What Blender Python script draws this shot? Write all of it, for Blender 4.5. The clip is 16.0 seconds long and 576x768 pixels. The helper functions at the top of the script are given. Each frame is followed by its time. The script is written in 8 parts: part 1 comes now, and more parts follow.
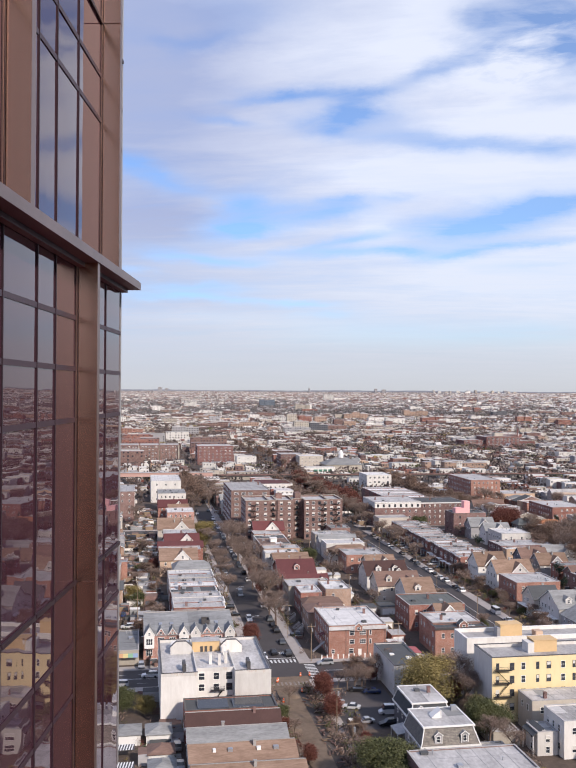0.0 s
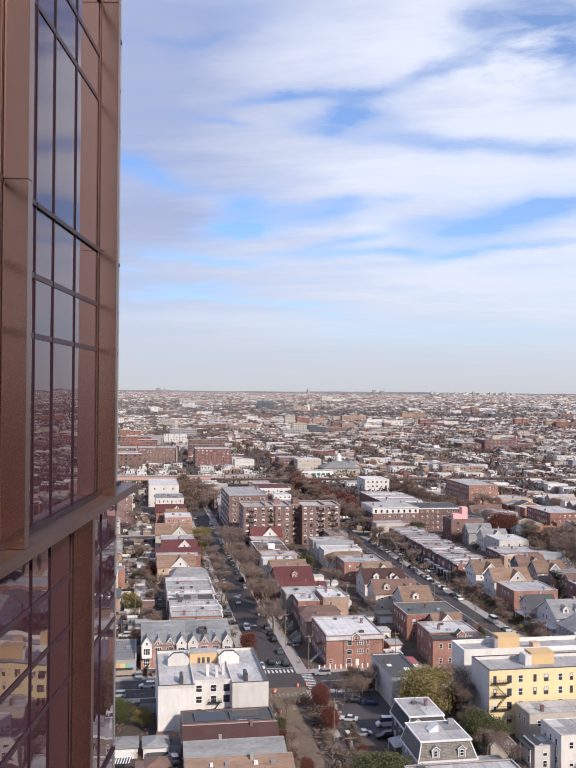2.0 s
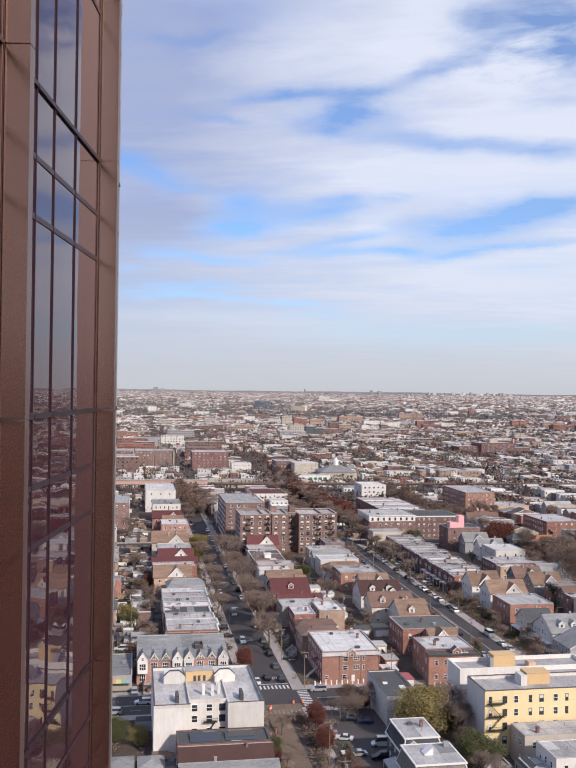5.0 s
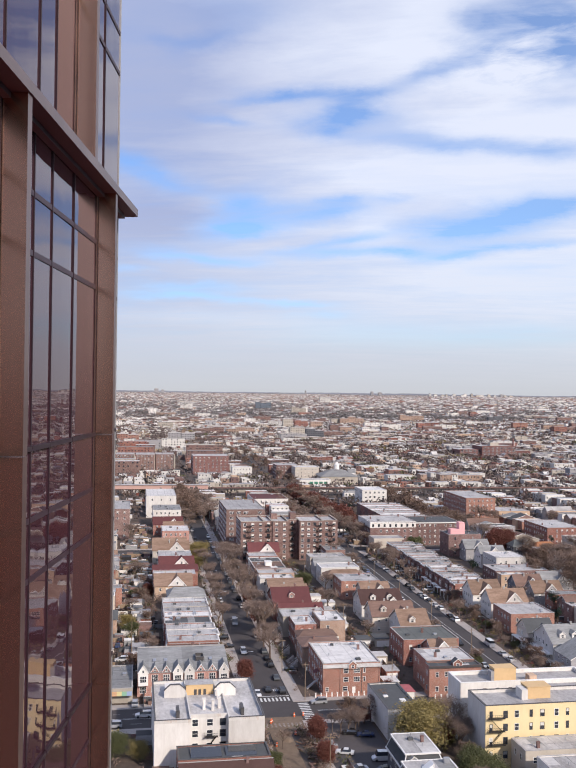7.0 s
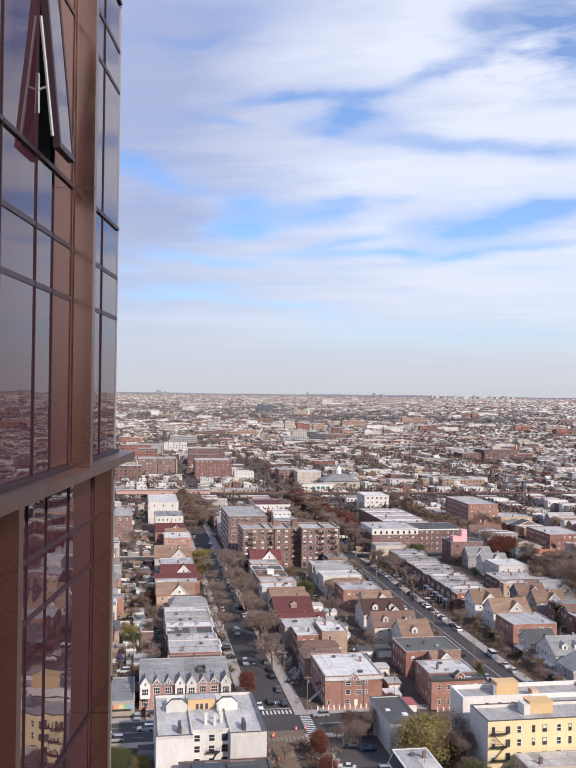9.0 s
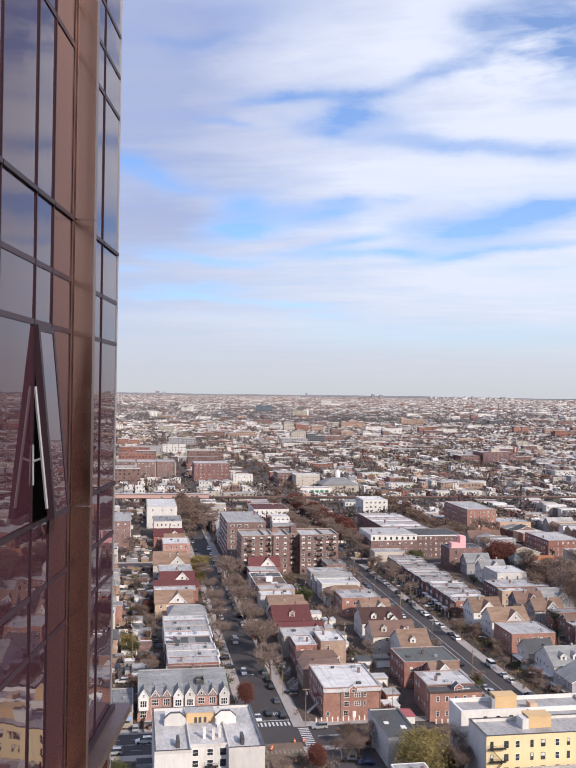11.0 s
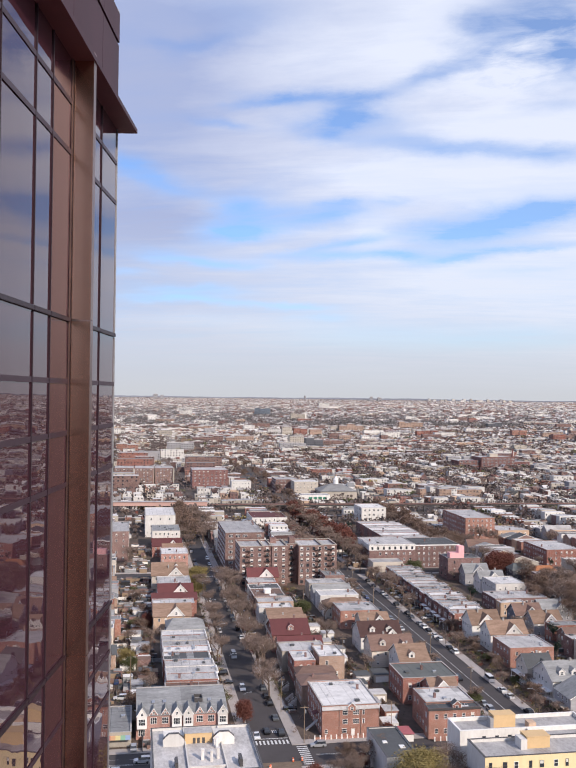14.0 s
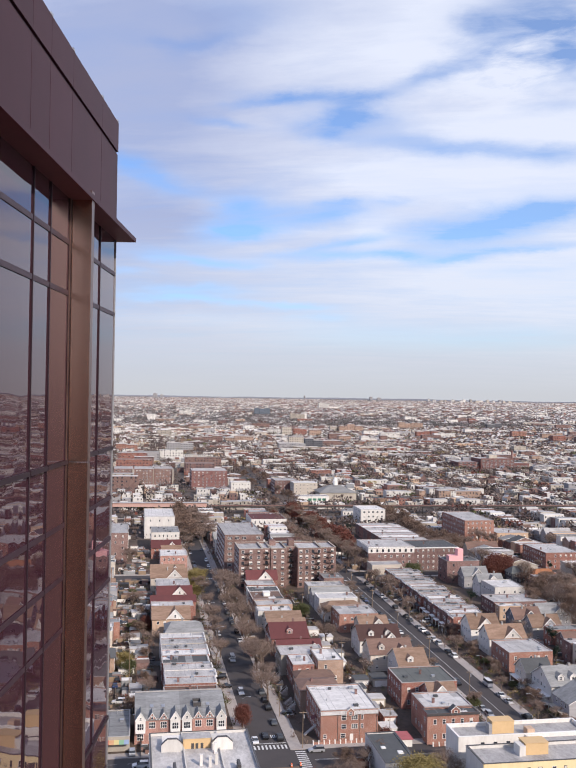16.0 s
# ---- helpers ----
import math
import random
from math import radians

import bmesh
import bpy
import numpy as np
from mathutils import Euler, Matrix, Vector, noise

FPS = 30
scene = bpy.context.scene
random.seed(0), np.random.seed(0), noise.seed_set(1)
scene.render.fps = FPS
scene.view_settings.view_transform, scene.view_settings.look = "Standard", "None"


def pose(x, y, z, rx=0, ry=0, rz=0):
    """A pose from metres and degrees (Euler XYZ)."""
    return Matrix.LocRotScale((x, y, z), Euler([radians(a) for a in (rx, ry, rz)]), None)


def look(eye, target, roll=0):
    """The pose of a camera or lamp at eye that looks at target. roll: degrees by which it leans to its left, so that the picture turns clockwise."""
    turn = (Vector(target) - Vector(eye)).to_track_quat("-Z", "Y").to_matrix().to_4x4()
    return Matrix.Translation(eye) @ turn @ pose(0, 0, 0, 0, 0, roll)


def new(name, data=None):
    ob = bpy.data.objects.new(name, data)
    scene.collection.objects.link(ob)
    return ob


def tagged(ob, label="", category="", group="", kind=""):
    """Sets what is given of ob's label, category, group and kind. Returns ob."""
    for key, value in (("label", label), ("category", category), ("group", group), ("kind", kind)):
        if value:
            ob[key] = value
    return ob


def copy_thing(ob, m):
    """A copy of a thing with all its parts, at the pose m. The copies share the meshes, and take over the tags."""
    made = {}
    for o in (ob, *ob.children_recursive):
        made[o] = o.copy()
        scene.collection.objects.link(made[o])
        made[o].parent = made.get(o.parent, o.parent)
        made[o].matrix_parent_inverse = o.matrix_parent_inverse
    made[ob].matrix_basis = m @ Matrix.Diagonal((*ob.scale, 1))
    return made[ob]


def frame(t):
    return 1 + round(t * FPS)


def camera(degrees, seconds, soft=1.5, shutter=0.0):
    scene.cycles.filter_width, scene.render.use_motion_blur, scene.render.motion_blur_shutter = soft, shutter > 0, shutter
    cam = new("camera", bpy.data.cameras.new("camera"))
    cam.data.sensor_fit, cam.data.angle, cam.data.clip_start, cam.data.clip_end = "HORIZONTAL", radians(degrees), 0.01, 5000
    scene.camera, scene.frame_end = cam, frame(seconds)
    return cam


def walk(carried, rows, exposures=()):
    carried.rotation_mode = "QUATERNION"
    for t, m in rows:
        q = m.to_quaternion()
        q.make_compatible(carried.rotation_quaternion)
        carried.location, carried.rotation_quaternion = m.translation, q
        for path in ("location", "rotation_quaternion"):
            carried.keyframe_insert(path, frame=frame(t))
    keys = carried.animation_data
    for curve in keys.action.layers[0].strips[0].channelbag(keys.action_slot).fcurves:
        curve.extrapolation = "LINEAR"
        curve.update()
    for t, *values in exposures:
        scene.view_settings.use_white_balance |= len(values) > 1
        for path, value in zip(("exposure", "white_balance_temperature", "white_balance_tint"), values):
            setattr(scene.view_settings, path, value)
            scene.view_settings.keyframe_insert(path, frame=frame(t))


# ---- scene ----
cam = camera(35.35, 16.0, soft=1.5)
PATH = [
    (0, (0.049, -0.089, 78.927), (16.292, 98.580, 79.669), 0.33),
    (0.5, (0.051, -0.096, 79.467), (16.343, 98.565, 80.196), 0.39),
    (1, (0.051, -0.112, 80.111), (16.354, 98.547, 80.853), 0.43),
    (1.5, (0.040, -0.121, 80.872), (16.348, 98.537, 81.548), 0.50),
    (2, (0.060, -0.102, 81.710), (16.492, 98.535, 82.512), 0.48),
    (2.5, (0.057, -0.088, 82.550), (16.532, 98.543, 83.237), 0.68),
    (3, (0.059, -0.058, 83.388), (16.470, 98.584, 84.124), 0.76),
    (3.5, (0.046, -0.047, 84.224), (16.544, 98.580, 84.992), 0.71),
    (4, (0.042, -0.051, 85.060), (16.682, 98.553, 85.712), 0.76),
    (6.5, (0.048, -0.128, 89.232), (16.808, 98.455, 89.963), 0.76),
    (7, (0.062, -0.103, 90.062), (16.702, 98.500, 90.809), 0.74),
    (7.5, (0.042, -0.083, 90.901), (16.718, 98.514, 91.653), 0.69),
    (8, (0.051, -0.051, 91.735), (16.741, 98.544, 92.475), 0.73),
    (8.5, (0.056, -0.026, 92.573), (16.781, 98.563, 93.287), 0.63),
    (9, (0.089, -0.009, 93.404), (16.487, 98.634, 94.270), 0.74),
    (11.5, (0.066, 0.090, 97.682), (16.611, 98.708, 98.545), 0.82),
    (12, (0.080, 0.097, 98.515), (16.553, 98.725, 99.490), 0.86),
    (12.5, (0.089, 0.081, 99.342), (16.619, 98.699, 100.426), 0.72),
    (13, (0.069, 0.051, 100.117), (16.801, 98.637, 101.023), 0.78),
    (13.5, (0.061, 0.030, 100.848), (16.811, 98.613, 101.820), 0.81),
    (14, (0.074, 0.028, 101.487), (16.787, 98.616, 102.561), 0.70),
    (14.5, (0.085, 0.040, 102.060), (16.887, 98.613, 103.077), 0.77),
    (15, (0.084, 0.059, 102.501), (16.830, 98.641, 103.528), 0.86),
    (15.5, (0.082, 0.081, 102.818), (16.873, 98.656, 103.836), 0.89),
    (16, (0.074, 0.105, 103.017), (16.820, 98.687, 104.047), 0.89),
]
walk(cam, [(t, look(eye, aim, roll)) for t, eye, aim, roll in PATH], [(0, 0.06, 6500, 13), (3, 0.03, 6500, 13), (4, -0.06, 6500, 13), (7, 0.03, 6500, 13), (12.5, 0.07, 6500, 13), (14, 0.06, 6500, 13), (16, 0.04, 6500, 13)])

# ---- world, sun ----
SUN_AZ, SUN_EL = radians(152), radians(33)   # clockwise from +Y, above the horizon
HEADING = radians(9.5)

world = bpy.data.worlds.new("sky")
scene.world = world
world.use_nodes = True
wt = world.node_tree
wt.nodes.clear()


def wnode(kind):
    return wt.nodes.new(kind)


def wvec(op):
    n = wnode("ShaderNodeVectorMath")
    n.operation = op
    return n


def wmix():
    n = wnode("ShaderNodeMix")
    n.data_type = "RGBA"
    return n


def wmath(op, a, b=None, c=None, clamp=False):
    n = wnode("ShaderNodeMath")
    n.operation, n.use_clamp = op, clamp
    for i, v in enumerate((a, b, c)):
        if v is None:
            continue
        if isinstance(v, (int, float)):
            n.inputs[i].default_value = v
        else:
            wt.links.new(v, n.inputs[i])
    return n.outputs[0]


def wnoise(vec, scale, detail, rough, w=0.0, distort=0.0):
    n = wnode("ShaderNodeTexNoise")
    n.noise_dimensions = "4D"
    wt.links.new(vec, n.inputs["Vector"])
    for k, v in (("W", w), ("Scale", scale), ("Detail", detail), ("Roughness", rough), ("Distortion", distort)):
        n.inputs[k].default_value = v
    return n


coord = wnode("ShaderNodeTexCoord").outputs["Generated"]
sep = wnode("ShaderNodeSeparateXYZ")
wt.links.new(coord, sep.inputs[0])
azim = wmath("SUBTRACT", wmath("ARCTAN2", sep.outputs[0], sep.outputs[1]), HEADING)
elev = wmath("ARCSINE", sep.outputs[2])
flat = wnode("ShaderNodeCombineXYZ")
wt.links.new(azim, flat.inputs[0]), wt.links.new(elev, flat.inputs[1])
# the cloud sheet seen in perspective: its streaks close up towards the horizon
lift_up = wmath("ADD", wmath("ABSOLUTE", sep.outputs[2]), 0.10)
plane = wnode("ShaderNodeCombineXYZ")
wt.links.new(wmath("DIVIDE", sep.outputs[0], lift_up), plane.inputs[0]), wt.links.new(wmath("DIVIDE", sep.outputs[1], lift_up), plane.inputs[1])


def laid(turned, sx, sy):
    n = wnode("ShaderNodeMapping")
    n.vector_type = "TEXTURE"
    n.inputs["Rotation"].default_value = (0, 0, radians(turned))
    n.inputs["Scale"].default_value = (sx, sy, 1)
    wt.links.new(plane.outputs[0], n.inputs["Vector"])
    return n.outputs[0]


broad = wnoise(laid(-12, 1.6, 1.0), 1.0, 4, 0.5, 1.4, 0.4).outputs["Fac"]
streaks = wnoise(laid(-14, 1.3, 0.34), 1.0, 9, 0.60, 7.7, 0.8).outputs["Fac"]
fine = wnoise(laid(-20, 0.42, 0.16), 1.0, 9, 0.62, 2.2, 0.6).outputs["Fac"]
puffs = wnoise(laid(-30, 0.16, 0.10), 1.0, 8, 0.6, 4.4, 0.5).outputs["Fac"]
stretch = wvec("MULTIPLY")
stretch.inputs[1].default_value = (1.0, 2.6, 1.0)
wt.links.new(flat.outputs[0], stretch.inputs[0])
wander = wnode("ShaderNodeSeparateColor")
wt.links.new(wnoise(stretch.outputs[0], 22.0, 7, 0.62, 3.1).outputs["Color"], wander.inputs[0])
deg = wnode("ShaderNodeCombineXYZ")       # degrees, with edges that wander a little
wt.links.new(wmath("MULTIPLY_ADD", azim, 57.3, wmath("MULTIPLY", wmath("SUBTRACT", wander.outputs[0], 0.5), 3.4)), deg.inputs[0])
wt.links.new(wmath("MULTIPLY_ADD", elev, 57.3, wmath("MULTIPLY", wmath("SUBTRACT", wander.outputs[1], 0.5), 1.0)), deg.inputs[1])


def spot(az, el, half_w, half_h, slope):
    """A soft oval in the sky, 1 in its middle (degrees; slope: rise for each degree to the right)."""
    n = wnode("ShaderNodeMapping")
    n.vector_type = "TEXTURE"
    n.inputs["Location"].default_value = (az, el, 0)
    n.inputs["Rotation"].default_value = (0, 0, math.atan(slope))
    n.inputs["Scale"].default_value = (half_w, half_h, 1)
    wt.links.new(deg.outputs[0], n.inputs["Vector"])
    d = wvec("DOT_PRODUCT")
    wt.links.new(n.outputs[0], d.inputs[0]), wt.links.new(n.outputs[0], d.inputs[1])
    return wmath("POWER", 0.37, d.outputs["Value"])


opening = wmath("MULTIPLY", 0.0, 1.0)
bulk = wmath("MULTIPLY", 0.0, 1.0)


def gap(az, el, half_w, half_h, slope, depth):
    """An opening in the cloud sheet."""
    global opening
    opening = wmath("MULTIPLY_ADD", spot(az, el, half_w, half_h * 1.3, slope), depth * 0.95, opening)


def bank(az, el, half_w, half_h, slope, gain):
    """A thicker, brighter bank of cloud, or a thinner, greyer one."""
    global bulk
    bulk = wmath("MULTIPLY_ADD", spot(az, el, half_w, half_h, slope), gain, bulk)


gap(15.8, 22.1, 3.5, 1.43, 0.06, 0.95)
gap(11.8, 21.9, 1.5, 0.85, 0.11, 0.55)
gap(17.4, 19.9, 1.1, 0.95, 0.01, 0.8)
gap(12.6, 20.5, 2.4, 0.42, 0.26, 0.35)
gap(9.6, 19.5, 2.3, 0.46, 0.36, 0.45)
gap(8.1, 19.2, 1.5, 0.31, 0.21, 0.3)
gap(0.4, 18.2, 2.5, 0.31, 0.04, 0.8)
gap(4.6, 18.3, 2.6, 0.28, 0.09, 0.6)
gap(-2.3, 17.8, 2.2, 0.19, 0.13, 0.5)
gap(3.6, 17.3, 1.9, 0.68, 0.31, 0.85)
gap(2.1, 16.4, 2.2, 0.47, -0.09, 0.7)
gap(5.9, 16.8, 2.2, 0.62, -0.09, 0.4)
gap(-4.4, 16.6, 2.0, 0.22, -0.11, 0.5)
gap(7.5, 15.5, 3.7, 0.43, -0.07, 0.5)
gap(12.0, 15.0, 3.6, 0.33, -0.06, 0.62)
gap(16.4, 14.4, 2.6, 0.42, -0.04, 0.62)
gap(16.7, 17.3, 2.3, 0.30, -0.04, 0.35)
gap(-5.2, 21.1, 2.3, 0.43, 0.26, 0.45)
gap(-8.3, 21.0, 1.7, 0.28, -0.09, 0.35)
gap(-3.0, 22.9, 3.4, 0.78, 0.01, 0.4)
gap(-10.0, 14.2, 1.5, 0.40, 0.01, 0.6)
gap(-9.0, 13.4, 2.0, 0.49, -0.19, 0.6)
gap(-7.0, 12.6, 2.8, 0.37, -0.14, 0.45)
gap(-3.0, 11.7, 1.9, 0.68, 0.31, 0.6)
gap(-1.5, 10.7, 3.6, 0.68, 0.21, 0.8)
gap(3.0, 11.2, 2.3, 0.47, 0.16, 0.8)
gap(-3.5, 10.0, 1.9, 0.43, 0.01, 0.5)
gap(4.1, 9.6, 2.3, 0.28, 0.16, 0.62)
gap(1.6, 9.1, 2.9, 0.19, 0.16, 0.4)
gap(3.5, 8.7, 4.3, 0.25, 0.03, 0.68)
gap(7.3, 8.7, 1.5, 0.31, -0.04, 0.5)
gap(-4.3, 8.1, 2.9, 0.28, -0.04, 0.62)
gap(-8.0, 8.5, 2.3, 0.34, -0.04, 0.45)
gap(12.7, 10.5, 4.4, 0.79, 0.13, 0.9)
gap(16.2, 11.2, 2.9, 0.57, 0.11, 0.9)
gap(10.8, 10.0, 2.5, 0.55, 0.01, 0.55)
gap(8.1, 10.5, 1.4, 0.34, 0.01, 0.4)
gap(10.2, 8.5, 2.0, 0.28, 0.11, 0.75)
gap(13.2, 8.9, 2.8, 0.21, 0.09, 0.6)
gap(16.2, 9.1, 2.3, 0.15, 0.07, 0.45)
gap(-5.8, 6.5, 3.5, 0.25, -0.02, 0.55)
gap(-8.0, 5.9, 3.2, 0.28, 0.01, 0.5)
gap(-3.4, 5.7, 4.3, 0.19, -0.05, 0.45)
gap(1.0, 5.5, 2.0, 0.16, -0.02, 0.45)
gap(2.5, 4.9, 2.0, 0.16, 0.01, 0.4)
gap(13.2, 3.5, 7.9, 0.60, 0.01, 0.5)
gap(4.1, 3.9, 4.9, 0.74, 0.01, 0.22)
gap(-10.0, 7.5, 1.4, 0.18, 0.01, 0.4)
gap(14.9, 7.7, 2.6, 0.18, 0.01, 0.25)
gap(3.2, 11.9, 1.4, 0.19, 0.06, 0.4)
gap(6.6, 12.0, 1.2, 0.19, 0.01, 0.4)
bank(-9.5, 8.0, 8.0, 6.00, 0.01, -0.32)
bank(14.9, 16.1, 4.9, 1.05, -0.02, 0.5)
bank(12.6, 13.1, 7.7, 1.21, -0.02, 0.55)
bank(5.3, 13.8, 5.5, 1.08, 0.01, 0.3)
bank(14.1, 7.3, 7.6, 1.36, 0.04, 0.5)
bank(1.9, 20.5, 6.5, 1.71, 0.01, 0.2)
bank(9.0, 21.7, 3.0, 1.84, 0.01, 0.35)
bank(14.4, 19.5, 3.2, 1.35, 0.01, 0.3)
bank(-8.9, 19.0, 6.4, 4.30, 0.01, -0.45)
bank(-7.4, 21.8, 5.5, 1.54, 0.01, -0.35)
bank(-8.0, 10.5, 3.7, 1.23, 0.01, -0.25)
bank(-5.2, 4.5, 6.2, 0.56, -0.02, 0.35)
bank(5.3, 10.1, 1.5, 1.86, -0.59, 0.25)
# ragged inside the openings, faint fibres over the whole sheet, small puffs high on one side
ragged = wmath("ADD", wmath("MULTIPLY_ADD", wmath("SUBTRACT", streaks, 0.5), 1.5, 1.0), wmath("MULTIPLY", wmath("SUBTRACT", fine, 0.5), 2.4))
cover = wmath("SUBTRACT", 0.99, wmath("MULTIPLY", opening, ragged))
cover = wmath("MULTIPLY_ADD", wmath("SUBTRACT", streaks, 0.54), 0.50, cover)
cover = wmath("MULTIPLY_ADD", wmath("SUBTRACT", fine, 0.52), 0.50, cover)
cover = wmath("MULTIPLY_ADD", wmath("MULTIPLY", wmath("SUBTRACT", puffs, 0.49), 3.6), spot(15.0, 20.4, 4.6, 2.2, 0.25), cover)
# overhead, out of view, the sheet is broken up to lessen the fill light
loose = wmath("DIVIDE", wmath("SUBTRACT", elev, radians(27)), radians(14), clamp=True)
cover = wmath("SUBTRACT", cover, wmath("MULTIPLY", loose, wmath("MULTIPLY", wmath("SUBTRACT", 0.80, broad), 1.1)), clamp=True)
cover = wmath("ADD", wmath("MULTIPLY", cover, 0.84), 0.16)
sky = wnode("ShaderNodeTexSky")
sky.sky_type, sky.sun_disc, sky.sun_elevation, sky.sun_rotation = "NISHITA", False, SUN_EL, SUN_AZ
sky.altitude, sky.air_density, sky.dust_density, sky.ozone_density = 80, 1.0, 0.6, 2.0
dim = wvec("MULTIPLY")
dim.inputs[1].default_value = (0.088, 0.124, 0.170)
wt.links.new(sky.outputs[0], dim.inputs[0])
tone = wmix()      # grey-mauve thin cloud to bright thick cloud
tone.inputs[6].default_value, tone.inputs[7].default_value = (0.405, 0.475, 0.70, 1), (0.77, 0.835, 0.97, 1)
shade = wmath("MULTIPLY_ADD", azim, 1.1, 0.56)
shade = wmath("ADD", shade, bulk)
shade = wmath("MULTIPLY_ADD", wmath("SUBTRACT", broad, 0.5), 0.8, shade)
shade = wmath("MULTIPLY_ADD", wmath("SUBTRACT", streaks, 0.5), 0.7, shade)
shade = wmath("MULTIPLY_ADD", wmath("SUBTRACT", fine, 0.5), 0.5, shade)
wt.links.new(wmath("ADD", shade, 0.0, clamp=True), tone.inputs[0])
thin = wmix()      # lower down the sheet is one smooth pale layer
thin.inputs[7].default_value = (0.68, 0.765, 0.87, 1)
wt.links.new(wmath("MULTIPLY", wmath("DIVIDE", wmath("SUBTRACT", radians(11), elev), radians(7), clamp=True), 0.5), thin.inputs[0]), wt.links.new(tone.outputs[2], thin.inputs[6])
mixed = wmix()
wt.links.new(cover, mixed.inputs[0]), wt.links.new(dim.outputs[0], mixed.inputs[6]), wt.links.new(thin.outputs[2], mixed.inputs[7])
low = wmix()       # pale veil of cloud low over the horizon
low.inputs[7].default_value = (0.585, 0.615, 0.65, 1)
wt.links.new(wmath("POWER", wmath("SUBTRACT", 1.0, wmath("DIVIDE", wmath("ABSOLUTE", elev), radians(5.2)), clamp=True), 1.15, clamp=True), low.inputs[0])
wt.links.new(mixed.outputs[2], low.inputs[6])
bg = wnode("ShaderNodeBackground")
bg.inputs["Strength"].default_value = 1.0
wt.links.new(low.outputs[2], bg.inputs["Color"])
wt.links.new(bg.outputs[0], wnode("ShaderNodeOutputWorld").inputs[0])

sun_data = bpy.data.lights.new("sun", "SUN")
sun_data.energy, sun_data.angle, sun_data.color = 4.1, radians(2), (1.0, 0.89, 0.775)
sun = new("sun", sun_data)
sun.matrix_world = look((0, 0, 200), (-math.sin(SUN_AZ) * math.cos(SUN_EL) * 100, -math.cos(SUN_AZ) * math.cos(SUN_EL) * 100, 200 - math.sin(SUN_EL) * 100))

# ---- materials ----
def shader(name, rough=0.8, metal=0.0, spec=0.4):
    m = bpy.data.materials.new(name)
    m.use_nodes = True
    b = m.node_tree.nodes["Principled BSDF"]
    b.inputs["Roughness"].default_value, b.inputs["Metallic"].default_value = rough, metal
    b.inputs["Specular IOR Level"].default_value = spec
    return m, m.node_tree, b


def surface(name, color, rough=0.85, metal=0.0, spread=0.25, grain=6.0, patch=0.25, tone=None, bump=0.15, vary=0.15, spec=0.35, stretch=(1, 1, 1), island=0.0):
    """A weathered surface: grain and large stains round its colour, a little relief, and a shift from piece to piece."""
    m, t, b = shader(name, rough, metal, spec)
    n, l = t.nodes, t.links
    geo = n.new("ShaderNodeNewGeometry")
    mp = n.new("ShaderNodeVectorMath")
    mp.operation = "MULTIPLY"
    mp.inputs[1].default_value = stretch
    l.new(geo.outputs["Position"], mp.inputs[0])
    fine, big = n.new("ShaderNodeTexNoise"), n.new("ShaderNodeTexNoise")
    for k, sc, de in ((fine, grain, 5), (big, patch, 4)):
        l.new(mp.outputs[0], k.inputs["Vector"])
        k.inputs["Scale"].default_value, k.inputs["Detail"].default_value, k.inputs["Roughness"].default_value = sc, de, 0.65
    tone = tone or tuple(c * 0.62 for c in color)
    mix = n.new("ShaderNodeMix")
    mix.data_type = "RGBA"
    mix.inputs[6].default_value, mix.inputs[7].default_value = (*tone, 1), (*color, 1)
    ramp = n.new("ShaderNodeMapRange")
    ramp.inputs[1].default_value, ramp.inputs[2].default_value = 0.5 - 0.3 * (1 - spread), 0.68
    add = n.new("ShaderNodeMath")
    add.operation = "MULTIPLY_ADD"
    l.new(fine.outputs["Fac"], add.inputs[0])
    add.inputs[1].default_value = 0.45
    half = n.new("ShaderNodeMath")
    half.operation = "MULTIPLY"
    half.inputs[1].default_value = 0.55
    l.new(big.outputs["Fac"], half.inputs[0]), l.new(half.outputs[0], add.inputs[2])
    l.new(add.outputs[0], ramp.inputs[0]), l.new(ramp.outputs[0], mix.inputs[0])
    info = n.new("ShaderNodeObjectInfo")
    hsv = n.new("ShaderNodeHueSaturation")
    val = n.new("ShaderNodeMath")
    val.operation = "MULTIPLY_ADD"
    l.new(geo.outputs["Random Per Island"] if island else info.outputs["Random"], val.inputs[0])
    val.inputs[1].default_value, val.inputs[2].default_value = 2 * (island or vary), 1 - (island or vary)
    l.new(val.outputs[0], hsv.inputs["Value"]), l.new(mix.outputs[2], hsv.inputs["Color"])
    l.new(hsv.outputs[0], b.inputs["Base Color"])
    if bump:
        bp = n.new("ShaderNodeBump")
        bp.inputs["Strength"].default_value, bp.inputs["Distance"].default_value = bump, 0.03
        l.new(fine.outputs["Fac"], bp.inputs["Height"]), l.new(bp.outputs[0], b.inputs["Normal"])
    return m


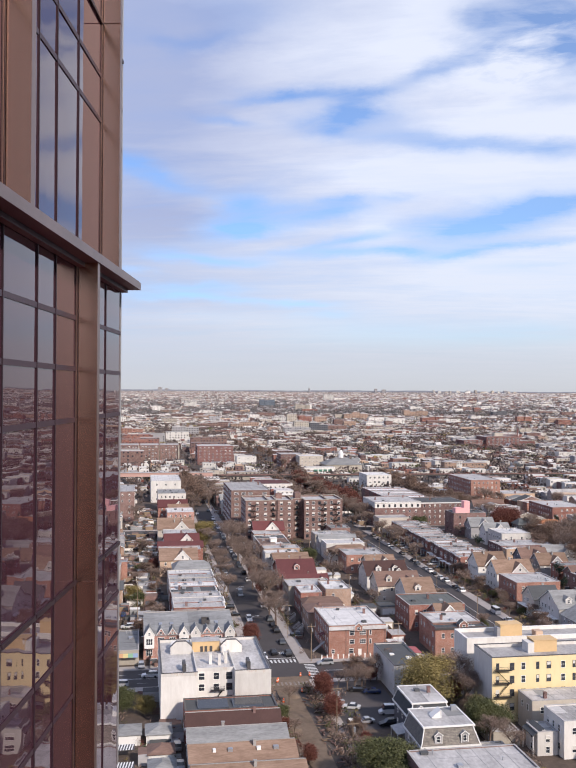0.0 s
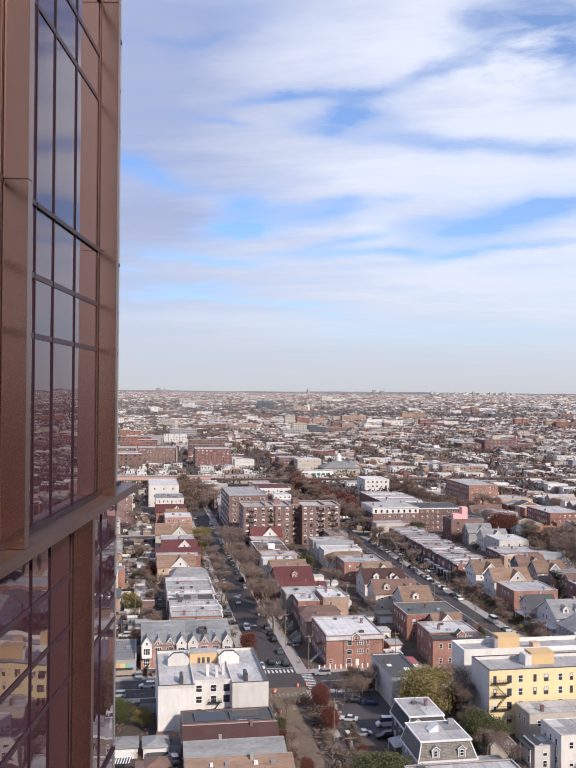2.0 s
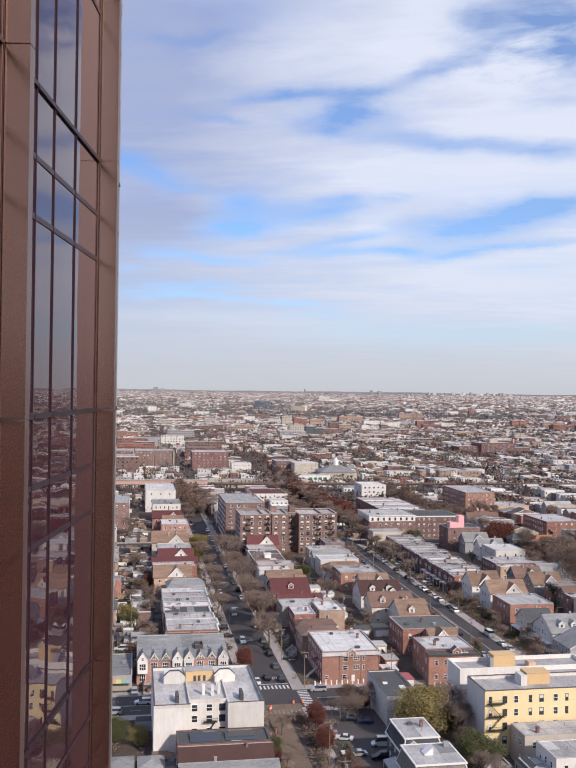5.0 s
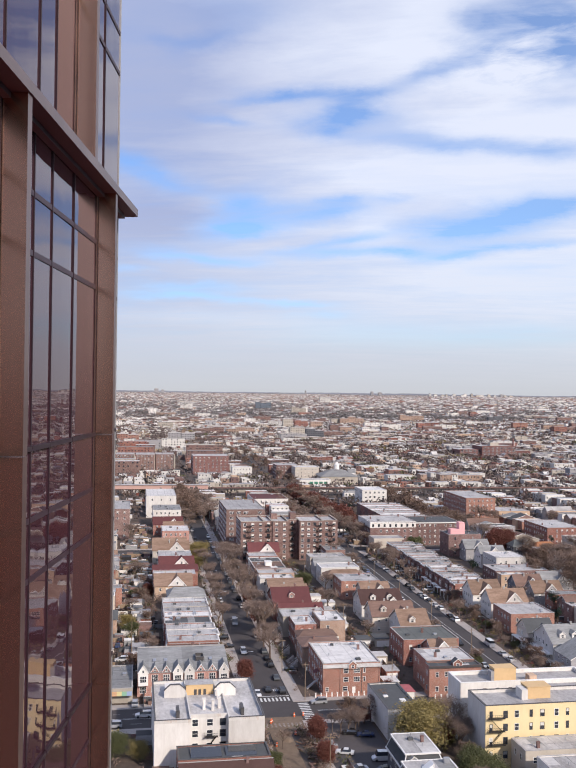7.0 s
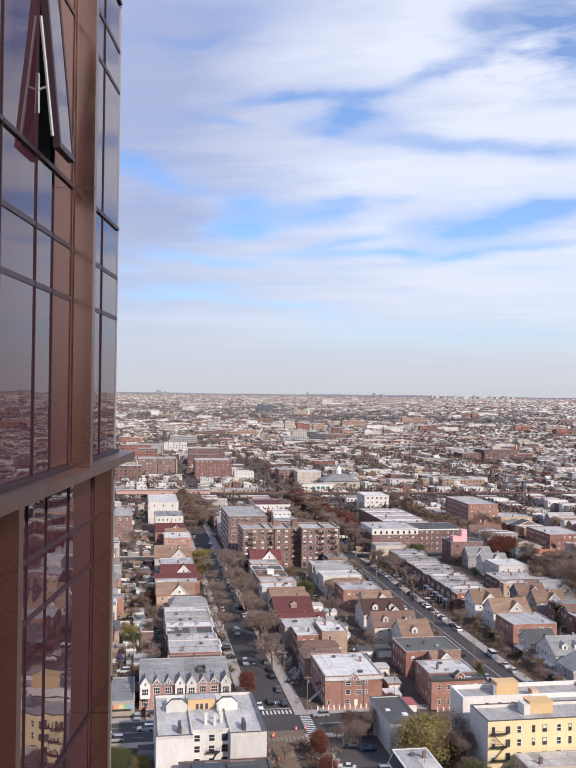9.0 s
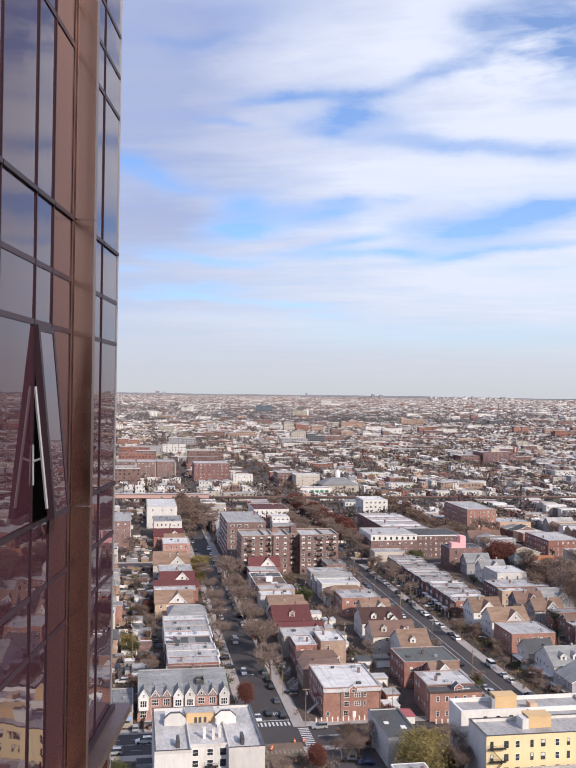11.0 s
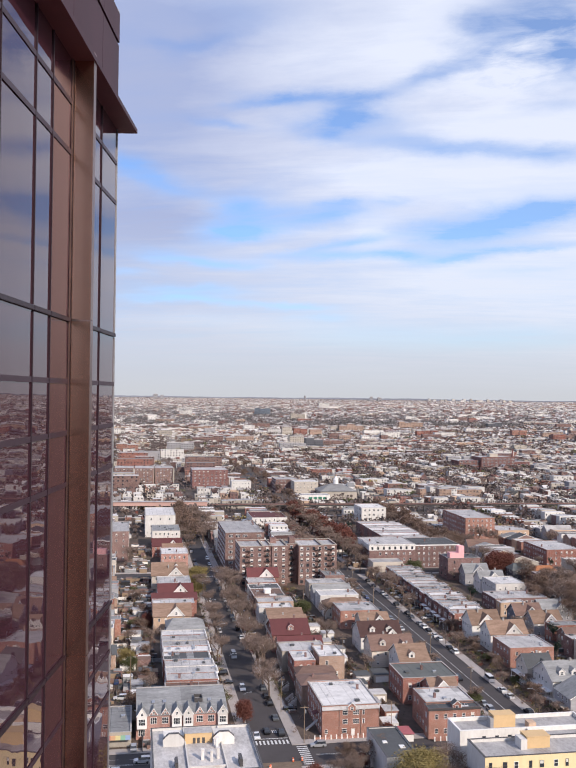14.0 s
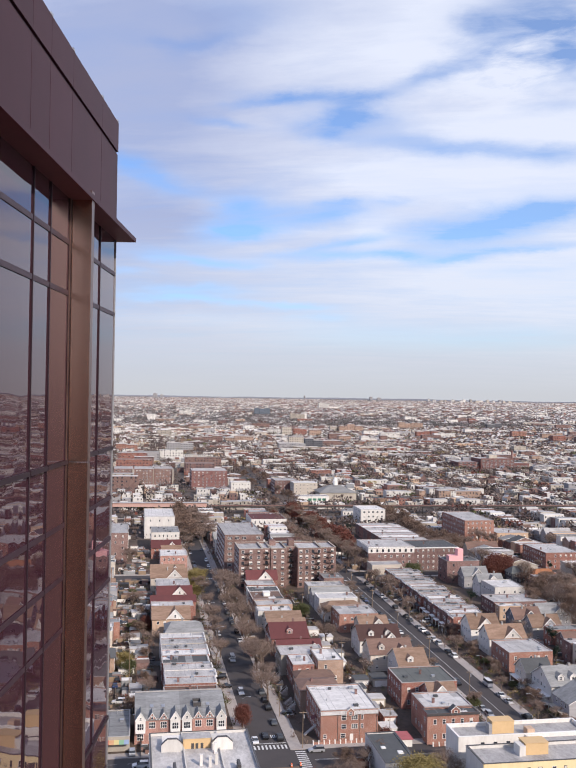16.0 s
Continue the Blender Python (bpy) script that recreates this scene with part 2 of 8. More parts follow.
def bricks(name, color, mortar, vary=0.12):
    m, t, b = shader(name, 0.9, 0.0, 0.25)
    n, l = t.nodes, t.links
    geo = n.new("ShaderNodeNewGeometry")
    sp, cb = n.new("ShaderNodeSeparateXYZ"), n.new("ShaderNodeCombineXYZ")
    l.new(geo.outputs["Position"], sp.inputs[0])
    ad = n.new("ShaderNodeMath")
    l.new(sp.outputs[0], ad.inputs[0]), l.new(sp.outputs[1], ad.inputs[1])
    l.new(ad.outputs[0], cb.inputs[0]), l.new(sp.outputs[2], cb.inputs[1])
    br = n.new("ShaderNodeTexBrick")
    l.new(cb.outputs[0], br.inputs["Vector"])
    br.inputs["Color1"].default_value = (*color, 1)
    br.inputs["Color2"].default_value = (*(c * 0.72 for c in color), 1)
    br.inputs["Mortar"].default_value = (*mortar, 1)
    br.inputs["Scale"].default_value, br.inputs["Mortar Size"].default_value = 1.0, 0.008
    br.inputs["Brick Width"].default_value, br.inputs["Row Height"].default_value = 0.215, 0.072
    big = n.new("ShaderNodeTexNoise")
    l.new(geo.outputs["Position"], big.inputs["Vector"])
    big.inputs["Scale"].default_value, big.inputs["Detail"].default_value = 0.35, 5
    mr = n.new("ShaderNodeMapRange")
    mr.inputs[1].default_value, mr.inputs[2].default_value, mr.inputs[3].default_value, mr.inputs[4].default_value = 0.3, 0.7, 0.78, 1.15
    l.new(big.outputs["Fac"], mr.inputs[0])
    info, val = n.new("ShaderNodeObjectInfo"), n.new("ShaderNodeMath")
    val.operation = "MULTIPLY_ADD"
    val.inputs[1].default_value, val.inputs[2].default_value = 2 * vary, 1 - vary
    l.new(info.outputs["Random"], val.inputs[0])
    mu = n.new("ShaderNodeMath")
    mu.operation = "MULTIPLY"
    l.new(val.outputs[0], mu.inputs[0]), l.new(mr.outputs[0], mu.inputs[1])
    hsv = n.new("ShaderNodeHueSaturation")
    l.new(mu.outputs[0], hsv.inputs["Value"]), l.new(br.outputs["Color"], hsv.inputs["Color"])
    l.new(hsv.outputs[0], b.inputs["Base Color"])
    return m


def plain(name, color, rough=0.5, metal=0.0, spec=0.5):
    m, t, b = shader(name, rough, metal, spec)
    b.inputs["Base Color"].default_value = (*color, 1)
    return m


def mirror_glass(name, tint, rough=0.015, ior=1.5):
    """Coated facade glass: dark behind, a slightly wavy mirror in front."""
    m, t, b = shader(name, rough, 0.0, 0.5)
    n, l = t.nodes, t.links
    b.inputs["Base Color"].default_value = (*tint, 1)
    b.inputs["IOR"].default_value = ior
    b.inputs["Specular Tint"].default_value = (0.98, 0.89, 0.99, 1)
    geo, ns, bp = n.new("ShaderNodeNewGeometry"), n.new("ShaderNodeTexNoise"), n.new("ShaderNodeBump")
    l.new(geo.outputs["Position"], ns.inputs["Vector"])
    ns.inputs["Scale"].default_value, ns.inputs["Detail"].default_value = 1.3, 1.5
    bp.inputs["Strength"].default_value, bp.inputs["Distance"].default_value = 0.17, 0.02
    l.new(ns.outputs["Fac"], bp.inputs["Height"]), l.new(bp.outputs[0], b.inputs["Normal"])
    return m


ASPHALT = surface("asphalt", (0.092, 0.082, 0.083), 0.9, spread=0.2, grain=3, patch=0.08, bump=0.1)
CONCRETE = surface("concrete_walk", (0.40, 0.36, 0.335), 0.9, grain=2, patch=0.15)
SOIL = surface("yard_ground", (0.17, 0.125, 0.10), 0.95, tone=(0.06, 0.047, 0.038), grain=0.8, patch=0.09, bump=0.4)
DIRT = surface("bare_dirt", (0.25, 0.185, 0.135), 0.95, tone=(0.11, 0.082, 0.062), grain=0.9, patch=0.2, bump=0.4)
PAINT_W = surface("road_paint", (0.72, 0.72, 0.70), 0.7, tone=(0.35, 0.35, 0.35), grain=5, patch=1.0)
PAINT_Y = surface("yellow_road_paint", (0.60, 0.45, 0.12), 0.7, tone=(0.3, 0.25, 0.12), grain=5, patch=1.0)
WALLS = {
    "white": surface("white_stucco", (0.74, 0.72, 0.68), 0.85, tone=(0.55, 0.52, 0.48), stretch=(1, 1, 0.3), grain=1.5, patch=0.35),
    "cream": surface("cream_siding", (0.62, 0.555, 0.475), 0.8, stretch=(0.4, 0.4, 6)),
    "peach": surface("peach_stucco", (0.64, 0.46, 0.33), 0.85, stretch=(1, 1, 0.4), grain=1.5),
    "yellow": surface("yellow_painted_wall", (0.81, 0.66, 0.39), 0.75, tone=(0.70, 0.55, 0.31), stretch=(1, 1, 0.3), grain=1.2, vary=0.03),
    "ochre": surface("ochre_render", (0.68, 0.48, 0.26), 0.8, tone=(0.58, 0.40, 0.21), grain=1.5, vary=0.05),
    "grey": surface("grey_siding", (0.42, 0.41, 0.415), 0.8, stretch=(0.4, 0.4, 6)),
    "dark": surface("dark_grey_siding", (0.13, 0.135, 0.15), 0.75, stretch=(0.4, 0.4, 6)),
    "beige": surface("beige_render", (0.50, 0.45, 0.38), 0.85, stretch=(1, 1, 0.4)),
    "slate": surface("blue_grey_cladding", (0.15, 0.18, 0.22), 0.6),
    "tan": bricks("tan_brick", (0.43, 0.285, 0.21), (0.42, 0.35, 0.30)),
    "school": bricks("deep_red_brick", (0.215, 0.09, 0.082), (0.30, 0.22, 0.2)),
    "brick": bricks("red_brick", (0.32, 0.122, 0.092), (0.35, 0.27, 0.235)),
    "orange": bricks("orange_brick", (0.37, 0.17, 0.125), (0.41, 0.30, 0.25)),
    "brown": bricks("brown_brick", (0.235, 0.138, 0.122), (0.31, 0.24, 0.21)),
    "mauve": bricks("dark_mauve_brick", (0.22, 0.125, 0.115), (0.27, 0.21, 0.19)),
    "pinkbrick": bricks("pink_brick", (0.46, 0.235, 0.19), (0.48, 0.36, 0.32)),
}
ROOFS = {
    "silver": surface("silver_coated_roof", (0.57, 0.553, 0.54), 0.7, tone=(0.22, 0.21, 0.205), spread=0.3, stretch=(1, 0.45, 1), grain=1.6, patch=0.22, spec=0.25),
    "white": surface("white_membrane_roof", (0.80, 0.78, 0.755), 0.7, tone=(0.38, 0.365, 0.35), spread=0.25, stretch=(0.5, 1, 1), grain=1.6, patch=0.25),
    "grey": surface("grey_shingle_roof", (0.33, 0.335, 0.33), 0.9, tone=(0.16, 0.16, 0.162), spread=0.5, grain=2.0, patch=0.3, stretch=(0.45, 1.6, 1.6)),
    "dark": surface("dark_roofing_felt", (0.10, 0.105, 0.11), 0.9, grain=2, patch=0.2),
    "tan": surface("tan_shingle_roof", (0.31, 0.214, 0.158), 0.9, tone=(0.17, 0.108, 0.075), spread=0.55, grain=1.7, patch=0.35, bump=0.5, stretch=(0.45, 1.6, 1.6)),
    "brown": surface("brown_shingle_roof", (0.23, 0.145, 0.115), 0.9, tone=(0.12, 0.078, 0.064), spread=0.5, grain=2, patch=0.3, stretch=(0.45, 1.6, 1.6)),
    "red": surface("dark_red_shingle_roof", (0.15, 0.05, 0.05), 0.9, tone=(0.10, 0.038, 0.038), grain=5, patch=0.3),
    "maroon": surface("maroon_shingle_roof", (0.092, 0.050, 0.044), 0.9, grain=5, patch=0.3),
    "orange": surface("orange_tile_roof", (0.45, 0.19, 0.09), 0.85, grain=5, patch=0.3),
    "green": surface("green_grey_roof", (0.17, 0.18, 0.17), 0.85, grain=2, patch=0.2),
}
TRIM = plain("white_painted_trim", (0.78, 0.77, 0.74), 0.5)
TRIM_D = plain("dark_painted_trim", (0.07, 0.065, 0.065), 0.5)
BLIND = plain("drawn_window_blind", (0.62, 0.60, 0.55), 0.6)
PANE = plain("window_pane", (0.035, 0.04, 0.05), 0.08, 0.0, 0.8)
IRON = plain("black_iron", (0.03, 0.028, 0.03), 0.6, 0.3)
METAL = plain("galvanised_metal", (0.45, 0.46, 0.48), 0.45, 0.7)
COPING = surface("grey_stone_coping", (0.42, 0.40, 0.38), 0.85, grain=3, patch=0.5)
CHIM = WALLS["mauve"]
WOOD = surface("weathered_wood", (0.30, 0.22, 0.15), 0.85, grain=4, patch=0.6)
BARK = surface("bark", (0.17, 0.125, 0.10), 0.95, grain=8, patch=1.0)
BRONZE = surface("bronze_anodised_panel", (0.75, 0.485, 0.36), 0.2, metal=1.0, tone=(0.70, 0.44, 0.322), grain=1.5, patch=0.3, bump=0.0, vary=0.04, spec=0.5)
SOFFIT = surface("dark_bronze_soffit", (0.21, 0.065, 0.078), 0.55, metal=0.0, spec=0.2, grain=2, patch=0.4, bump=0.0, vary=0.04)
LEDGE = surface("bronze_ledge_cover", (0.27, 0.18, 0.155), 0.4, metal=0.9, grain=2, patch=0.5, bump=0.0, vary=0.05)
PARAPET = surface("dark_metal_parapet_panel", (0.060, 0.020, 0.029), 0.5, metal=0.0, spec=0.12, grain=1.2, patch=0.4, bump=0.0, vary=0.06)
MULLION = plain("dark_mullion", (0.026, 0.014, 0.020), 0.45, 0.0, 0.2)
TRANSOM = plain("dark_plum_transom", (0.042, 0.022, 0.032), 0.45, 0.0, 0.2)
GLASS = mirror_glass("coated_facade_glass", (0.055, 0.021, 0.030))
LEAF = {
    "bare": surface("dry_brown_leaves", (0.265, 0.19, 0.152), 0.9, tone=(0.145, 0.108, 0.092), island=0.35, bump=0),
    "rust": surface("rust_red_leaves", (0.175, 0.062, 0.045), 0.9, tone=(0.11, 0.042, 0.034), island=0.35, bump=0),
    "gold": surface("yellow_green_leaves", (0.30, 0.235, 0.088), 0.9, tone=(0.18, 0.148, 0.06), island=0.35, bump=0),
    "green": surface("green_leaves", (0.115, 0.118, 0.05), 0.9, tone=(0.055, 0.064, 0.028), island=0.4, bump=0),
    "twig": surface("grey_brown_twigs", (0.17, 0.132, 0.12), 0.95, tone=(0.085, 0.068, 0.064), island=0.4, bump=0),
    # distance haze is put into this grey leaf colour
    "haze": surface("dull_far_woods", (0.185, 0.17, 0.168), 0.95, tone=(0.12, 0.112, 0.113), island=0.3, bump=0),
    "brown": surface("dull_brown_leaves", (0.22, 0.145, 0.108), 0.9, tone=(0.12, 0.085, 0.068), island=0.4, bump=0),
    "pine": surface("dark_evergreen_needles", (0.025, 0.045, 0.03), 0.9, island=0.3, bump=0),
}

# ---- builders ----
rng = random.Random(11)


class Shape:
    """Collects faces with a material slot each, and becomes one mesh object."""

    def __init__(self):
        self.v, self.f, self.m = [], [], []

    def face(self, pts, m=0):
        k = len(self.v)
        self.v += [tuple(p) for p in pts]
        self.f.append(tuple(range(k, k + len(pts))))
        self.m.append(m)
        return self

    def box(self, x0, y0, z0, x1, y1, z1, m=0, top=None):
        k = len(self.v)
        self.v += [(x0, y0, z0), (x1, y0, z0), (x1, y1, z0), (x0, y1, z0), (x0, y0, z1), (x1, y0, z1), (x1, y1, z1), (x0, y1, z1)]
        for q in ((0, 3, 2, 1), (0, 1, 5, 4), (1, 2, 6, 5), (2, 3, 7, 6), (3, 0, 4, 7), (4, 5, 6, 7)):
            self.f.append(tuple(k + i for i in q))
            self.m.append(m)
        if top is not None:
            self.m[-1] = top
        return self

    def ring(self, x0, y0, x1, y1, z0, z1, t, m=0):
        """Four walls of thickness t round a rectangle."""
        self.box(x0, y0, z0, x1, y0 + t, z1, m).box(x0, y1 - t, z0, x1, y1, z1, m)
        return self.box(x0, y0 + t, z0, x0 + t, y1 - t, z1, m).box(x1 - t, y0 + t, z0, x1, y1 - t, z1, m)

    def tube(self, a, b, ra, rb, n=6, m=0):
        a, b = Vector(a), Vector(b)
        d = (b - a).normalized()
        s = d.orthogonal().normalized()
        u = d.cross(s)
        k = len(self.v)
        for c, r in ((a, ra), (b, rb)):
            self.v += [tuple(c + r * (math.cos(2 * math.pi * i / n) * s + math.sin(2 * math.pi * i / n) * u)) for i in range(n)]
        for i in range(n):
            j = (i + 1) % n
            self.f.append((k + i, k + j, k + n + j, k + n + i))
            self.m.append(m)
        self.f += [tuple(k + n - 1 - i for i in range(n)), tuple(k + n + i for i in range(n))]
        self.m += [m, m]
        return self

    def slab(self, pts, t, m=0):
        """A flat plate of thickness t under the polygon pts (counter-clockwise from above)."""
        top, low = [Vector(p) for p in pts], [Vector(p) - Vector((0, 0, t)) for p in pts]
        self.face(top, m).face(low[::-1], m)
        for i in range(len(top)):
            j = (i + 1) % len(top)
            self.face((low[i], low[j], top[j], top[i]), m)
        return self

    def mesh(self, name, mats):
        me = bpy.data.meshes.new(name)
        me.from_pydata(self.v, [], self.f)
        for mt in mats:
            me.materials.append(mt)
        me.polygons.foreach_set("material_index", self.m)
        me.update()
        return me


def part(name, shape, mats, parent, label="", at=None):
    me = shape.mesh(name, mats) if isinstance(shape, Shape) else shape
    ob = new(name, me)
    ob.parent = parent
    if at is not None:
        ob.matrix_basis = at
    return tagged(ob, label)


LAST = []


def thing(name, label, category, x=0, y=0, z=0, rz=0, group="", kind=""):
    if len(label.split()) < 4:
        label += " standing in the row"
    ob = new(name)
    ob.matrix_basis = pose(x, y, z, 0, 0, rz)
    LAST.append(ob)
    return tagged(ob, label, category, group, kind)


def setting(name, shape, mats, label="", category=""):
    return tagged(new(name, shape.mesh(name, mats)), label, category, "", "structure")


WIN = {}


def window_mesh(w, h, frame_mat, style=0):
    """A sash window that faces -Y: a frame, a meeting rail, two panes and a sill. style 1: three lights side by side; 2: a blind drawn half way."""
    key = (round(w, 2), round(h, 2), frame_mat.name, style)
    if key not in WIN:
        s, b = Shape(), 0.09
        xs = [-w / 2, -w / 2 + b]
        for c in ((-w / 6, w / 6) if style == 1 else ()):
            xs += [c - 0.05, c + 0.05]
        xs += [w / 2 - b, w / 2]
        zs = [-h / 2, -h / 2 + b, -0.035, 0.035, h / 2 - b, h / 2]
        nx, nz = len(xs), len(zs)
        s.v = [(x, -0.07, z) for z in zs for x in xs]
        for r in range(nz - 1):
            for c in range(nx - 1):
                q = [r * nx + c, r * nx + c + 1, (r + 1) * nx + c + 1, (r + 1) * nx + c]
                if r % 2 and c % 2:          # an opening: reveal and recessed pane
                    k = len(s.v)
                    s.v += [(s.v[i][0], -0.012, s.v[i][2]) for i in q]
                    for i in range(4):
                        s.f.append((q[i], q[(i + 1) % 4], k + (i + 1) % 4, k + i))
                        s.m.append(0)
                    s.f.append((k, k + 1, k + 2, k + 3))
                    s.m.append(2 if style == 2 and r == 3 else 1)
                else:
                    s.f.append(tuple(q))
                    s.m.append(0)
        k, q = len(s.v), [0, nx - 1, nz * nx - 1, (nz - 1) * nx]
        edge = [list(range(nx)), [r * nx + nx - 1 for r in range(nz)], [(nz - 1) * nx + c for c in range(nx)][::-1], [r * nx for r in range(nz)][::-1]]
        s.v += [(s.v[i][0], 0.02, s.v[i][2]) for i in q]
        for i in range(4):
            s.f.append((*edge[i][::-1], k + i, k + (i + 1) % 4))
            s.m.append(0)
        WIN[key] = s.mesh("window", [frame_mat, PANE, BLIND])
    return WIN[key]


blind_rng = random.Random(6)
TURN = {"S": 0, "E": 90, "N": 180, "W": -90}


def put_windows(house, face, x0, x1, y0, y1, zs, n, w=1.0, h=1.5, fm=None, style=0, skip=0.0, margin=1.0):
    """Rows of windows on one face of a box; coordinates are the house's own."""
    fm = fm or TRIM
    a, b = (x0, x1) if face in "SN" else (y0, y1)
    for z in zs:
        for i in range(n):
            if rng.random() < skip:
                continue
            c = a + margin + (b - a - 2 * margin) * ((i + 0.5) / n)
            p = {"S": (c, y0), "N": (c, y1), "W": (x0, c), "E": (x1, c)}[face]
            part("window", window_mesh(w, h, fm, style or blind_rng.choice((0, 0, 2))), None, house, at=pose(p[0], p[1], z, 0, 0, TURN[face]))


def roof_clutter(house, x0, x1, y0, y1, z, n=4):
    """Vent pipes, a hatch and a skylight on a flat roof."""
    for i in range(n):
        x, y = rng.uniform(x0 + 1, x1 - 1), rng.uniform(y0 + 1, y1 - 1)
        k = rng.random()
        if k < 0.5:
            part("vent_pipe", Shape().tube((x, y, z), (x, y, z + rng.uniform(0.5, 1.0)), 0.1, 0.1, 7).tube((x, y, z + 0.6), (x, y, z + 0.75), 0.18, 0.18, 7), [METAL], house)
        elif k < 0.85:
            a, b = rng.uniform(0.8, 1.5), rng.uniform(0.9, 1.6)
            part("roof_hatch", Shape().box(x, y, z, x + a, y + b, z + 0.45).box(x - 0.06, y - 0.06, z + 0.45, x + a + 0.06, y + b + 0.06, z + 0.53), [ROOFS["dark"] if rng.random() < 0.4 else METAL], house)
        else:
            part("chimney", Shape().box(x, y, z, x + 0.7, y + 0.7, z + 1.3).box(x - 0.06, y - 0.06, z + 1.3, x + 0.76, y + 0.76, z + 1.42), [CHIM], house)


def roof_deck(x0, x1, y0, y1, z, detail):
    """A flat roof slab whose top is laid in sheets with lapped seams and tarred patches."""
    s = Shape()
    xs, ys = [x0], [y0]
    if detail:
        for ax, lo, hi, step in ((xs, x0, x1, rng.uniform(2.2, 3.6)), (ys, y0, y1, rng.uniform(2.6, 5.0))):
            n = max(2, int((hi - lo) / step))
            for k in range(1, n):
                c = lo + (hi - lo) * k / n + rng.uniform(-0.3, 0.3)
                ax += [c, c + rng.uniform(0.1, 0.2)]
    xs.append(x1), ys.append(y1)
    nx, ny = len(xs), len(ys)
    s.v = [(x, y, z) for y in ys for x in xs]
    lane = [rng.random() < 0.75 for _ in xs]
    cross = [rng.random() < 0.35 for _ in ys]
    patch = {(rng.randrange(nx), rng.randrange(ny)): rng.choice((1, 1, 2)) for _ in range(rng.randint(2, 6))}
    for r in range(ny - 1):
        for c in range(nx - 1):
            s.f.append((r * nx + c, r * nx + c + 1, (r + 1) * nx + c + 1, (r + 1) * nx + c))
            s.m.append(1 if (c % 2 and lane[c]) or (r % 2 and cross[r]) else patch.get((c, r), 0) if c % 2 == 0 and r % 2 == 0 else 0)
    k = len(s.v)
    s.v += [(x0, y0, z - 0.2), (x1, y0, z - 0.2), (x1, y1, z - 0.2), (x0, y1, z - 0.2)]
    edge = [list(range(nx)), [r * nx + nx - 1 for r in range(ny)], [(ny - 1) * nx + c for c in range(nx)][::-1], [r * nx for r in range(ny)][::-1]]
    for i in range(4):
        s.f.append((k + i, k + (i + 1) % 4, *edge[i][::-1]))
        s.m.append(0)
    return s


def flat_house(x0, x1, y0, y1, h, wall, roof, label, st=2, faces="SW", par=0.2, trim=None, clutter=4, detail=2, category="house", name="house", fm=None, ww=1.0, wh=1.5, gap=2.7, cornice="", style=0, skip=0.08, group="", base=0.15):
    """A flat-roofed building: walls with a parapet and coping, roof deck, windows, roof things."""
    cx, cy = (x0 + x1) / 2, (y0 + y1) / 2
    hs = thing(name, label, category, cx, cy, base, group=group)
    a, b, c, d = x0 - cx, x1 - cx, y0 - cy, y1 - cy
    part("wall", Shape().ring(a, c, b, d, 0, h, 0.3), [WALLS[wall]], hs)
    part("roof", roof_deck(a + 0.3, b - 0.3, c + 0.3, d - 0.3, h - par, detail), [ROOFS[roof], ROOFS[{"silver": "grey", "white": "silver", "dark": "grey"}.get(roof, "dark")], ROOFS["white"]], hs)
    part("coping", Shape().ring(a - 0.05, c - 0.05, b + 0.05, d + 0.05, h, h + 0.09, 0.42), [trim or (ROOFS['silver'] if roof in ('silver', 'white') and rng.random() < 0.7 else TRIM if wall in ('white', 'cream') and rng.random() < 0.5 else COPING)], hs)
    if cornice:
        s = Shape()
        if "S" in cornice:
            s.box(a - 0.25, c - 0.35, h - 0.55, b + 0.25, c - 0.003, h - 0.05)
        if "W" in cornice:
            s.box(a - 0.35, c, h - 0.55, a - 0.003, d, h - 0.05)
        if "E" in cornice:
            s.box(b + 0.003, c, h - 0.55, b + 0.35, d, h - 0.05)
        part("cornice", s, [TRIM_D if trim is TRIM_D else TRIM], hs)
    if detail:
        fh = (h - par - 0.3) / st
        zs = [fh * k + fh * 0.55 for k in range(st)]
        for f in faces:
            length = (b - a) if f in "SN" else (d - c)
            n = max(1, int((length - 1.2) / gap))
            put_windows(hs, f, a, b, c, d, zs, n, ww, min(wh, fh * 0.62), fm, style, skip)
    if clutter:
        roof_clutter(hs, a + 0.4, b - 0.4, c + 0.4, d - 0.4, h - par, clutter)
    return hs


def gable_solid(s, x0, x1, y0, y1, z0, ze, zr, axis, m=0):
    """Walls under a gable roof whose ridge runs along axis."""
    s.ring(x0, y0, x1, y1, z0, ze, 0.25, m)
    if axis == "X":
        ym = (y0 + y1) / 2
        for x, o in ((x0, 1), (x1, -1)):
            p = [(x, y1, ze), (x, y0, ze), (x, ym, zr)]
            s.face(p if o == 1 else p[::-1], m)
    else:
        xm = (x0 + x1) / 2
        for y, o in ((y0, 1), (y1, -1)):
            p = [(x0, y, ze), (x1, y, ze), (xm, y, zr)]
            s.face(p if o == 1 else p[::-1], m)
    return s


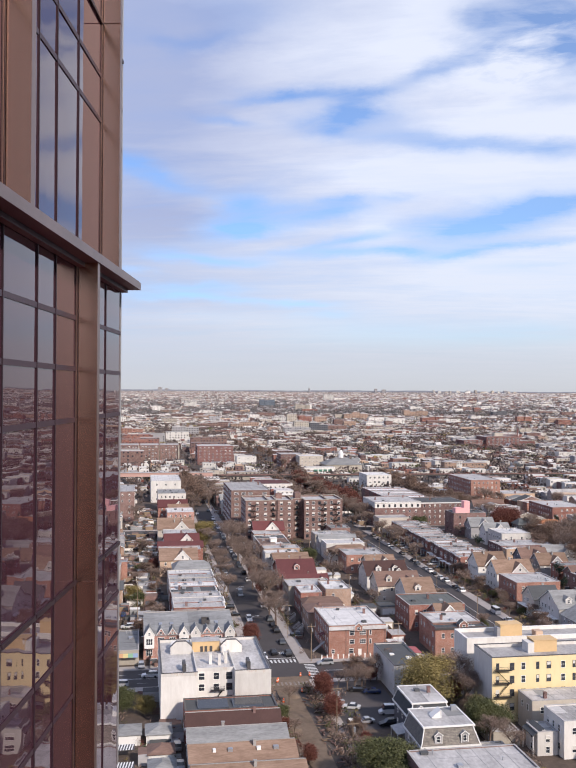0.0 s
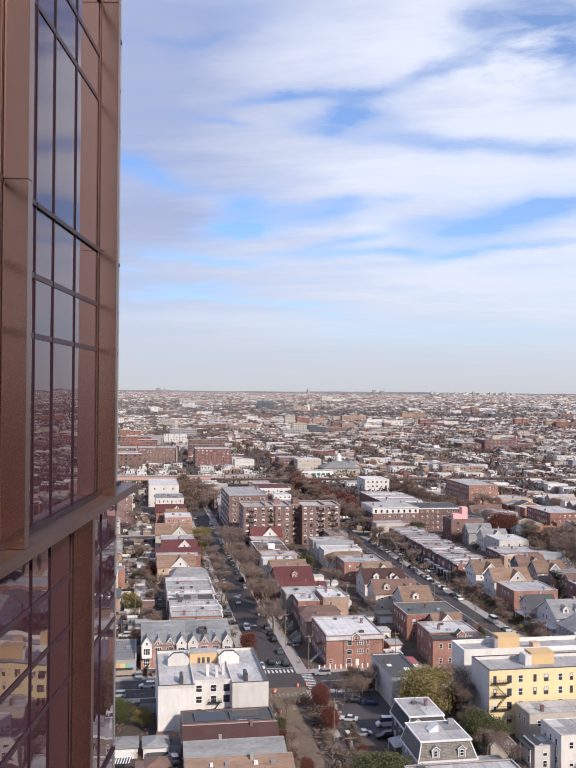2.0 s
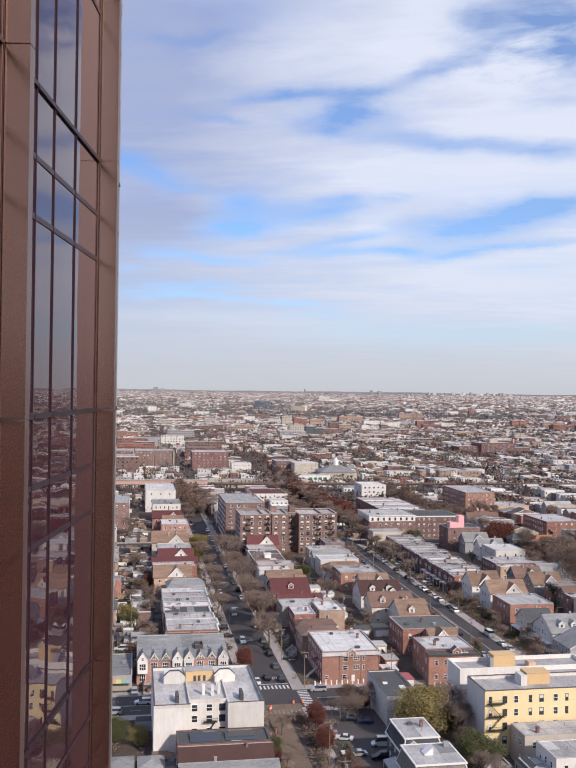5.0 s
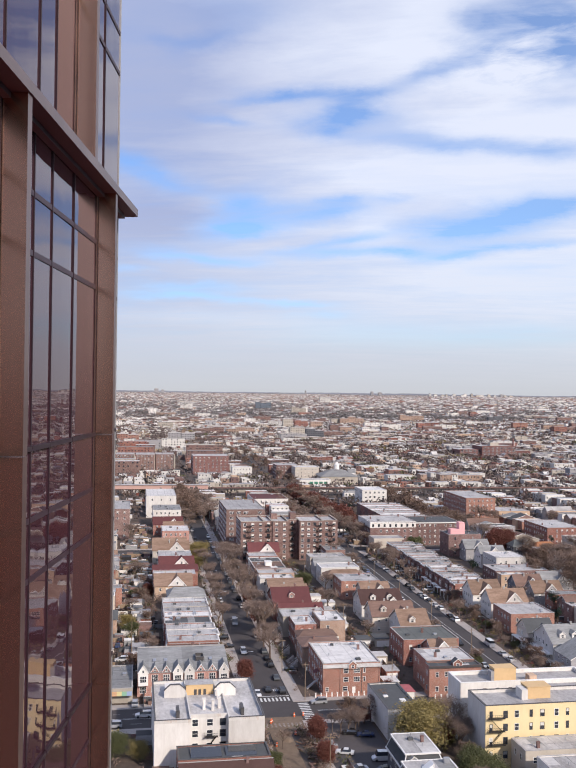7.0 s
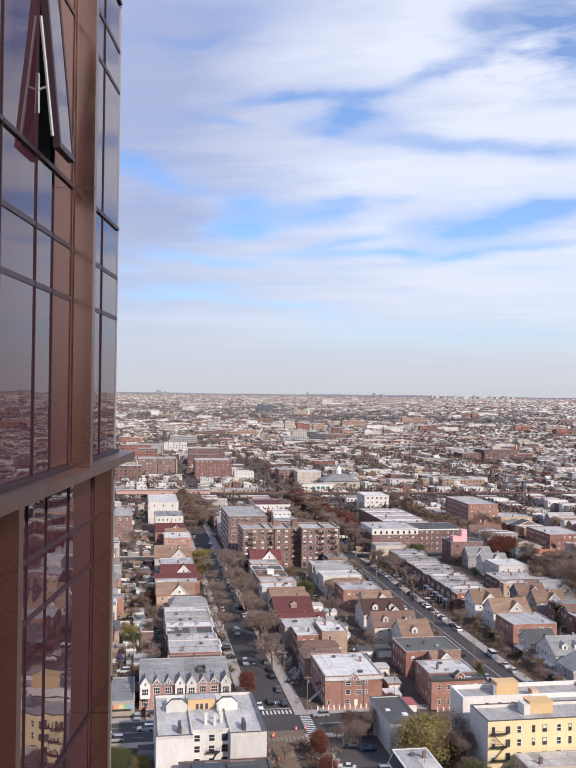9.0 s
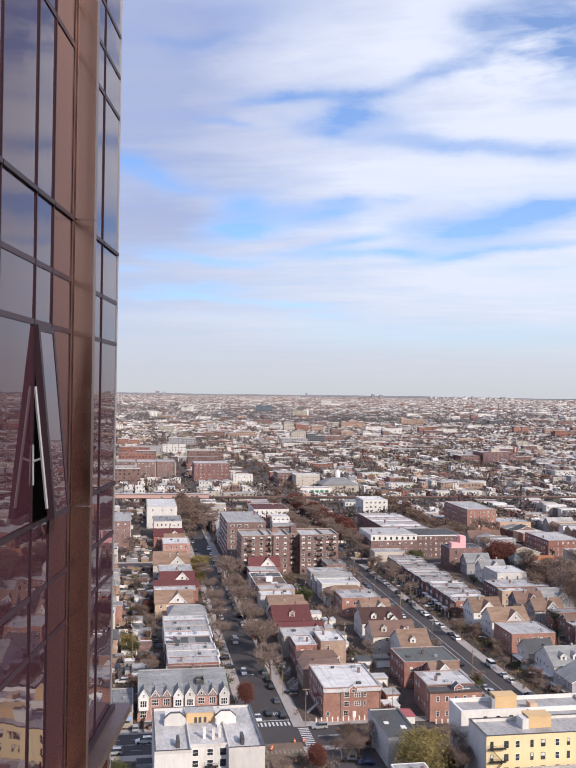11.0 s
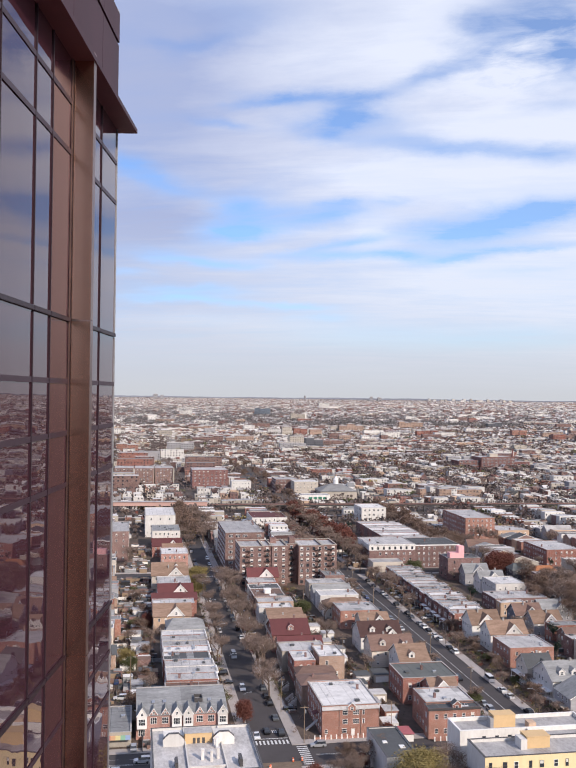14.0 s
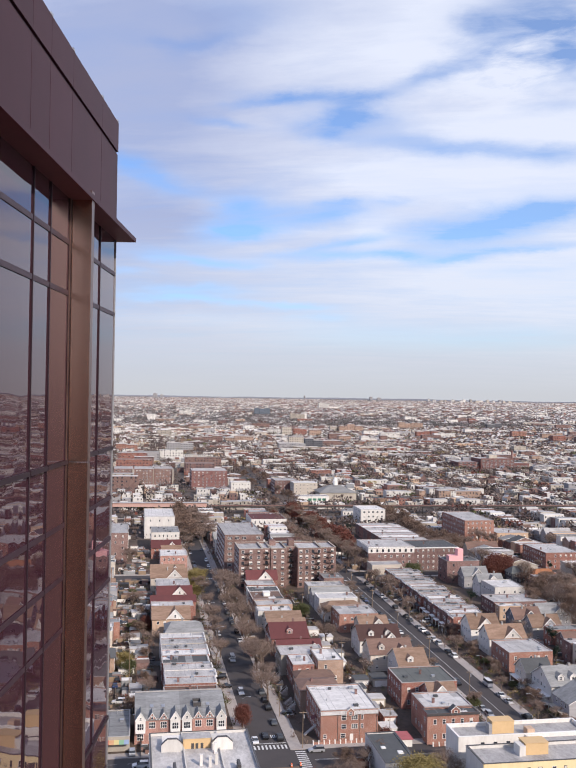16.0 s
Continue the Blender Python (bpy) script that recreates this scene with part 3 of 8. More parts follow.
def gable_roof(x0, x1, y0, y1, ze, zr, axis, over=0.4, hip=0.0, t=0.16):
    s = Shape()
    if axis == "X":
        ym, k = (y0 + y1) / 2, (zr - ze) / ((y1 - y0) / 2)
        lo = ze - over * k + 0.08
        r0, r1 = (x0 - over + hip, x1 + over - hip)
        A, B, Cc, D = (x0 - over, y0 - over, lo), (x1 + over, y0 - over, lo), (x1 + over, y1 + over, lo), (x0 - over, y1 + over, lo)
        P, Q = (r0, ym, zr + 0.08), (r1, ym, zr + 0.08)
    else:
        xm, k = (x0 + x1) / 2, (zr - ze) / ((x1 - x0) / 2)
        lo = ze - over * k + 0.08
        A, B, Cc, D = (x1 + over, y0 - over, lo), (x1 + over, y1 + over, lo), (x0 - over, y1 + over, lo), (x0 - over, y0 - over, lo)
        P, Q = (xm, y0 - over + hip, zr + 0.08), (xm, y1 + over - hip, zr + 0.08)
    s.slab([A, B, Q, P], t), s.slab([Cc, D, P, Q], t)
    if hip:
        s.slab([B, Cc, Q], t), s.slab([D, A, P], t)
    return s


def bay(house, x, y0, y1, h, wall, face="W"):
    """A shallow two-storey bay with windows and a porch roof on the street side."""
    sg = -1 if face == "W" else 1
    xa, xb = sorted((x, x + sg * 1.1))
    part("bay", Shape().box(xa, y0, 0, xb, y1, h), [WALLS[wall]], house)
    pa, pb = sorted((x + sg * 1.1, x + sg * 3.0))
    part("porch_roof", Shape().box(pa, y0 - 0.4, 2.9, pb, y1 + 0.8, 3.1), [ROOFS["dark"] if rng.random() < 0.5 else TRIM], house)
    for q in (y0 - 0.3, y1 + 0.55):
        part("porch_post", Shape().box((pa if sg < 0 else pb - 0.15), q, 0, (pa + 0.15 if sg < 0 else pb), q + 0.15, 2.9), [TRIM], house)
    part("window", window_mesh(y1 - y0 - 0.5, 1.5, TRIM, 1), None, house, at=pose(xa if sg < 0 else xb, (y0 + y1) / 2, 5.2, 0, 0, TURN[face]))


def dormer(house, x, y, z, w, h, depth, wall, roof, face="S"):
    """A gabled dormer; (x, y, z) is the foot of its front. Its body is a part, its roof, trim and window hang under it."""
    s = gable_solid(Shape(), -w / 2, w / 2, 0, depth, 0, h, h + w * 0.42, "Y")
    d = part("dormer", s, [WALLS[wall]], house, at=pose(x, y, z, 0, 0, TURN[face]))
    part("dormer_roof", gable_roof(-w / 2, w / 2, 0, depth, h, h + w * 0.42, "Y", 0.2, t=0.1), [ROOFS[roof]], d)
    rk = Shape()
    for sx in (-1, 1):
        rk.face([(sx * (w / 2 + 0.22), -0.23, h - 0.12), (sx * (w / 2 + 0.22), -0.23, h + 0.1), (0, -0.23, h + w * 0.42 + 0.2), (0, -0.23, h + w * 0.42 - 0.03)][::sx])
        rk.box(sx * w / 2 - 0.06, -0.04, 0, sx * w / 2 + 0.06, -0.003, h)
    part("bargeboard", rk, [TRIM], d)
    part("window", window_mesh(min(w * 0.6, 1.0), h * 0.75, TRIM), None, d, at=pose(0, 0, h * 0.55))
    return d


def gable_house(x0, x1, y0, y1, ze, zr, axis, wall, roof, label, st=2, faces="SW", hip=0.0, dormers=(), detail=2, chimney=True, porch="", group="", base=0.15, wide=None):
    cx, cy = (x0 + x1) / 2, (y0 + y1) / 2
    hs = thing("house", label, "house", cx, cy, base, group=group)
    a, b, c, d = x0 - cx, x1 - cx, y0 - cy, y1 - cy
    s = Shape().ring(a, c, b, d, 0, ze, 0.25) if hip else gable_solid(Shape(), a, b, c, d, 0, ze, zr, axis)
    part("wall", s, [WALLS[wall]], hs)
    part("roof", gable_roof(a, b, c, d, ze, zr, axis, hip=hip), [ROOFS[roof]], hs)
    if not hip:
        rk = Shape()
        if axis == "Y":
            k = (zr - ze) / ((b - a) / 2)
            for sx in (-1, 1):
                e = b + 0.42
                q = [(sx * e, c - 0.42, ze - 0.42 * k - 0.15), (sx * e, c - 0.42, ze - 0.42 * k + 0.1), (0, c - 0.42, zr + 0.12), (0, c - 0.42, zr - 0.14)]
                rk.face(q[::sx])
        else:
            k = (zr - ze) / ((d - c) / 2)
            for sy in (-1, 1):
                e = d + 0.42
                q = [(a - 0.42, sy * e, ze - 0.42 * k - 0.15), (a - 0.42, sy * e, ze - 0.42 * k + 0.1), (a - 0.42, 0, zr + 0.12), (a - 0.42, 0, zr - 0.14)]
                rk.face(q[::-sy])
        part("bargeboard", rk, [TRIM], hs)
    if detail:
        fh = ze / st
        zs = [fh * k + fh * 0.55 for k in range(st)]
        for f in faces:
            length = (b - a) if f in "SN" else (d - c)
            put_windows(hs, f, a, b, c, d, zs, max(1, int(length / 3.0)), 0.95, 1.4, skip=0.12)
        if not hip:
            if axis == "Y":
                part("window", window_mesh(0.9, 1.2, TRIM), None, hs, at=pose(0, c, ze + (zr - ze) * 0.38))
            else:
                part("window", window_mesh(0.9, 1.2, TRIM), None, hs, at=pose(a, 0, ze + (zr - ze) * 0.38, 0, 0, -90))
    for dx, face in dormers:
        if axis == "X" and face == "S":
            dormer(hs, a + (b - a) * dx, c + (d - c) * 0.12, ze + (zr - ze) * 0.22, 2.0, 1.5, (d - c) * 0.36, wall, roof, "S")
        elif axis == "Y" and face == "W":
            dormer(hs, a + (b - a) * 0.12, c + (d - c) * dx, ze + (zr - ze) * 0.22, 2.0, 1.5, (b - a) * 0.36, wall, roof, "W")
    if wide and axis == "X":          # a broad cross gable over the front
        w = wide
        g = gable_solid(Shape(), -w / 2, w / 2, 0, (d - c) / 2, -0.3, 0.1, 0.1 + w * 0.55, "Y")
        gb = part("cross_gable", g, [WALLS["white" if wall in ("brick", "peach", "cream") else wall]], hs, at=pose(b - w * 0.9, c - 0.25, ze))
        part("gable_roof", gable_roof(-w / 2, w / 2, 0, (d - c) / 2, 0.1, 0.1 + w * 0.55, "Y", 0.3), [ROOFS[roof]], gb)
        rk = Shape()
        for sx in (-1, 1):
            rk.face([(sx * (w / 2 + 0.32), -0.33, -0.34), (sx * (w / 2 + 0.32), -0.33, 0.06), (0, -0.33, w * 0.55 + 0.26), (0, -0.33, w * 0.55 - 0.14)][::sx])
        part("bargeboard", rk, [TRIM], gb)
        part("window", window_mesh(0.9, 1.2, TRIM), None, gb, at=pose(0, 0, 0.1 + w * 0.14))
    if chimney:
        x, y = rng.uniform(a * 0.5, b * 0.5), rng.uniform(c * 0.3, d * 0.3)
        part("chimney", Shape().box(x, y, ze, x + 0.6, y + 0.6, zr + 0.7).box(x - 0.06, y - 0.06, zr + 0.7, x + 0.66, y + 0.66, zr + 0.82), [CHIM if wall in ("brick", "brown", "tan", "orange") else COPING], hs)
    if porch:
        px0, px1 = (b, b + 2.2) if porch == "E" else (a - 2.2, a)
        part("porch", Shape().box(px0, c + 0.6, 0, px1, d - 0.6, 0.7).box(px0, c + 0.4, 2.7, px1, d - 0.4, 2.95), [TRIM if wall in ("white", "cream") else WALLS["beige"]], hs)
        xo = px1 - 0.25 if porch == "E" else px0 + 0.1
        for q in (c + 0.7, d - 0.85):
            part("porch_post", Shape().box(xo, q, 0.7, xo + 0.16, q + 0.16, 2.7), [TRIM], hs)
    return hs


# ---- ground, streets, pavements ----
STREETS = [40.8 + 78.9 * k for k in range(-3, 13)]
AVES = [250.5, 505.0]


def rise(r):
    """Height of the land at r metres: flat town, then a long slope raised to meet the camera's horizon."""
    t = min(max((r - 3000) / 1900, 0), 1)
    return 73 * t * t * (3 - 2 * t)


gs = Shape()
RINGS = [0, 60, 150, 300, 600, 900, 1300, 2000, 2600, 2800, 3000, 3200, 3400, 3600, 3800, 4000, 4200, 4400, 4600, 4800, 4950]
SECT = 72
gs.v = [(r * math.sin(2 * math.pi * i / SECT), r * math.cos(2 * math.pi * i / SECT), rise(r) - 0.02) for r in RINGS[1:] for i in range(SECT)] + [(0, 0, -0.02)]
for i in range(SECT):
    j = (i + 1) % SECT
    gs.f.append((len(gs.v) - 1, j, i))
    for k in range(len(RINGS) - 2):
        gs.f.append((k * SECT + i, k * SECT + j, (k + 1) * SECT + j, (k + 1) * SECT + i))
gs.m = [0] * len(gs.f)
GROUND = surface("town_ground", (0.11, 0.09, 0.08), 0.95, tone=(0.055, 0.046, 0.042), grain=0.25, patch=0.02, bump=0.2)
setting("ground", gs, [GROUND], "dull brown-grey town ground to the horizon", "ground")

rd = Shape()
for x in STREETS:
    if -80 < x < 420:
        rd.face([(x - 5.5, 225 if x < 45 else 130, 0), (x + 5.5, 225 if x < 45 else 130, 0), (x + 5.5, 775, 0), (x - 5.5, 775, 0)])
for y in AVES:
    rd.face([(-160, y - 7.5, 0.004), (420, y - 7.5, 0.004), (420, y + 7.5, 0.004), (-160, y + 7.5, 0.004)])
rd.face([(130.0, 790, 0.01), (141.0, 790, 0.01), (149.0, 1330, 0.01), (138.0, 1330, 0.01)])
setting("road", rd, [ASPHALT], "grey asphalt streets crossing at right angles", "road")

pv, yd = Shape(), Shape()
for i in range(len(STREETS) - 1):
    xa, xb = STREETS[i] + 5.5, STREETS[i + 1] - 5.5
    if xb < -100 or xa > 420:
        continue
    for ya, yb in ((130, 243), (258, 498), (512, 742)):
        pv.box(xa, ya, -0.02, xb, yb, 0.15)
        yd.box(xa + 3.6, ya + 3.6, 0.1, xb - 3.6, yb - 3.6, 0.17)
setting("pavement", pv, [CONCRETE], "pale concrete pavement slabs with kerbs round the blocks", "pavement")
setting("yard_ground", yd, [SOIL], "brown and dull green back yard soil", "yard")

mk, worn = Shape(), Shape()
for k in range(9):          # zebra bars at the near crossing
    x = 36.0 + k * 1.15
    mk.box(x, 259.4, 0, x + 0.55, 262.4, 0.012)
    worn.box(x, 239.2, 0, x + 0.55, 242.0, 0.02)
for k in range(10):
    y = 244.2 + k * 1.35
    mk.box(47.4, y, 0, 50.4, y + 0.6, 0.012)
for k in range(8):
    x = 36.3 + k * 1.2
    mk.box(x, 499.4, 0, x + 0.55, 502.0, 0.018)
mk.box(36, 263.6, 0, 46, 263.95, 0.012)
for k in range(5):          # worn road lettering drawn as plain bars
    mk.box(42.1 + k * 0.55, 268.0, 0, 42.4 + k * 0.55, 270.2, 0.012)
setting("crosswalk", mk, [PAINT_W], "worn white zebra crossing bars and stop line", "road marking")
setting("worn_crosswalk", worn, [surface("dusty_road_paint", (0.40, 0.35, 0.31), 0.9, tone=(0.16, 0.13, 0.11), spread=0.6, grain=2, patch=0.6)], "dusty, half-worn zebra crossing bars", "road marking")
cl = Shape().box(119.7, 264, 0, 119.9, 496, 0.01)
for q in (250.2, 250.7):          # double centre line and lane lines of the avenue
    cl.box(-150, q, 0, 33.5, q + 0.13, 0.014).box(52, q, 0, 112, q + 0.13, 0.014)
for q in (246.6, 254.2):
    for k in range(30):
        cl.box(-150 + 6 * k, q, 0, -147 + 6 * k, q + 0.12, 0.014)
setting("centre_line", cl, [PAINT_W], "faded pale centre line on the asphalt", "road marking")
dp = Shape().box(36.2, 120, 0.004, 41.6, 236, 0.16).box(34.9, 236, -0.05, 46.7, 246.6, 0.014)
setting("dirt_path", dp, [DIRT], "bare brown dirt path under construction", "path")
lot = Shape().box(48.5, 205, 0.1, 64.5, 240, 0.19)
setting("parking_lot", lot, [ASPHALT], "grey asphalt parking lot beside a white wall", "parking lot")

# ---- tower ----
TW = thing("tower_building", "tall tower with mirror glass, bronze fins and thin projecting ledges", "tower", 0, 0, 0, -9.5)
FACE = -2.27
SLABS = [73.79, 76.84, 80.36, 83.41, 86.46, 89.5, 92.5, 95.58, 98.65, 102.25, 105.2]
LEDGES = [80.36, 92.5, 105.2]
BAYS = [12.28, 11.28, 9.75, 8.85, 8.2, 7.2, 6.0, 4.9]
UPPER = [12.28, 11.28, 9.75, 8.93, 8.33, 7.3, 6.0, 4.9]      # the bays above the second ledge
CORNER = BAYS[0]
core = Shape().box(-24, -10, 0, FACE - 0.25, CORNER - 0.2, 106.3)
part("core_wall", core, [PARAPET], TW)
part("lower_wall", Shape().box(FACE - 0.25, -10, 0, FACE, CORNER, SLABS[0] - 0.02).box(-24, CORNER - 0.2, 0, FACE - 0.25, CORNER, 105.1), [GLASS], TW, "dark mirror glass lower storeys")
part("rear_wall", Shape().box(FACE - 0.25, -10, SLABS[0], FACE, BAYS[-1], 105.1), [GLASS], TW)


def rows_of(k):
    """The horizontal bars below slab k."""
    z = SLABS[k]
    out = [z - 0.62, z - 1.16] if z == 105.2 else [z - 0.66, z - 1.21]
    if z in (80.36, 102.25):
        out.append(z - 1.76)
    return [q for q in out if q > SLABS[k - 1] + 0.3]


tilt = random.Random(4)
OPEN = (95.58, 8.93)
for k in range(1, len(SLABS)):
    bars = [SLABS[k]] + rows_of(k) + [SLABS[k - 1]]
    bays = UPPER if k > 6 else BAYS
    for i in range(len(bays) - 1):
        w1, w0 = bays[i], bays[i + 1]
        for j in range(len(bars) - 1):
            z1, z0 = bars[j], bars[j + 1]
            if SLABS[k - 1] == OPEN[0] and w1 == OPEN[1] and j == len(bars) - 2:
                continue
            e = [tilt.uniform(-0.0016, 0.0016) for _ in range(3)]
            s = Shape().face([(FACE + e[0], w1, z0), (FACE + e[1], w1, z1), (FACE + e[2], w0, z1), (FACE + e[0] - e[1] + e[2], w0, z0)][::-1])
            s.face([(FACE - 0.03, w1, z0), (FACE - 0.03, w1, z1), (FACE - 0.03, w0, z1), (FACE - 0.03, w0, z0)])
            part("pane", s, [GLASS], TW)
        for z in bars[1:-1]:
            part("transom", Shape().box(FACE + 0.004, w0 + 0.02, z - 0.026, FACE + 0.010, w1 - 0.02, z + 0.026), [TRANSOM], TW)
        if SLABS[k] not in LEDGES:
            part("slab_joint", Shape().box(FACE + 0.004, w0 + 0.012, SLABS[k] - 0.022, FACE + 0.025, w1 - 0.012, SLABS[k] + 0.022), [MULLION], TW)
    for w in bays:
        part("mullion", Shape().box(FACE - 0.02, w - 0.009, SLABS[k - 1] + 0.03, FACE + 0.014, w + 0.009, SLABS[k] - 0.03), [METAL if w == CORNER else MULLION], TW)

SECTIONS = [(0, 2, 9.75), (2, 6, 10.95), (6, 10, 9.75)]
for a, b, first in SECTIONS:
    for k in range(a, b):
        for n in range(3):
            w = first - 3.75 * n
            top = SLABS[k + 1] - (0.05 if k + 1 == b else 0.006)
            low = SLABS[k] + (0.06 if k == a and a else 0.006)
            fin = Shape().box(FACE + 0.012, w, low, FACE + 0.228, w + 0.125, top)
            fin.m[2] = 1      # narrow outer edge coloured darker, to subdue the sky sheen on it
            part("fin", fin, [BRONZE, LEDGE], TW)
            part("fin_channel", Shape().box(FACE + 0.004, w - 0.058, low, FACE + 0.016, w - 0.034, top), [LEDGE], TW)
            part("fin_gasket", Shape().box(FACE - 0.01, w - 0.03, low, FACE + 0.02, w - 0.012, top), [MULLION], TW)
for z in LEDGES[:2]:
    L = Shape().box(FACE - 0.1, -10, z - 0.048, FACE + 0.245, CORNER + 0.2, z + 0.055).box(-24, CORNER, z - 0.048, FACE - 0.1, CORNER + 0.2, z + 0.055)
    for k in (0, 6):
        L.m[k] = 1      # dark underside
    part("ledge", L, [LEDGE, SOFFIT], TW)
    under = Shape().box(FACE + 0.006, -10, z - 0.10, FACE + 0.09, CORNER + 0.05, z - 0.05)
    under.m[2] = under.m[3] = 1      # recessed front and end faces coloured dark, shade put in where they caught light
    part("soffit", under, [SOFFIT, TRANSOM], TW)
    part("flashing", Shape().box(FACE + 0.01, -10, z + 0.056, FACE + 0.06, CORNER + 0.02, z + 0.10), [MULLION], TW)
plate = Shape().box(FACE - 0.1, -10, 105.05, FACE + 0.245, CORNER + 0.2, 105.105).box(-24, CORNER, 105.05, FACE - 0.1, CORNER + 0.2, 105.105)
for k in (2, 3, 9):
    plate.m[k] = 1      # outer edges
part("top_ledge", plate, [SOFFIT, PARAPET], TW, "thin dark plate under the parapet")
PB = BAYS + [3.6, 2.3, 1.0]
part("parapet_wall", Shape().box(FACE - 0.25, -10, 105.11, FACE, 0.99, 106.64), [PARAPET], TW)
for i in range(len(PB) - 1):
    w1, w0 = PB[i], PB[i + 1]
    end = 0.0 if i else 0.06
    part("parapet_panel", Shape().box(FACE - 0.25, w0 + 0.006, 105.11, FACE, w1 - 0.006 + end, 106.21), [PARAPET], TW)
    part("coping_panel", Shape().box(FACE - 0.25, w0 + 0.004, 106.25, FACE + 0.008, w1 - 0.004 + end, 106.64), [PARAPET], TW)
    part("parapet_clip", Shape().box(FACE - 0.02, w1 - 0.05, 106.64, FACE + 0.01, w1 + 0.03, 106.665), [METAL], TW)
    part("roof_lip", Shape().box(FACE - 0.3, w0, 106.21, FACE - 0.02, w1 + end - 0.01, 106.25), [MULLION], TW)
# the one open top-hung window
s0, s1, top_z, low_z = 8.345, 8.915, 97.42, 95.63
sash = part("open_sash", Shape().box(-0.05, 0.06, -1.73, 0.0, s1 - s0 - 0.06, -0.06), [GLASS], TW, "open top-hung mirror glass window", at=pose(FACE + 0.03, s0, top_z, 0, -5.8, 0))
part("sash_frame", Shape().box(-0.06, 0, -1.79, 0.006, 0.06, 0).box(-0.06, s1 - s0 - 0.06, -1.79, 0.006, s1 - s0, 0).box(-0.06, 0.06, -1.79, 0.006, s1 - s0 - 0.06, -1.73).box(-0.06, 0.06, -0.06, 0.006, s1 - s0 - 0.06, 0), [MULLION], sash)
part("window_opening", Shape().box(FACE - 0.4, s0, low_z, FACE - 0.36, s1, top_z), [SOFFIT], TW)
for q in (s0 - 0.012, s1 + 0.012):
    part("window_stay", Shape().tube((FACE + 0.02, q, 96.85), (FACE + 0.145, q, 95.74), 0.016, 0.016, 6).tube((FACE + 0.0, q, 96.16), (FACE + 0.10, q, 96.20), 0.012, 0.012, 6).tube((FACE + 0.005, q, 96.32), (FACE + 0.012, q, 95.95), 0.014, 0.014, 6), [METAL], TW, "bright metal stay arm")

# ---- near buildings, one by one ----
def fire_escape(house, x, y, zs, w=2.6, face="S"):
    """Iron balconies joined by ladders; (x, y) is the middle of its wall line."""
    fe = part("fire_escape", Shape().box(-w / 2, -1.0, zs[0] - 0.9, w / 2, -0.03, zs[0] - 0.82), [IRON], house, "black iron fire escape", at=pose(x, y, 0, 0, 0, TURN[face]))
    for i, z in enumerate(zs):
        rail = Shape()
        for zz in (z - 0.4, z + 0.05):
            rail.box(-w / 2, -1.02, zz, w / 2, -0.98, zz + 0.05).box(-w / 2 - 0.02, -1.0, zz, -w / 2 + 0.02, -0.03, zz + 0.05).box(w / 2 - 0.02, -1.0, zz, w / 2 + 0.02, -0.03, zz + 0.05)
        for k in range(9):
            xx = -w / 2 + w * k / 8
            rail.box(xx - 0.012, -1.01, z - 0.85, xx + 0.012, -0.99, z + 0.08)
        if i:
            rail.box(-w / 2, -1.0, z - 0.9, w / 2, -0.03, z - 0.82)
            zl = zs[i - 1] - 0.82
            sgn = 1 if i % 2 else -1
            for o in (-0.75, -0.35):
                rail.slab([(-sgn * w * 0.35 - 0.05, o, zl), (-sgn * w * 0.35 + 0.05, o, zl), (sgn * w * 0.35 + 0.05, o, z - 0.85), (sgn * w * 0.35 - 0.05, o, z - 0.85)] if sgn > 0 else
                          [(sgn * w * 0.35 - 0.05, o, z - 0.85), (sgn * w * 0.35 + 0.05, o, z - 0.85), (-sgn * w * 0.35 + 0.05, o, zl), (-sgn * w * 0.35 - 0.05, o, zl)], 0.1)
        part("railing", rail, [IRON], fe)


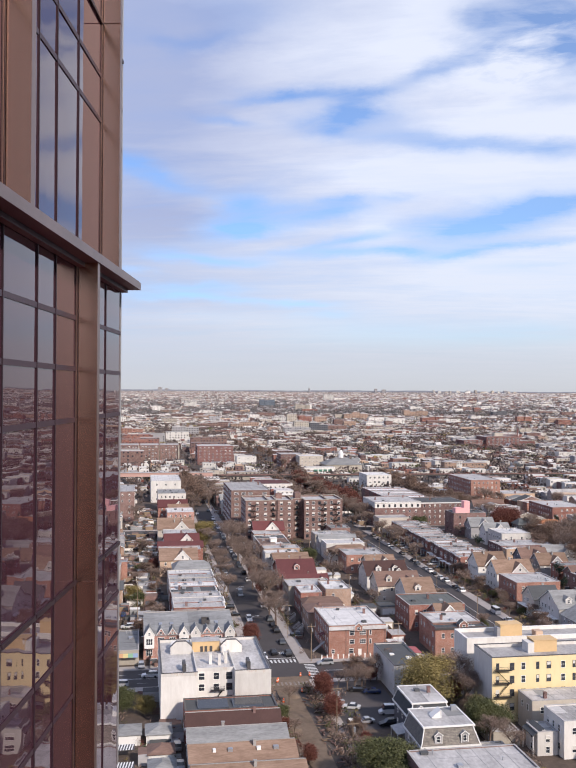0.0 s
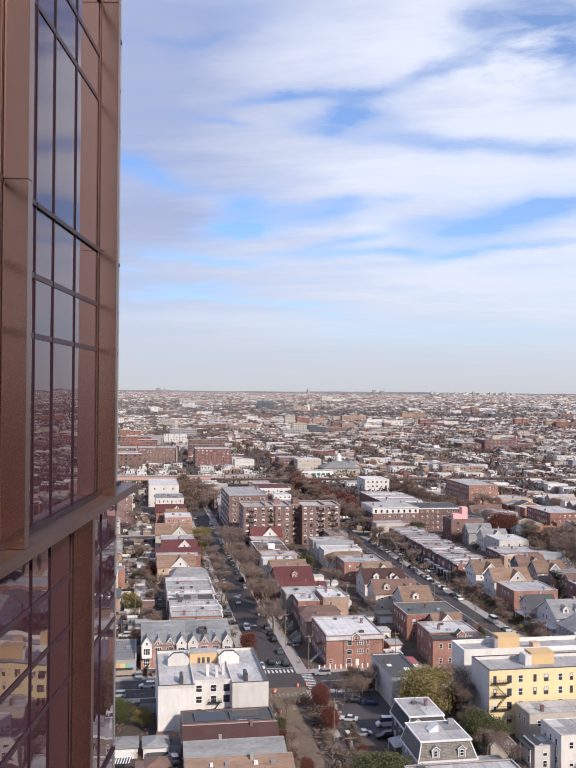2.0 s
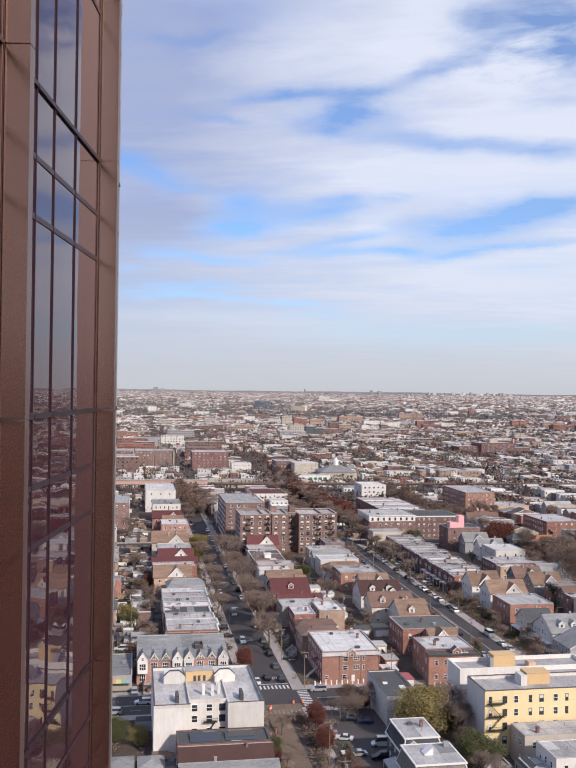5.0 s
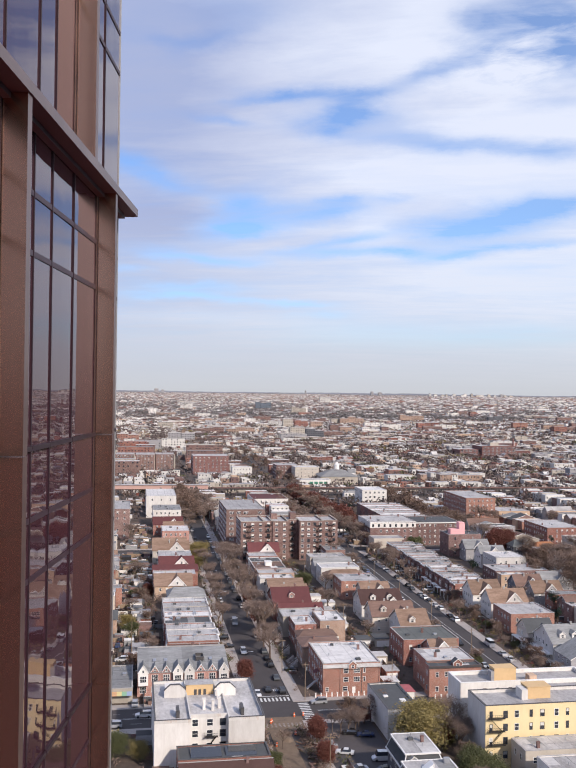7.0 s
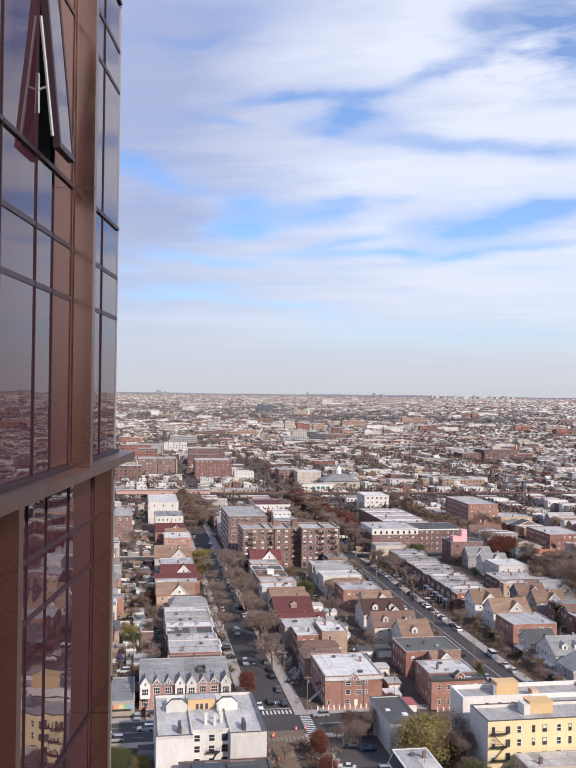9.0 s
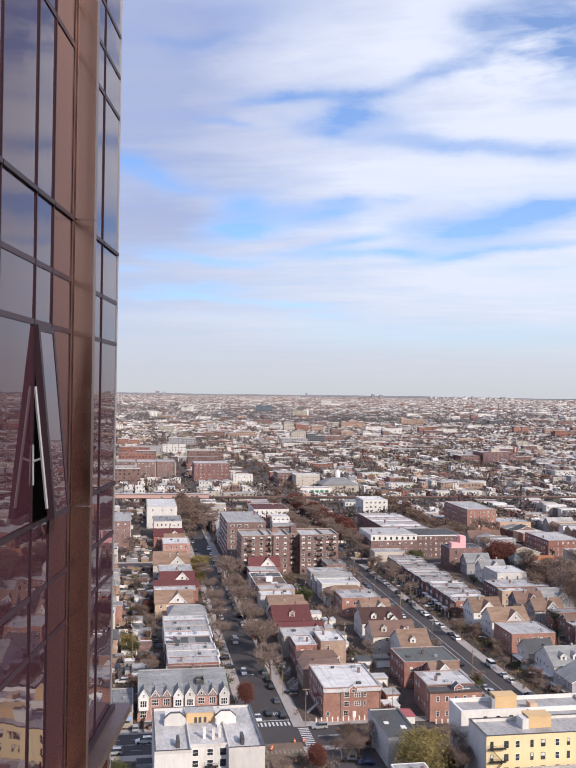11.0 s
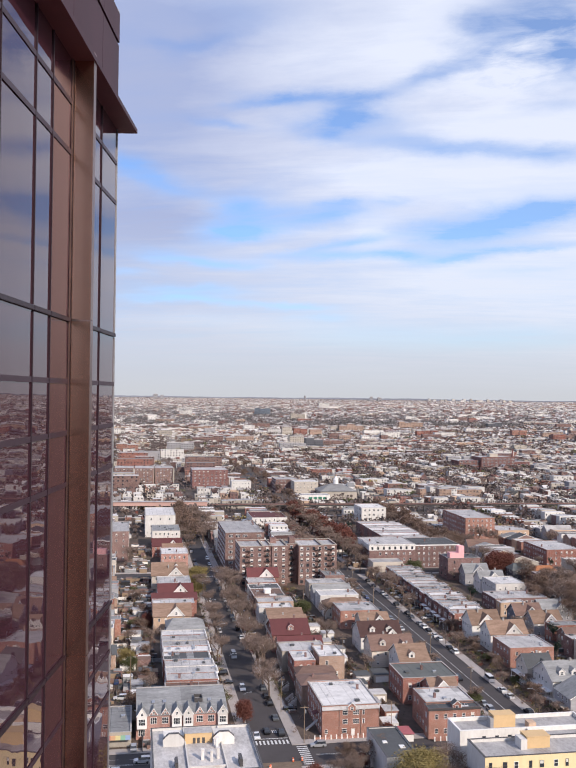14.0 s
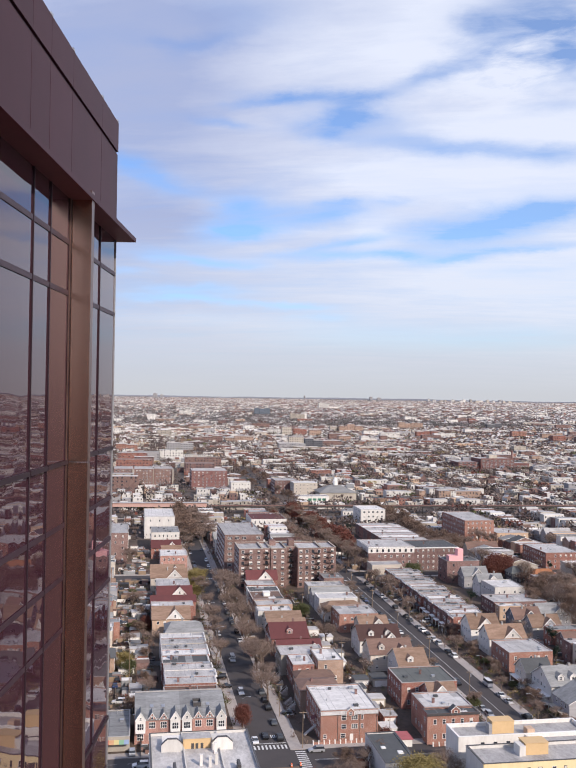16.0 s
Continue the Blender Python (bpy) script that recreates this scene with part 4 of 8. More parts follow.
def white_block():
    """Four-storey white apartment house with a notched light court, roof gables and a yellow bulkhead."""
    hs = thing("apartment_house", "white stuccoed apartment house with a notched light court", "building", 18.5, 229, 0.15)
    w, h = WALLS["white"], 12.6
    part("wing", Shape().box(-13, -16, 0, -4.4, 13, h - 0.8), [w], hs)
    part("wing", Shape().box(4.4, -16, 0, 13, 13, h - 0.8), [w], hs)
    part("court_wall", Shape().box(-4.4, -13.0, 0, 4.4, 13, h - 0.8), [w], hs)
    ps = Shape().ring(-13, -16, -4.4, 13, h - 0.79, h, 0.3).ring(4.4, -16, 13, 13, h - 0.79, h, 0.3).box(-4.4, -13.0, h - 0.79, 4.4, -12.7, h).box(-4.4, 12.7, h - 0.79, 4.4, 13, h)
    part("parapet", ps, [w], hs)
    part("roof", Shape().box(-12.7, -15.7, h - 0.78, -4.7, 12.7, h - 0.7).box(4.7, -15.7, h - 0.78, 12.7, 12.7, h - 0.7).box(-4.7, -12.7, h - 0.78, 4.7, 12.7, h - 0.7), [ROOFS["silver"]], hs)
    for a in (-10.2, 2.5):
        g = Shape()
        prof = [(a, h - 0.7), (a + 5.4, h - 0.7), (a + 5.4, h + 1.1), (a + 4.6, h + 1.9), (a + 3.9, h + 2.5), (a + 1.5, h + 2.5), (a + 0.8, h + 1.9), (a, h + 1.1)]
        g.face([(x, 1.5, z) for x, z in prof]).face([(x, 2.2, z) for x, z in prof][::-1])
        for k in range(len(prof)):
            (xa, za), (xb, zb) = prof[k], prof[(k + 1) % len(prof)]
            g.face([(xa, 1.5, za), (xa, 2.2, za), (xb, 2.2, zb), (xb, 1.5, zb)])
        part("roof_gable", g, [w], hs)
        tr = Shape()
        for k in range(2, 7):
            (xa, za), (xb, zb) = prof[k], prof[k + 1]
            tr.slab([(xa, 1.4, za + 0.12), (xa, 2.3, za + 0.12), (xb, 2.3, zb + 0.12), (xb, 1.4, zb + 0.12)], 0.11)
        part("gable_cap", tr, [TRIM_D], hs)
        part("lean_to", Shape().box(a + 0.3, 2.21, h - 0.7, a + 5.1, 8.5, h + 0.9), [w], hs)
    part("bulkhead", Shape().box(-4.6, 3, h - 0.7, 2.3, 6.5, h + 1.9, 0), [WALLS["ochre"]], hs, "yellow rendered roof bulkhead")
    part("bulkhead_roof", Shape().box(-4.75, 2.8, h + 1.9, 2.4, 6.7, h + 2.05), [ROOFS["silver"]], hs)
    for a in (-2.6, -1.5, -0.2):
        part("door", Shape().box(a, 2.94, h - 0.7, a + 0.7, 2.997, h + 0.7), [TRIM_D], hs)
    for a, b in ((-1.2, -8), (0.9, -9), (2.6, -7.5), (2.9, -1)):
        part("chimney", Shape().box(a, b, h - 0.7, a + 0.7, b + 0.9, h + 1.8).box(a - 0.06, b - 0.06, h + 1.8, a + 0.76, b + 0.96, h + 1.95), [w], hs)
    for a in (-7.8, 7.6):
        part("vent_hood", Shape().box(a, -13.0, h - 0.7, a + 0.8, -9.6, h + 0.9).box(a + 0.05, -13.1, h + 0.9, a + 0.75, -9.5, h + 1.2), [TRIM_D], hs)
    soot = Shape()
    for a, w2, d2 in ((-10.6, 3.0, 0.5), (-5.2, 0.5, 1.1), (1.8, 1.0, 0.8), (7.2, 2.4, 0.45), (10.9, 0.7, 0.9)):
        for k in range(5):          # rain stains that run down from the coping
            x0 = a + w2 * k / 5
            soot.box(x0, (-16.02 if abs(a) > 4 else -13.02), h - 0.1 - d2 * (0.4 + 0.6 * ((k * 37) % 5) / 4), x0 + w2 / 7, (-16.003 if abs(a) > 4 else -13.003), h - 0.02)
    part("rain_stain", soot, [surface("rusty_rain_stain", (0.50, 0.42, 0.36), 0.9, tone=(0.62, 0.57, 0.52), grain=3, patch=1.0)], hs)
    zs = [2.0, 5.0, 8.0, 10.6]
    for z in zs[1:]:
        for a in (-3.3, 0.2):
            part("window", window_mesh(1.5, 1.7, TRIM), None, hs, at=pose(a, -13.0, z))
        part("window", window_mesh(1.5, 1.7, TRIM_D), None, hs, at=pose(3.3, -13.0, z))
    fire_escape(hs, 0.5, -13.0, [5.2, 8.2], 3.2)
    part("coping", Shape().box(-13.05, -16.05, h, -4.4, -15.65, h + 0.1).box(4.4, -16.05, h, 13.05, -15.65, h + 0.1).box(-13.05, -15.65, h, -12.65, 13.05, h + 0.1).box(12.65, -15.65, h, 13.05, 13.05, h + 0.1).box(-12.65, 12.65, h, 12.65, 13.05, h + 0.1), [TRIM_D], hs)


white_block()

# attached low houses in front of it
flat_house(10.6, 31.5, 202.5, 210.6, 7.4, "brick", "dark", "attached brick house with a dark roof deck", faces="W", clutter=0, trim=TRIM_D)
sp = thing("solar_panel", "black solar panels lying on a dark roof deck", "solar panel", 21, 206.4, 7.2)
for k in range(2):
    part("panel", Shape().slab([(-7.5 + 8 * k, -2.6, 0.25), (-0.5 + 8 * k, -2.6, 0.25), (-0.5 + 8 * k, 1.8, 0.75), (-7.5 + 8 * k, 1.8, 0.75)], 0.07), [PANE], sp)
gable_house(10.8, 31.2, 196.6, 202.3, 5.8, 8.0, "X", "brick", "maroon", "attached house with a maroon shingle roof", faces="W")
gable_house(10.6, 31.4, 187.6, 196.4, 5.6, 7.4, "X", "beige", "grey", "attached house with a pale grey shingle roof", faces="W")
gable_house(10.4, 31.6, 177.5, 187.4, 5.8, 7.7, "X", "beige", "tan", "attached house with a tan shingle roof and skylight", faces="W")
gable_house(10.4, 32.0, 167.0, 177.3, 5.8, 7.7, "X", "beige", "tan", "attached house with a tan shingle roof and white eaves", faces="SW")
gable_house(10.4, 32.0, 156.0, 166.8, 5.8, 7.7, "X", "brick", "tan", "attached brick house with a tan roof", faces="SW")


for hs, (w2, d2, ze, up) in zip(LAST[-5:], ((10.2, 2.85, 5.8, 2.2), (10.4, 4.4, 5.6, 1.8), (10.6, 4.95, 5.8, 1.9), (10.8, 5.15, 5.8, 1.9), (10.8, 5.4, 5.8, 1.9))):
    part("gutter", Shape().box(-w2 - 0.3, -d2 - 0.62, ze - 0.42, w2 + 0.3, -d2 - 0.44, ze - 0.24), [TRIM], hs, "white eaves gutter")
    part("ridge_cap", Shape().box(-w2 - 0.3, -0.14, ze + up + 0.06, w2 + 0.3, 0.14, ze + up + 0.16), [COPING], hs)
for k, (a, b) in enumerate(((-3.0, 1.6), (2.8, 1.4), (6.2, 1.8), (-6.0, 1.0))):
    zz = 5.8 + 1.9 * (4.95 - 2.4) / 4.95
    part("skylight" if k % 2 else "vent_pipe", Shape().box(a, -2.6, zz - 0.3, a + b * 0.6, -1.6, zz + 0.55), [TRIM if k % 2 else METAL], LAST[-3])


def garage(x, y, w, d, roof, label):
    g = thing("garage", label, "garage", x, y, 0.15, group="garages along the back lane")
    part("wall", Shape().ring(-w / 2, -d / 2, w / 2, d / 2, 0, 2.5, 0.2), [WALLS["white"]], g)
    part("roof", gable_roof(-w / 2, w / 2, -d / 2, d / 2, 2.5, 3.5, "Y", 0.3, hip=w * 0.45), [ROOFS[roof]], g)
    part("garage_door", Shape().box(-w * 0.38, -d / 2 - 0.06, 0, w * 0.38, -d / 2 - 0.003, 2.1), [TRIM], g)


garage(4.9, 206, 5.6, 6.5, "grey", "white garage with a pale grey hipped roof")
garage(-2.6, 206.5, 7.0, 6.5, "grey", "wide white garage with a pale grey hipped roof")
garage(5.2, 194.5, 5.4, 5.5, "brown", "low garage with a dull brown roof")
garage(5.2, 186.0, 5.4, 6.5, "grey", "white garage with a grey pitched roof")
garage(-2.8, 178, 6.4, 6.5, "grey", "garage with a worn grey roof")
garage(5.2, 176, 5.4, 6.5, "brown", "garage with a brown roof")

# row of gabled pink houses facing the avenue
for k in range(8):
    x = 1.8 + k * 3.36
    hs = thing("row_house", "narrow pink brick row house with a white gable", "house", x + 1.68, 275.5, 0.15, group="row of gabled pink houses")
    tall = k in (0, 3, 4, 7)
    part("wall", Shape().ring(-1.66, -8, 1.66, 9.5, 0, 7.2, 0.25), [WALLS["pinkbrick"]], hs)
    part("roof", Shape().slab([(-1.68, -8.3, 7.1), (1.68, -8.3, 7.1), (1.68, 7.6, 9.6), (-1.68, 7.6, 9.6)], 0.18).slab([(-1.68, 7.6, 9.6), (1.68, 7.6, 9.6), (1.68, 9.7, 9.4), (-1.68, 9.7, 9.4)], 0.18), [ROOFS["grey"]], hs)
    part("parapet", Shape().box(-1.66, 9.0, 7.0, 1.66, 9.5, 9.75), [COPING], hs)
    gw = 2.9 if tall else 2.2
    g = part("front_gable", gable_solid(Shape(), -gw / 2, gw / 2, -0.9 if tall else 0, 4.5, 4.0 - 7.2 if tall else 0, 0.1, gw * 0.8, "Y"), [WALLS["white"] if tall else WALLS["pinkbrick"]], hs, at=pose(0, -8.15, 7.2))
    yy = -0.9 if tall else 0
    part("gable_roof", gable_roof(-gw / 2, gw / 2, yy, 4.5, 0.1, gw * 0.8, "Y", 0.15, t=0.1), [ROOFS["grey"]], g)
    rk = Shape()
    for sx in (-1, 1):
        rk.face([(sx * (gw / 2 + 0.17), yy - 0.18, -0.25), (sx * (gw / 2 + 0.17), yy - 0.18, 0.05), (0, yy - 0.18, gw * 0.8 + 0.2), (0, yy - 0.18, gw * 0.8 - 0.12)][::sx])
    part("bargeboard", rk, [TRIM], g)
    part("window", window_mesh(0.7, 0.9, TRIM), None, g, at=pose(0, yy, 0.45))
    for z in (2.0, 5.4):
        part("window", window_mesh(1.9, 1.9, TRIM, 1), None, hs, at=pose(0, -9.05 if tall and z > 4 else -8, z))
    if tall:
        part("balcony", Shape().box(-1.4, -9.3, 3.55, 1.4, -8.003, 3.7).ring(-1.4, -9.3, 1.4, -8.003, 3.7, 4.5, 0.08), [TRIM], hs)
    if k in (1, 2, 6):
        part("skylight", Shape().slab([(-0.5, -1.5, 8.42), (0.5, -1.5, 8.42), (0.5, 0.2, 8.7), (-0.5, 0.2, 8.7)], 0.12), [METAL], hs)
    if k == 5:
        part("roof_terrace", Shape().ring(-1.2, -2.2, 1.2, 1.6, 8.3, 9.5, 0.1), [TRIM_D], hs)

# shop at the corner with an awning
shop = flat_house(-14, 0.5, 263, 285, 4.2, "beige", "grey", "single-storey shop with a striped rainbow awning", st=1, faces="W", category="shop", name="shop")
aw = Shape()
for k in range(10):
    aw.slab([(-7 + 1.4 * k, -12.6, 2.6), (-5.6 + 1.4 * k, -12.6, 2.6), (-5.6 + 1.4 * k, -11.05, 3.3), (-7 + 1.4 * k, -11.05, 3.3)], 0.06, k % 5)
AWN = [plain("awning_red", (0.42, 0.14, 0.12)), plain("awning_orange", (0.52, 0.30, 0.16)), plain("awning_yellow", (0.55, 0.47, 0.22)), plain("awning_green", (0.22, 0.38, 0.25)), plain("awning_blue", (0.25, 0.32, 0.45))]
part("awning", aw, AWN, shop, "striped rainbow awning")

# yellow and white apartment block
yb = thing("apartment_house", "yellow painted apartment house with white side walls and fire escape", "building", 83.4, 204.9, 0.15)
part("wall", Shape().ring(0, 0, 32, 11.5, 0, 15.4, 0.35), [WALLS["white"]], yb)
part("front_wall", Shape().box(0.02, -0.12, 0, 32, -0.003, 15.35), [WALLS["yellow"]], yb, "yellow painted front")
part("roof", Shape().box(0.35, 0.35, 14.4, 31.65, 11.15, 14.6), [ROOFS["silver"]], yb)
part("coping", Shape().ring(-0.06, -0.16, 32.06, 11.56, 15.4, 15.5, 0.5), [TRIM_D], yb)
for z in (3.6, 6.9, 10.1, 13.2):
    for k in range(9):
        x = 1.4 + k * 3.25 + (0.4 if k % 2 else 0)
        part("window", window_mesh(1.15 if k % 3 else 0.8, 1.75, TRIM_D if (k + int(z)) % 3 else TRIM, blind_rng.choice((0, 0, 2))), None, yb, at=pose(x, -0.12, z))
fire_escape(yb, 2.6, -0.12, [7.0, 10.2, 13.3], 4.2)
part("bulkhead", Shape().box(13.2, 5.6, 14.6, 19.2, 9.6, 17.4).box(13.05, 5.45, 17.4, 19.35, 9.75, 17.55, 0), [WALLS["ochre"]], yb, "ochre roof bulkhead")
part("bulkhead", Shape().box(11.4, 5.0, 14.6, 13.0, 8.6, 17.1), [WALLS["white"]], yb)
wb = thing("apartment_house", "white rendered apartment house with a flat roof", "building", 83.5, 221.8, 0.15)
part("wall", Shape().ring(0, 0, 36, 9.4, 0, 15.4, 0.35), [WALLS["white"]], wb)
part("rear_wing", Shape().ring(18, -5.3, 36, -0.003, 0, 15.3, 0.35), [WALLS["white"]], wb)
part("roof", Shape().box(0.35, 0.35, 14.3, 35.6, 9.05, 14.5).box(18.4, -4.9, 14.3, 35.6, -0.4, 14.5), [ROOFS["silver"]], wb)
part("coping", Shape().ring(-0.06, -0.06, 36.06, 9.46, 15.4, 15.5, 0.5), [TRIM], wb)
part("bulkhead", Shape().box(10.5, 3.4, 14.5, 16.5, 7.0, 17.6).box(10.4, 3.3, 17.6, 16.6, 7.1, 17.75), [WALLS["ochre"]], wb, "orange rendered roof bulkhead")
part("bulkhead", Shape().box(9.5, 3.2, 14.5, 10.4, 5.4, 17.0), [WALLS["grey"]], wb)
part("bulkhead", Shape().box(19, 0.5, 14.5, 21, 3, 16.4), [WALLS["peach"]], wb)
for z in (3.6, 6.9, 10.1, 13.0):
    for x in (6.5, 10, 13.5):
        part("window", window_mesh(1.0, 1.6, TRIM_D), None, wb, at=pose(x, 0, z))
fire_escape(wb, 6.5, 0, [7.0, 10.2], 3.0)

# dark-roofed white-walled house by the lot
dh = thing("house", "white-walled house with a dark felt roof by the parking lot", "house", 69.8, 237, 0.15)
part("wall", Shape().ring(-4.3, -11, 4.3, 10, 0, 8, 0.3), [WALLS["white"]], dh)
part("roof", Shape().box(-4.0, -10.7, 7.5, 4.0, 9.7, 7.7), [ROOFS["dark"]], dh)
part("coping", Shape().ring(-4.35, -11.05, 4.35, 10.05, 8, 8.1, 0.4), [TRIM_D], dh)
part("skylight", Shape().box(-2.6, -1, 7.7, -1.4, 0.2, 8.0), [TRIM], dh)
part("skylight", Shape().box(1.0, -5, 7.7, 2.4, -3.2, 8.0), [TRIM], dh)

# mansard house and its grey neighbour
SLATE = surface("patterned_slate", (0.40, 0.36, 0.31), 0.9, tone=(0.17, 0.155, 0.14), spread=0.6, grain=3, patch=1.4)


def mansard_house(label, x, y, w, d, wall, h, up, dormers, slate):
    """A house whose top storey is a steep slate mansard with white hips, cornice and dormers."""
    ms = thing("house", label, "house", x, y, 0.15)
    part("wall", Shape().ring(-w, -d, w, d, 0, h, 0.3), [WALLS[wall]], ms)
    put_windows(ms, "W", -w, w, -d, d, (1.9, 4.7), 3, 0.9, 1.5)
    put_windows(ms, "S", -w, w, -d, d, (1.9, 4.7), 4, 0.9, 1.5)
    lo, hi = [(-w - 0.3, -d - 0.3, h), (w + 0.3, -d - 0.3, h), (w + 0.3, d + 0.3, h), (-w - 0.3, d + 0.3, h)], [(-w + 0.8, -d + 1.2, h + up), (w - 0.8, -d + 1.2, h + up), (w - 0.8, d - 0.6, h + up), (-w + 0.8, d - 0.6, h + up)]
    mr = Shape()
    for i in range(4):
        j = (i + 1) % 4
        mr.face([lo[i], lo[j], hi[j], hi[i]])
        part("hip_trim", Shape().tube(lo[i], hi[i], 0.13, 0.13, 6), [TRIM], ms)
    part("mansard", mr, [slate], ms, "patterned slate mansard")
    for k in range(1, int(up / 0.26)):          # lapped slate courses on the front and the street side
        f, z = k * 0.26 / up, h + k * 0.26
        part("slate_course", Shape().box(-w - 0.3 + 1.1 * f, -d - 0.34 + 1.5 * f, z - 0.015, w + 0.3 - 1.1 * f, -d - 0.30 + 1.5 * f, z + 0.012), [ROOFS["dark"]], ms)
        part("slate_course", Shape().box(-w - 0.34 + 1.1 * f, -d - 0.3 + 1.5 * f, z - 0.015, -w - 0.30 + 1.1 * f, d + 0.3 - 0.9 * f, z + 0.012), [ROOFS["dark"]], ms)
    part("roof", roof_deck(-w + 0.5, w - 0.5, -d + 0.9, d - 0.3, h + up + 0.25, 2), [ROOFS["silver"], ROOFS["grey"], ROOFS["white"]], ms, "pale coated flat roof")
    part("roof_edge", Shape().ring(-w + 0.4, -d + 0.8, w - 0.4, d - 0.2, h + up, h + up + 0.34, 0.3), [TRIM], ms)
    part("cornice", Shape().ring(-w - 0.5, -d - 0.5, w + 0.5, d + 0.4, h - 0.25, h + 0.1, 0.5), [TRIM], ms)
    for k in range(int(w / 0.45)):
        part("bracket", Shape().box(-w + 0.3 + 0.9 * k, -d - 0.4, h - 0.7, -w + 0.5 + 0.9 * k, -d - 0.003, h - 0.25), [TRIM], ms)
    for q in dormers:
        dormer(ms, q, -d - 0.1, h + 0.5, 1.5, 1.7, 1.5, "grey", "grey")
    return ms


ms = mansard_house("grey mansard-roofed house with two dormers and pale trim", 63.4, 183.4, 6.0, 6.0, "grey", 6.4, 3.4, (-2.6, 3.0), SLATE)
part("stair_bulkhead", Shape().slab([(-2.2, -0.6, 10.3), (-0.2, -0.6, 11.8), (-0.2, 1.6, 11.8), (-2.2, 1.6, 10.3)], 0.15).box(-0.3, -0.6, 10.1, -0.1, 1.6, 11.7).face([(-2.2, -0.6, 10.1), (-0.2, -0.6, 10.1), (-0.2, -0.6, 11.7)]), [TRIM], ms)
part("chimney", Shape().box(3.4, 3.2, 10.1, 4.6, 4.0, 11.2), [METAL], ms)
m2 = mansard_house("dark slate mansard house with white cornice and flat grey roof", 64.7, 200.5, 4.6, 6.6, "dark", 6.0, 2.9, (-2.4,), ROOFS["dark"])
roof_clutter(m2, -3.4, 3.6, -4.5, 5.0, 9.15, 4)
part("porch_roof", Shape().slab([(-7.6, -6.2, 2.6), (-4.62, -6.2, 3.2), (-4.62, -0.5, 3.2), (-7.6, -0.5, 2.6)], 0.12), [ROOFS["silver"]], m2)
for q in (-6.0, -0.7):
    part("porch_post", Shape().box(-7.5, q, 0, -7.36, q + 0.14, 2.5), [TRIM], m2)
flat_house(52.5, 75.0, 160.5, 172.2, 8.0, "brown", "silver", "long low house with a pale coated roof", faces="S", clutter=5)
flat_house(89.4, 116, 195.5, 203.5, 8.0, "beige", "silver", "beige rendered house with a grey flat roof", faces="SW", clutter=4)
flat_house(90.5, 116, 182.0, 192.0, 8.2, "white", "silver", "white rendered house with a flat roof", faces="SW", clutter=4)
pw = flat_house(85.6, 90.3, 184.5, 190.5, 5.2, "white", "silver", "low white wing with a dark lean-to porch roof", st=2, faces="SW", clutter=0)
part("lean_to", Shape().slab([(-3.4, -2.9, 4.4), (-0.8, -2.9, 5.9), (-0.8, 2.9, 5.9), (-3.4, 2.9, 4.4)], 0.14), [ROOFS["dark"]], pw, "dark lean-to porch roof")
for q in (-2.7, 2.5):
    part("porch_post", Shape().box(-3.3, q, 0, -3.16, q + 0.14, 4.4), [TRIM], pw)
flat_house(78.0, 84.2, 190.5, 198.5, 3.4, "beige", "silver", "low outbuilding with a patched roof", st=1, faces="W", clutter=1)
flat_house(98, 116, 166, 178, 7.6, "brick", "dark", "red brick house with a dark roof", faces="SW")
flat_house(70.5, 78, 176, 186, 3.2, "white", "silver", "low flat-roofed shed", st=1, faces="", clutter=0, name="shed", category="shed")


# ---- the two long blocks beyond the avenue ----
R = "row of houses along the street"
flat_house(10.9, 28.2, 287.0, 295.6, 7.4, "brick", "brown", "attached house with a brown roof", faces="SW", clutter=2, group=R)
for k in range(3):
    flat_house(11.6, 28.2 + (0.6 if k == 1 else 0), 296.0 + 7.6 * k, 303.5 + 7.6 * k, 8.0, ("brick", "white", "brick")[k], "silver", "attached flat-roofed row house with a silver coated roof", faces="W", clutter=6, cornice="E", group=R)
flat_house(11.2, 27.6, 319.0, 327.9, 8.0, "brick", "dark", "attached row house with a dark felted flat roof", faces="SW", clutter=5, cornice="E", group=R)
for k in range(4):
    flat_house(11.4, 28.4, 328.3 + 7.6 * k, 335.8 + 7.6 * k, 8.0, ("brick", "beige", "brick", "white")[k], ("white", "silver", "silver", "white")[k], "attached flat-roofed row house with a bright coated roof", faces="W", clutter=6, cornice="E", group=R)
gable_house(14.2, 29.4, 367.5, 381.5, 6.0, 8.6, "X", "grey", "grey", "detached house with a grey pitched roof", porch="E", hip=3, group=R)
gable_house(9.2, 25.0, 384.8, 399.5, 7.0, 10.8, "X", "peach", "tan", "peach stuccoed house with a broad tan shingle roof and cross gable", wide=7, group=R)
flat_house(9.1, 27.6, 403.4, 413.0, 8.0, "brick", "silver", "flat-roofed brick house with a grey roof", group=R)
gable_house(9.1, 29.5, 416.8, 427.0, 6.8, 8.8, "X", "brick", "red", "brick house with a dark red shingle roof", group=R)
gable_house(12.3, 28.6, 430.2, 441.0, 7.0, 10.2, "X", "cream", "red", "cream house with a dark red roof and white cross gable", wide=6.5, group=R)
flat_house(12.4, 28.7, 444.6, 463.5, 8.0, "white", "silver", "wide flat-roofed house with a pale roof", group=R, clutter=5)
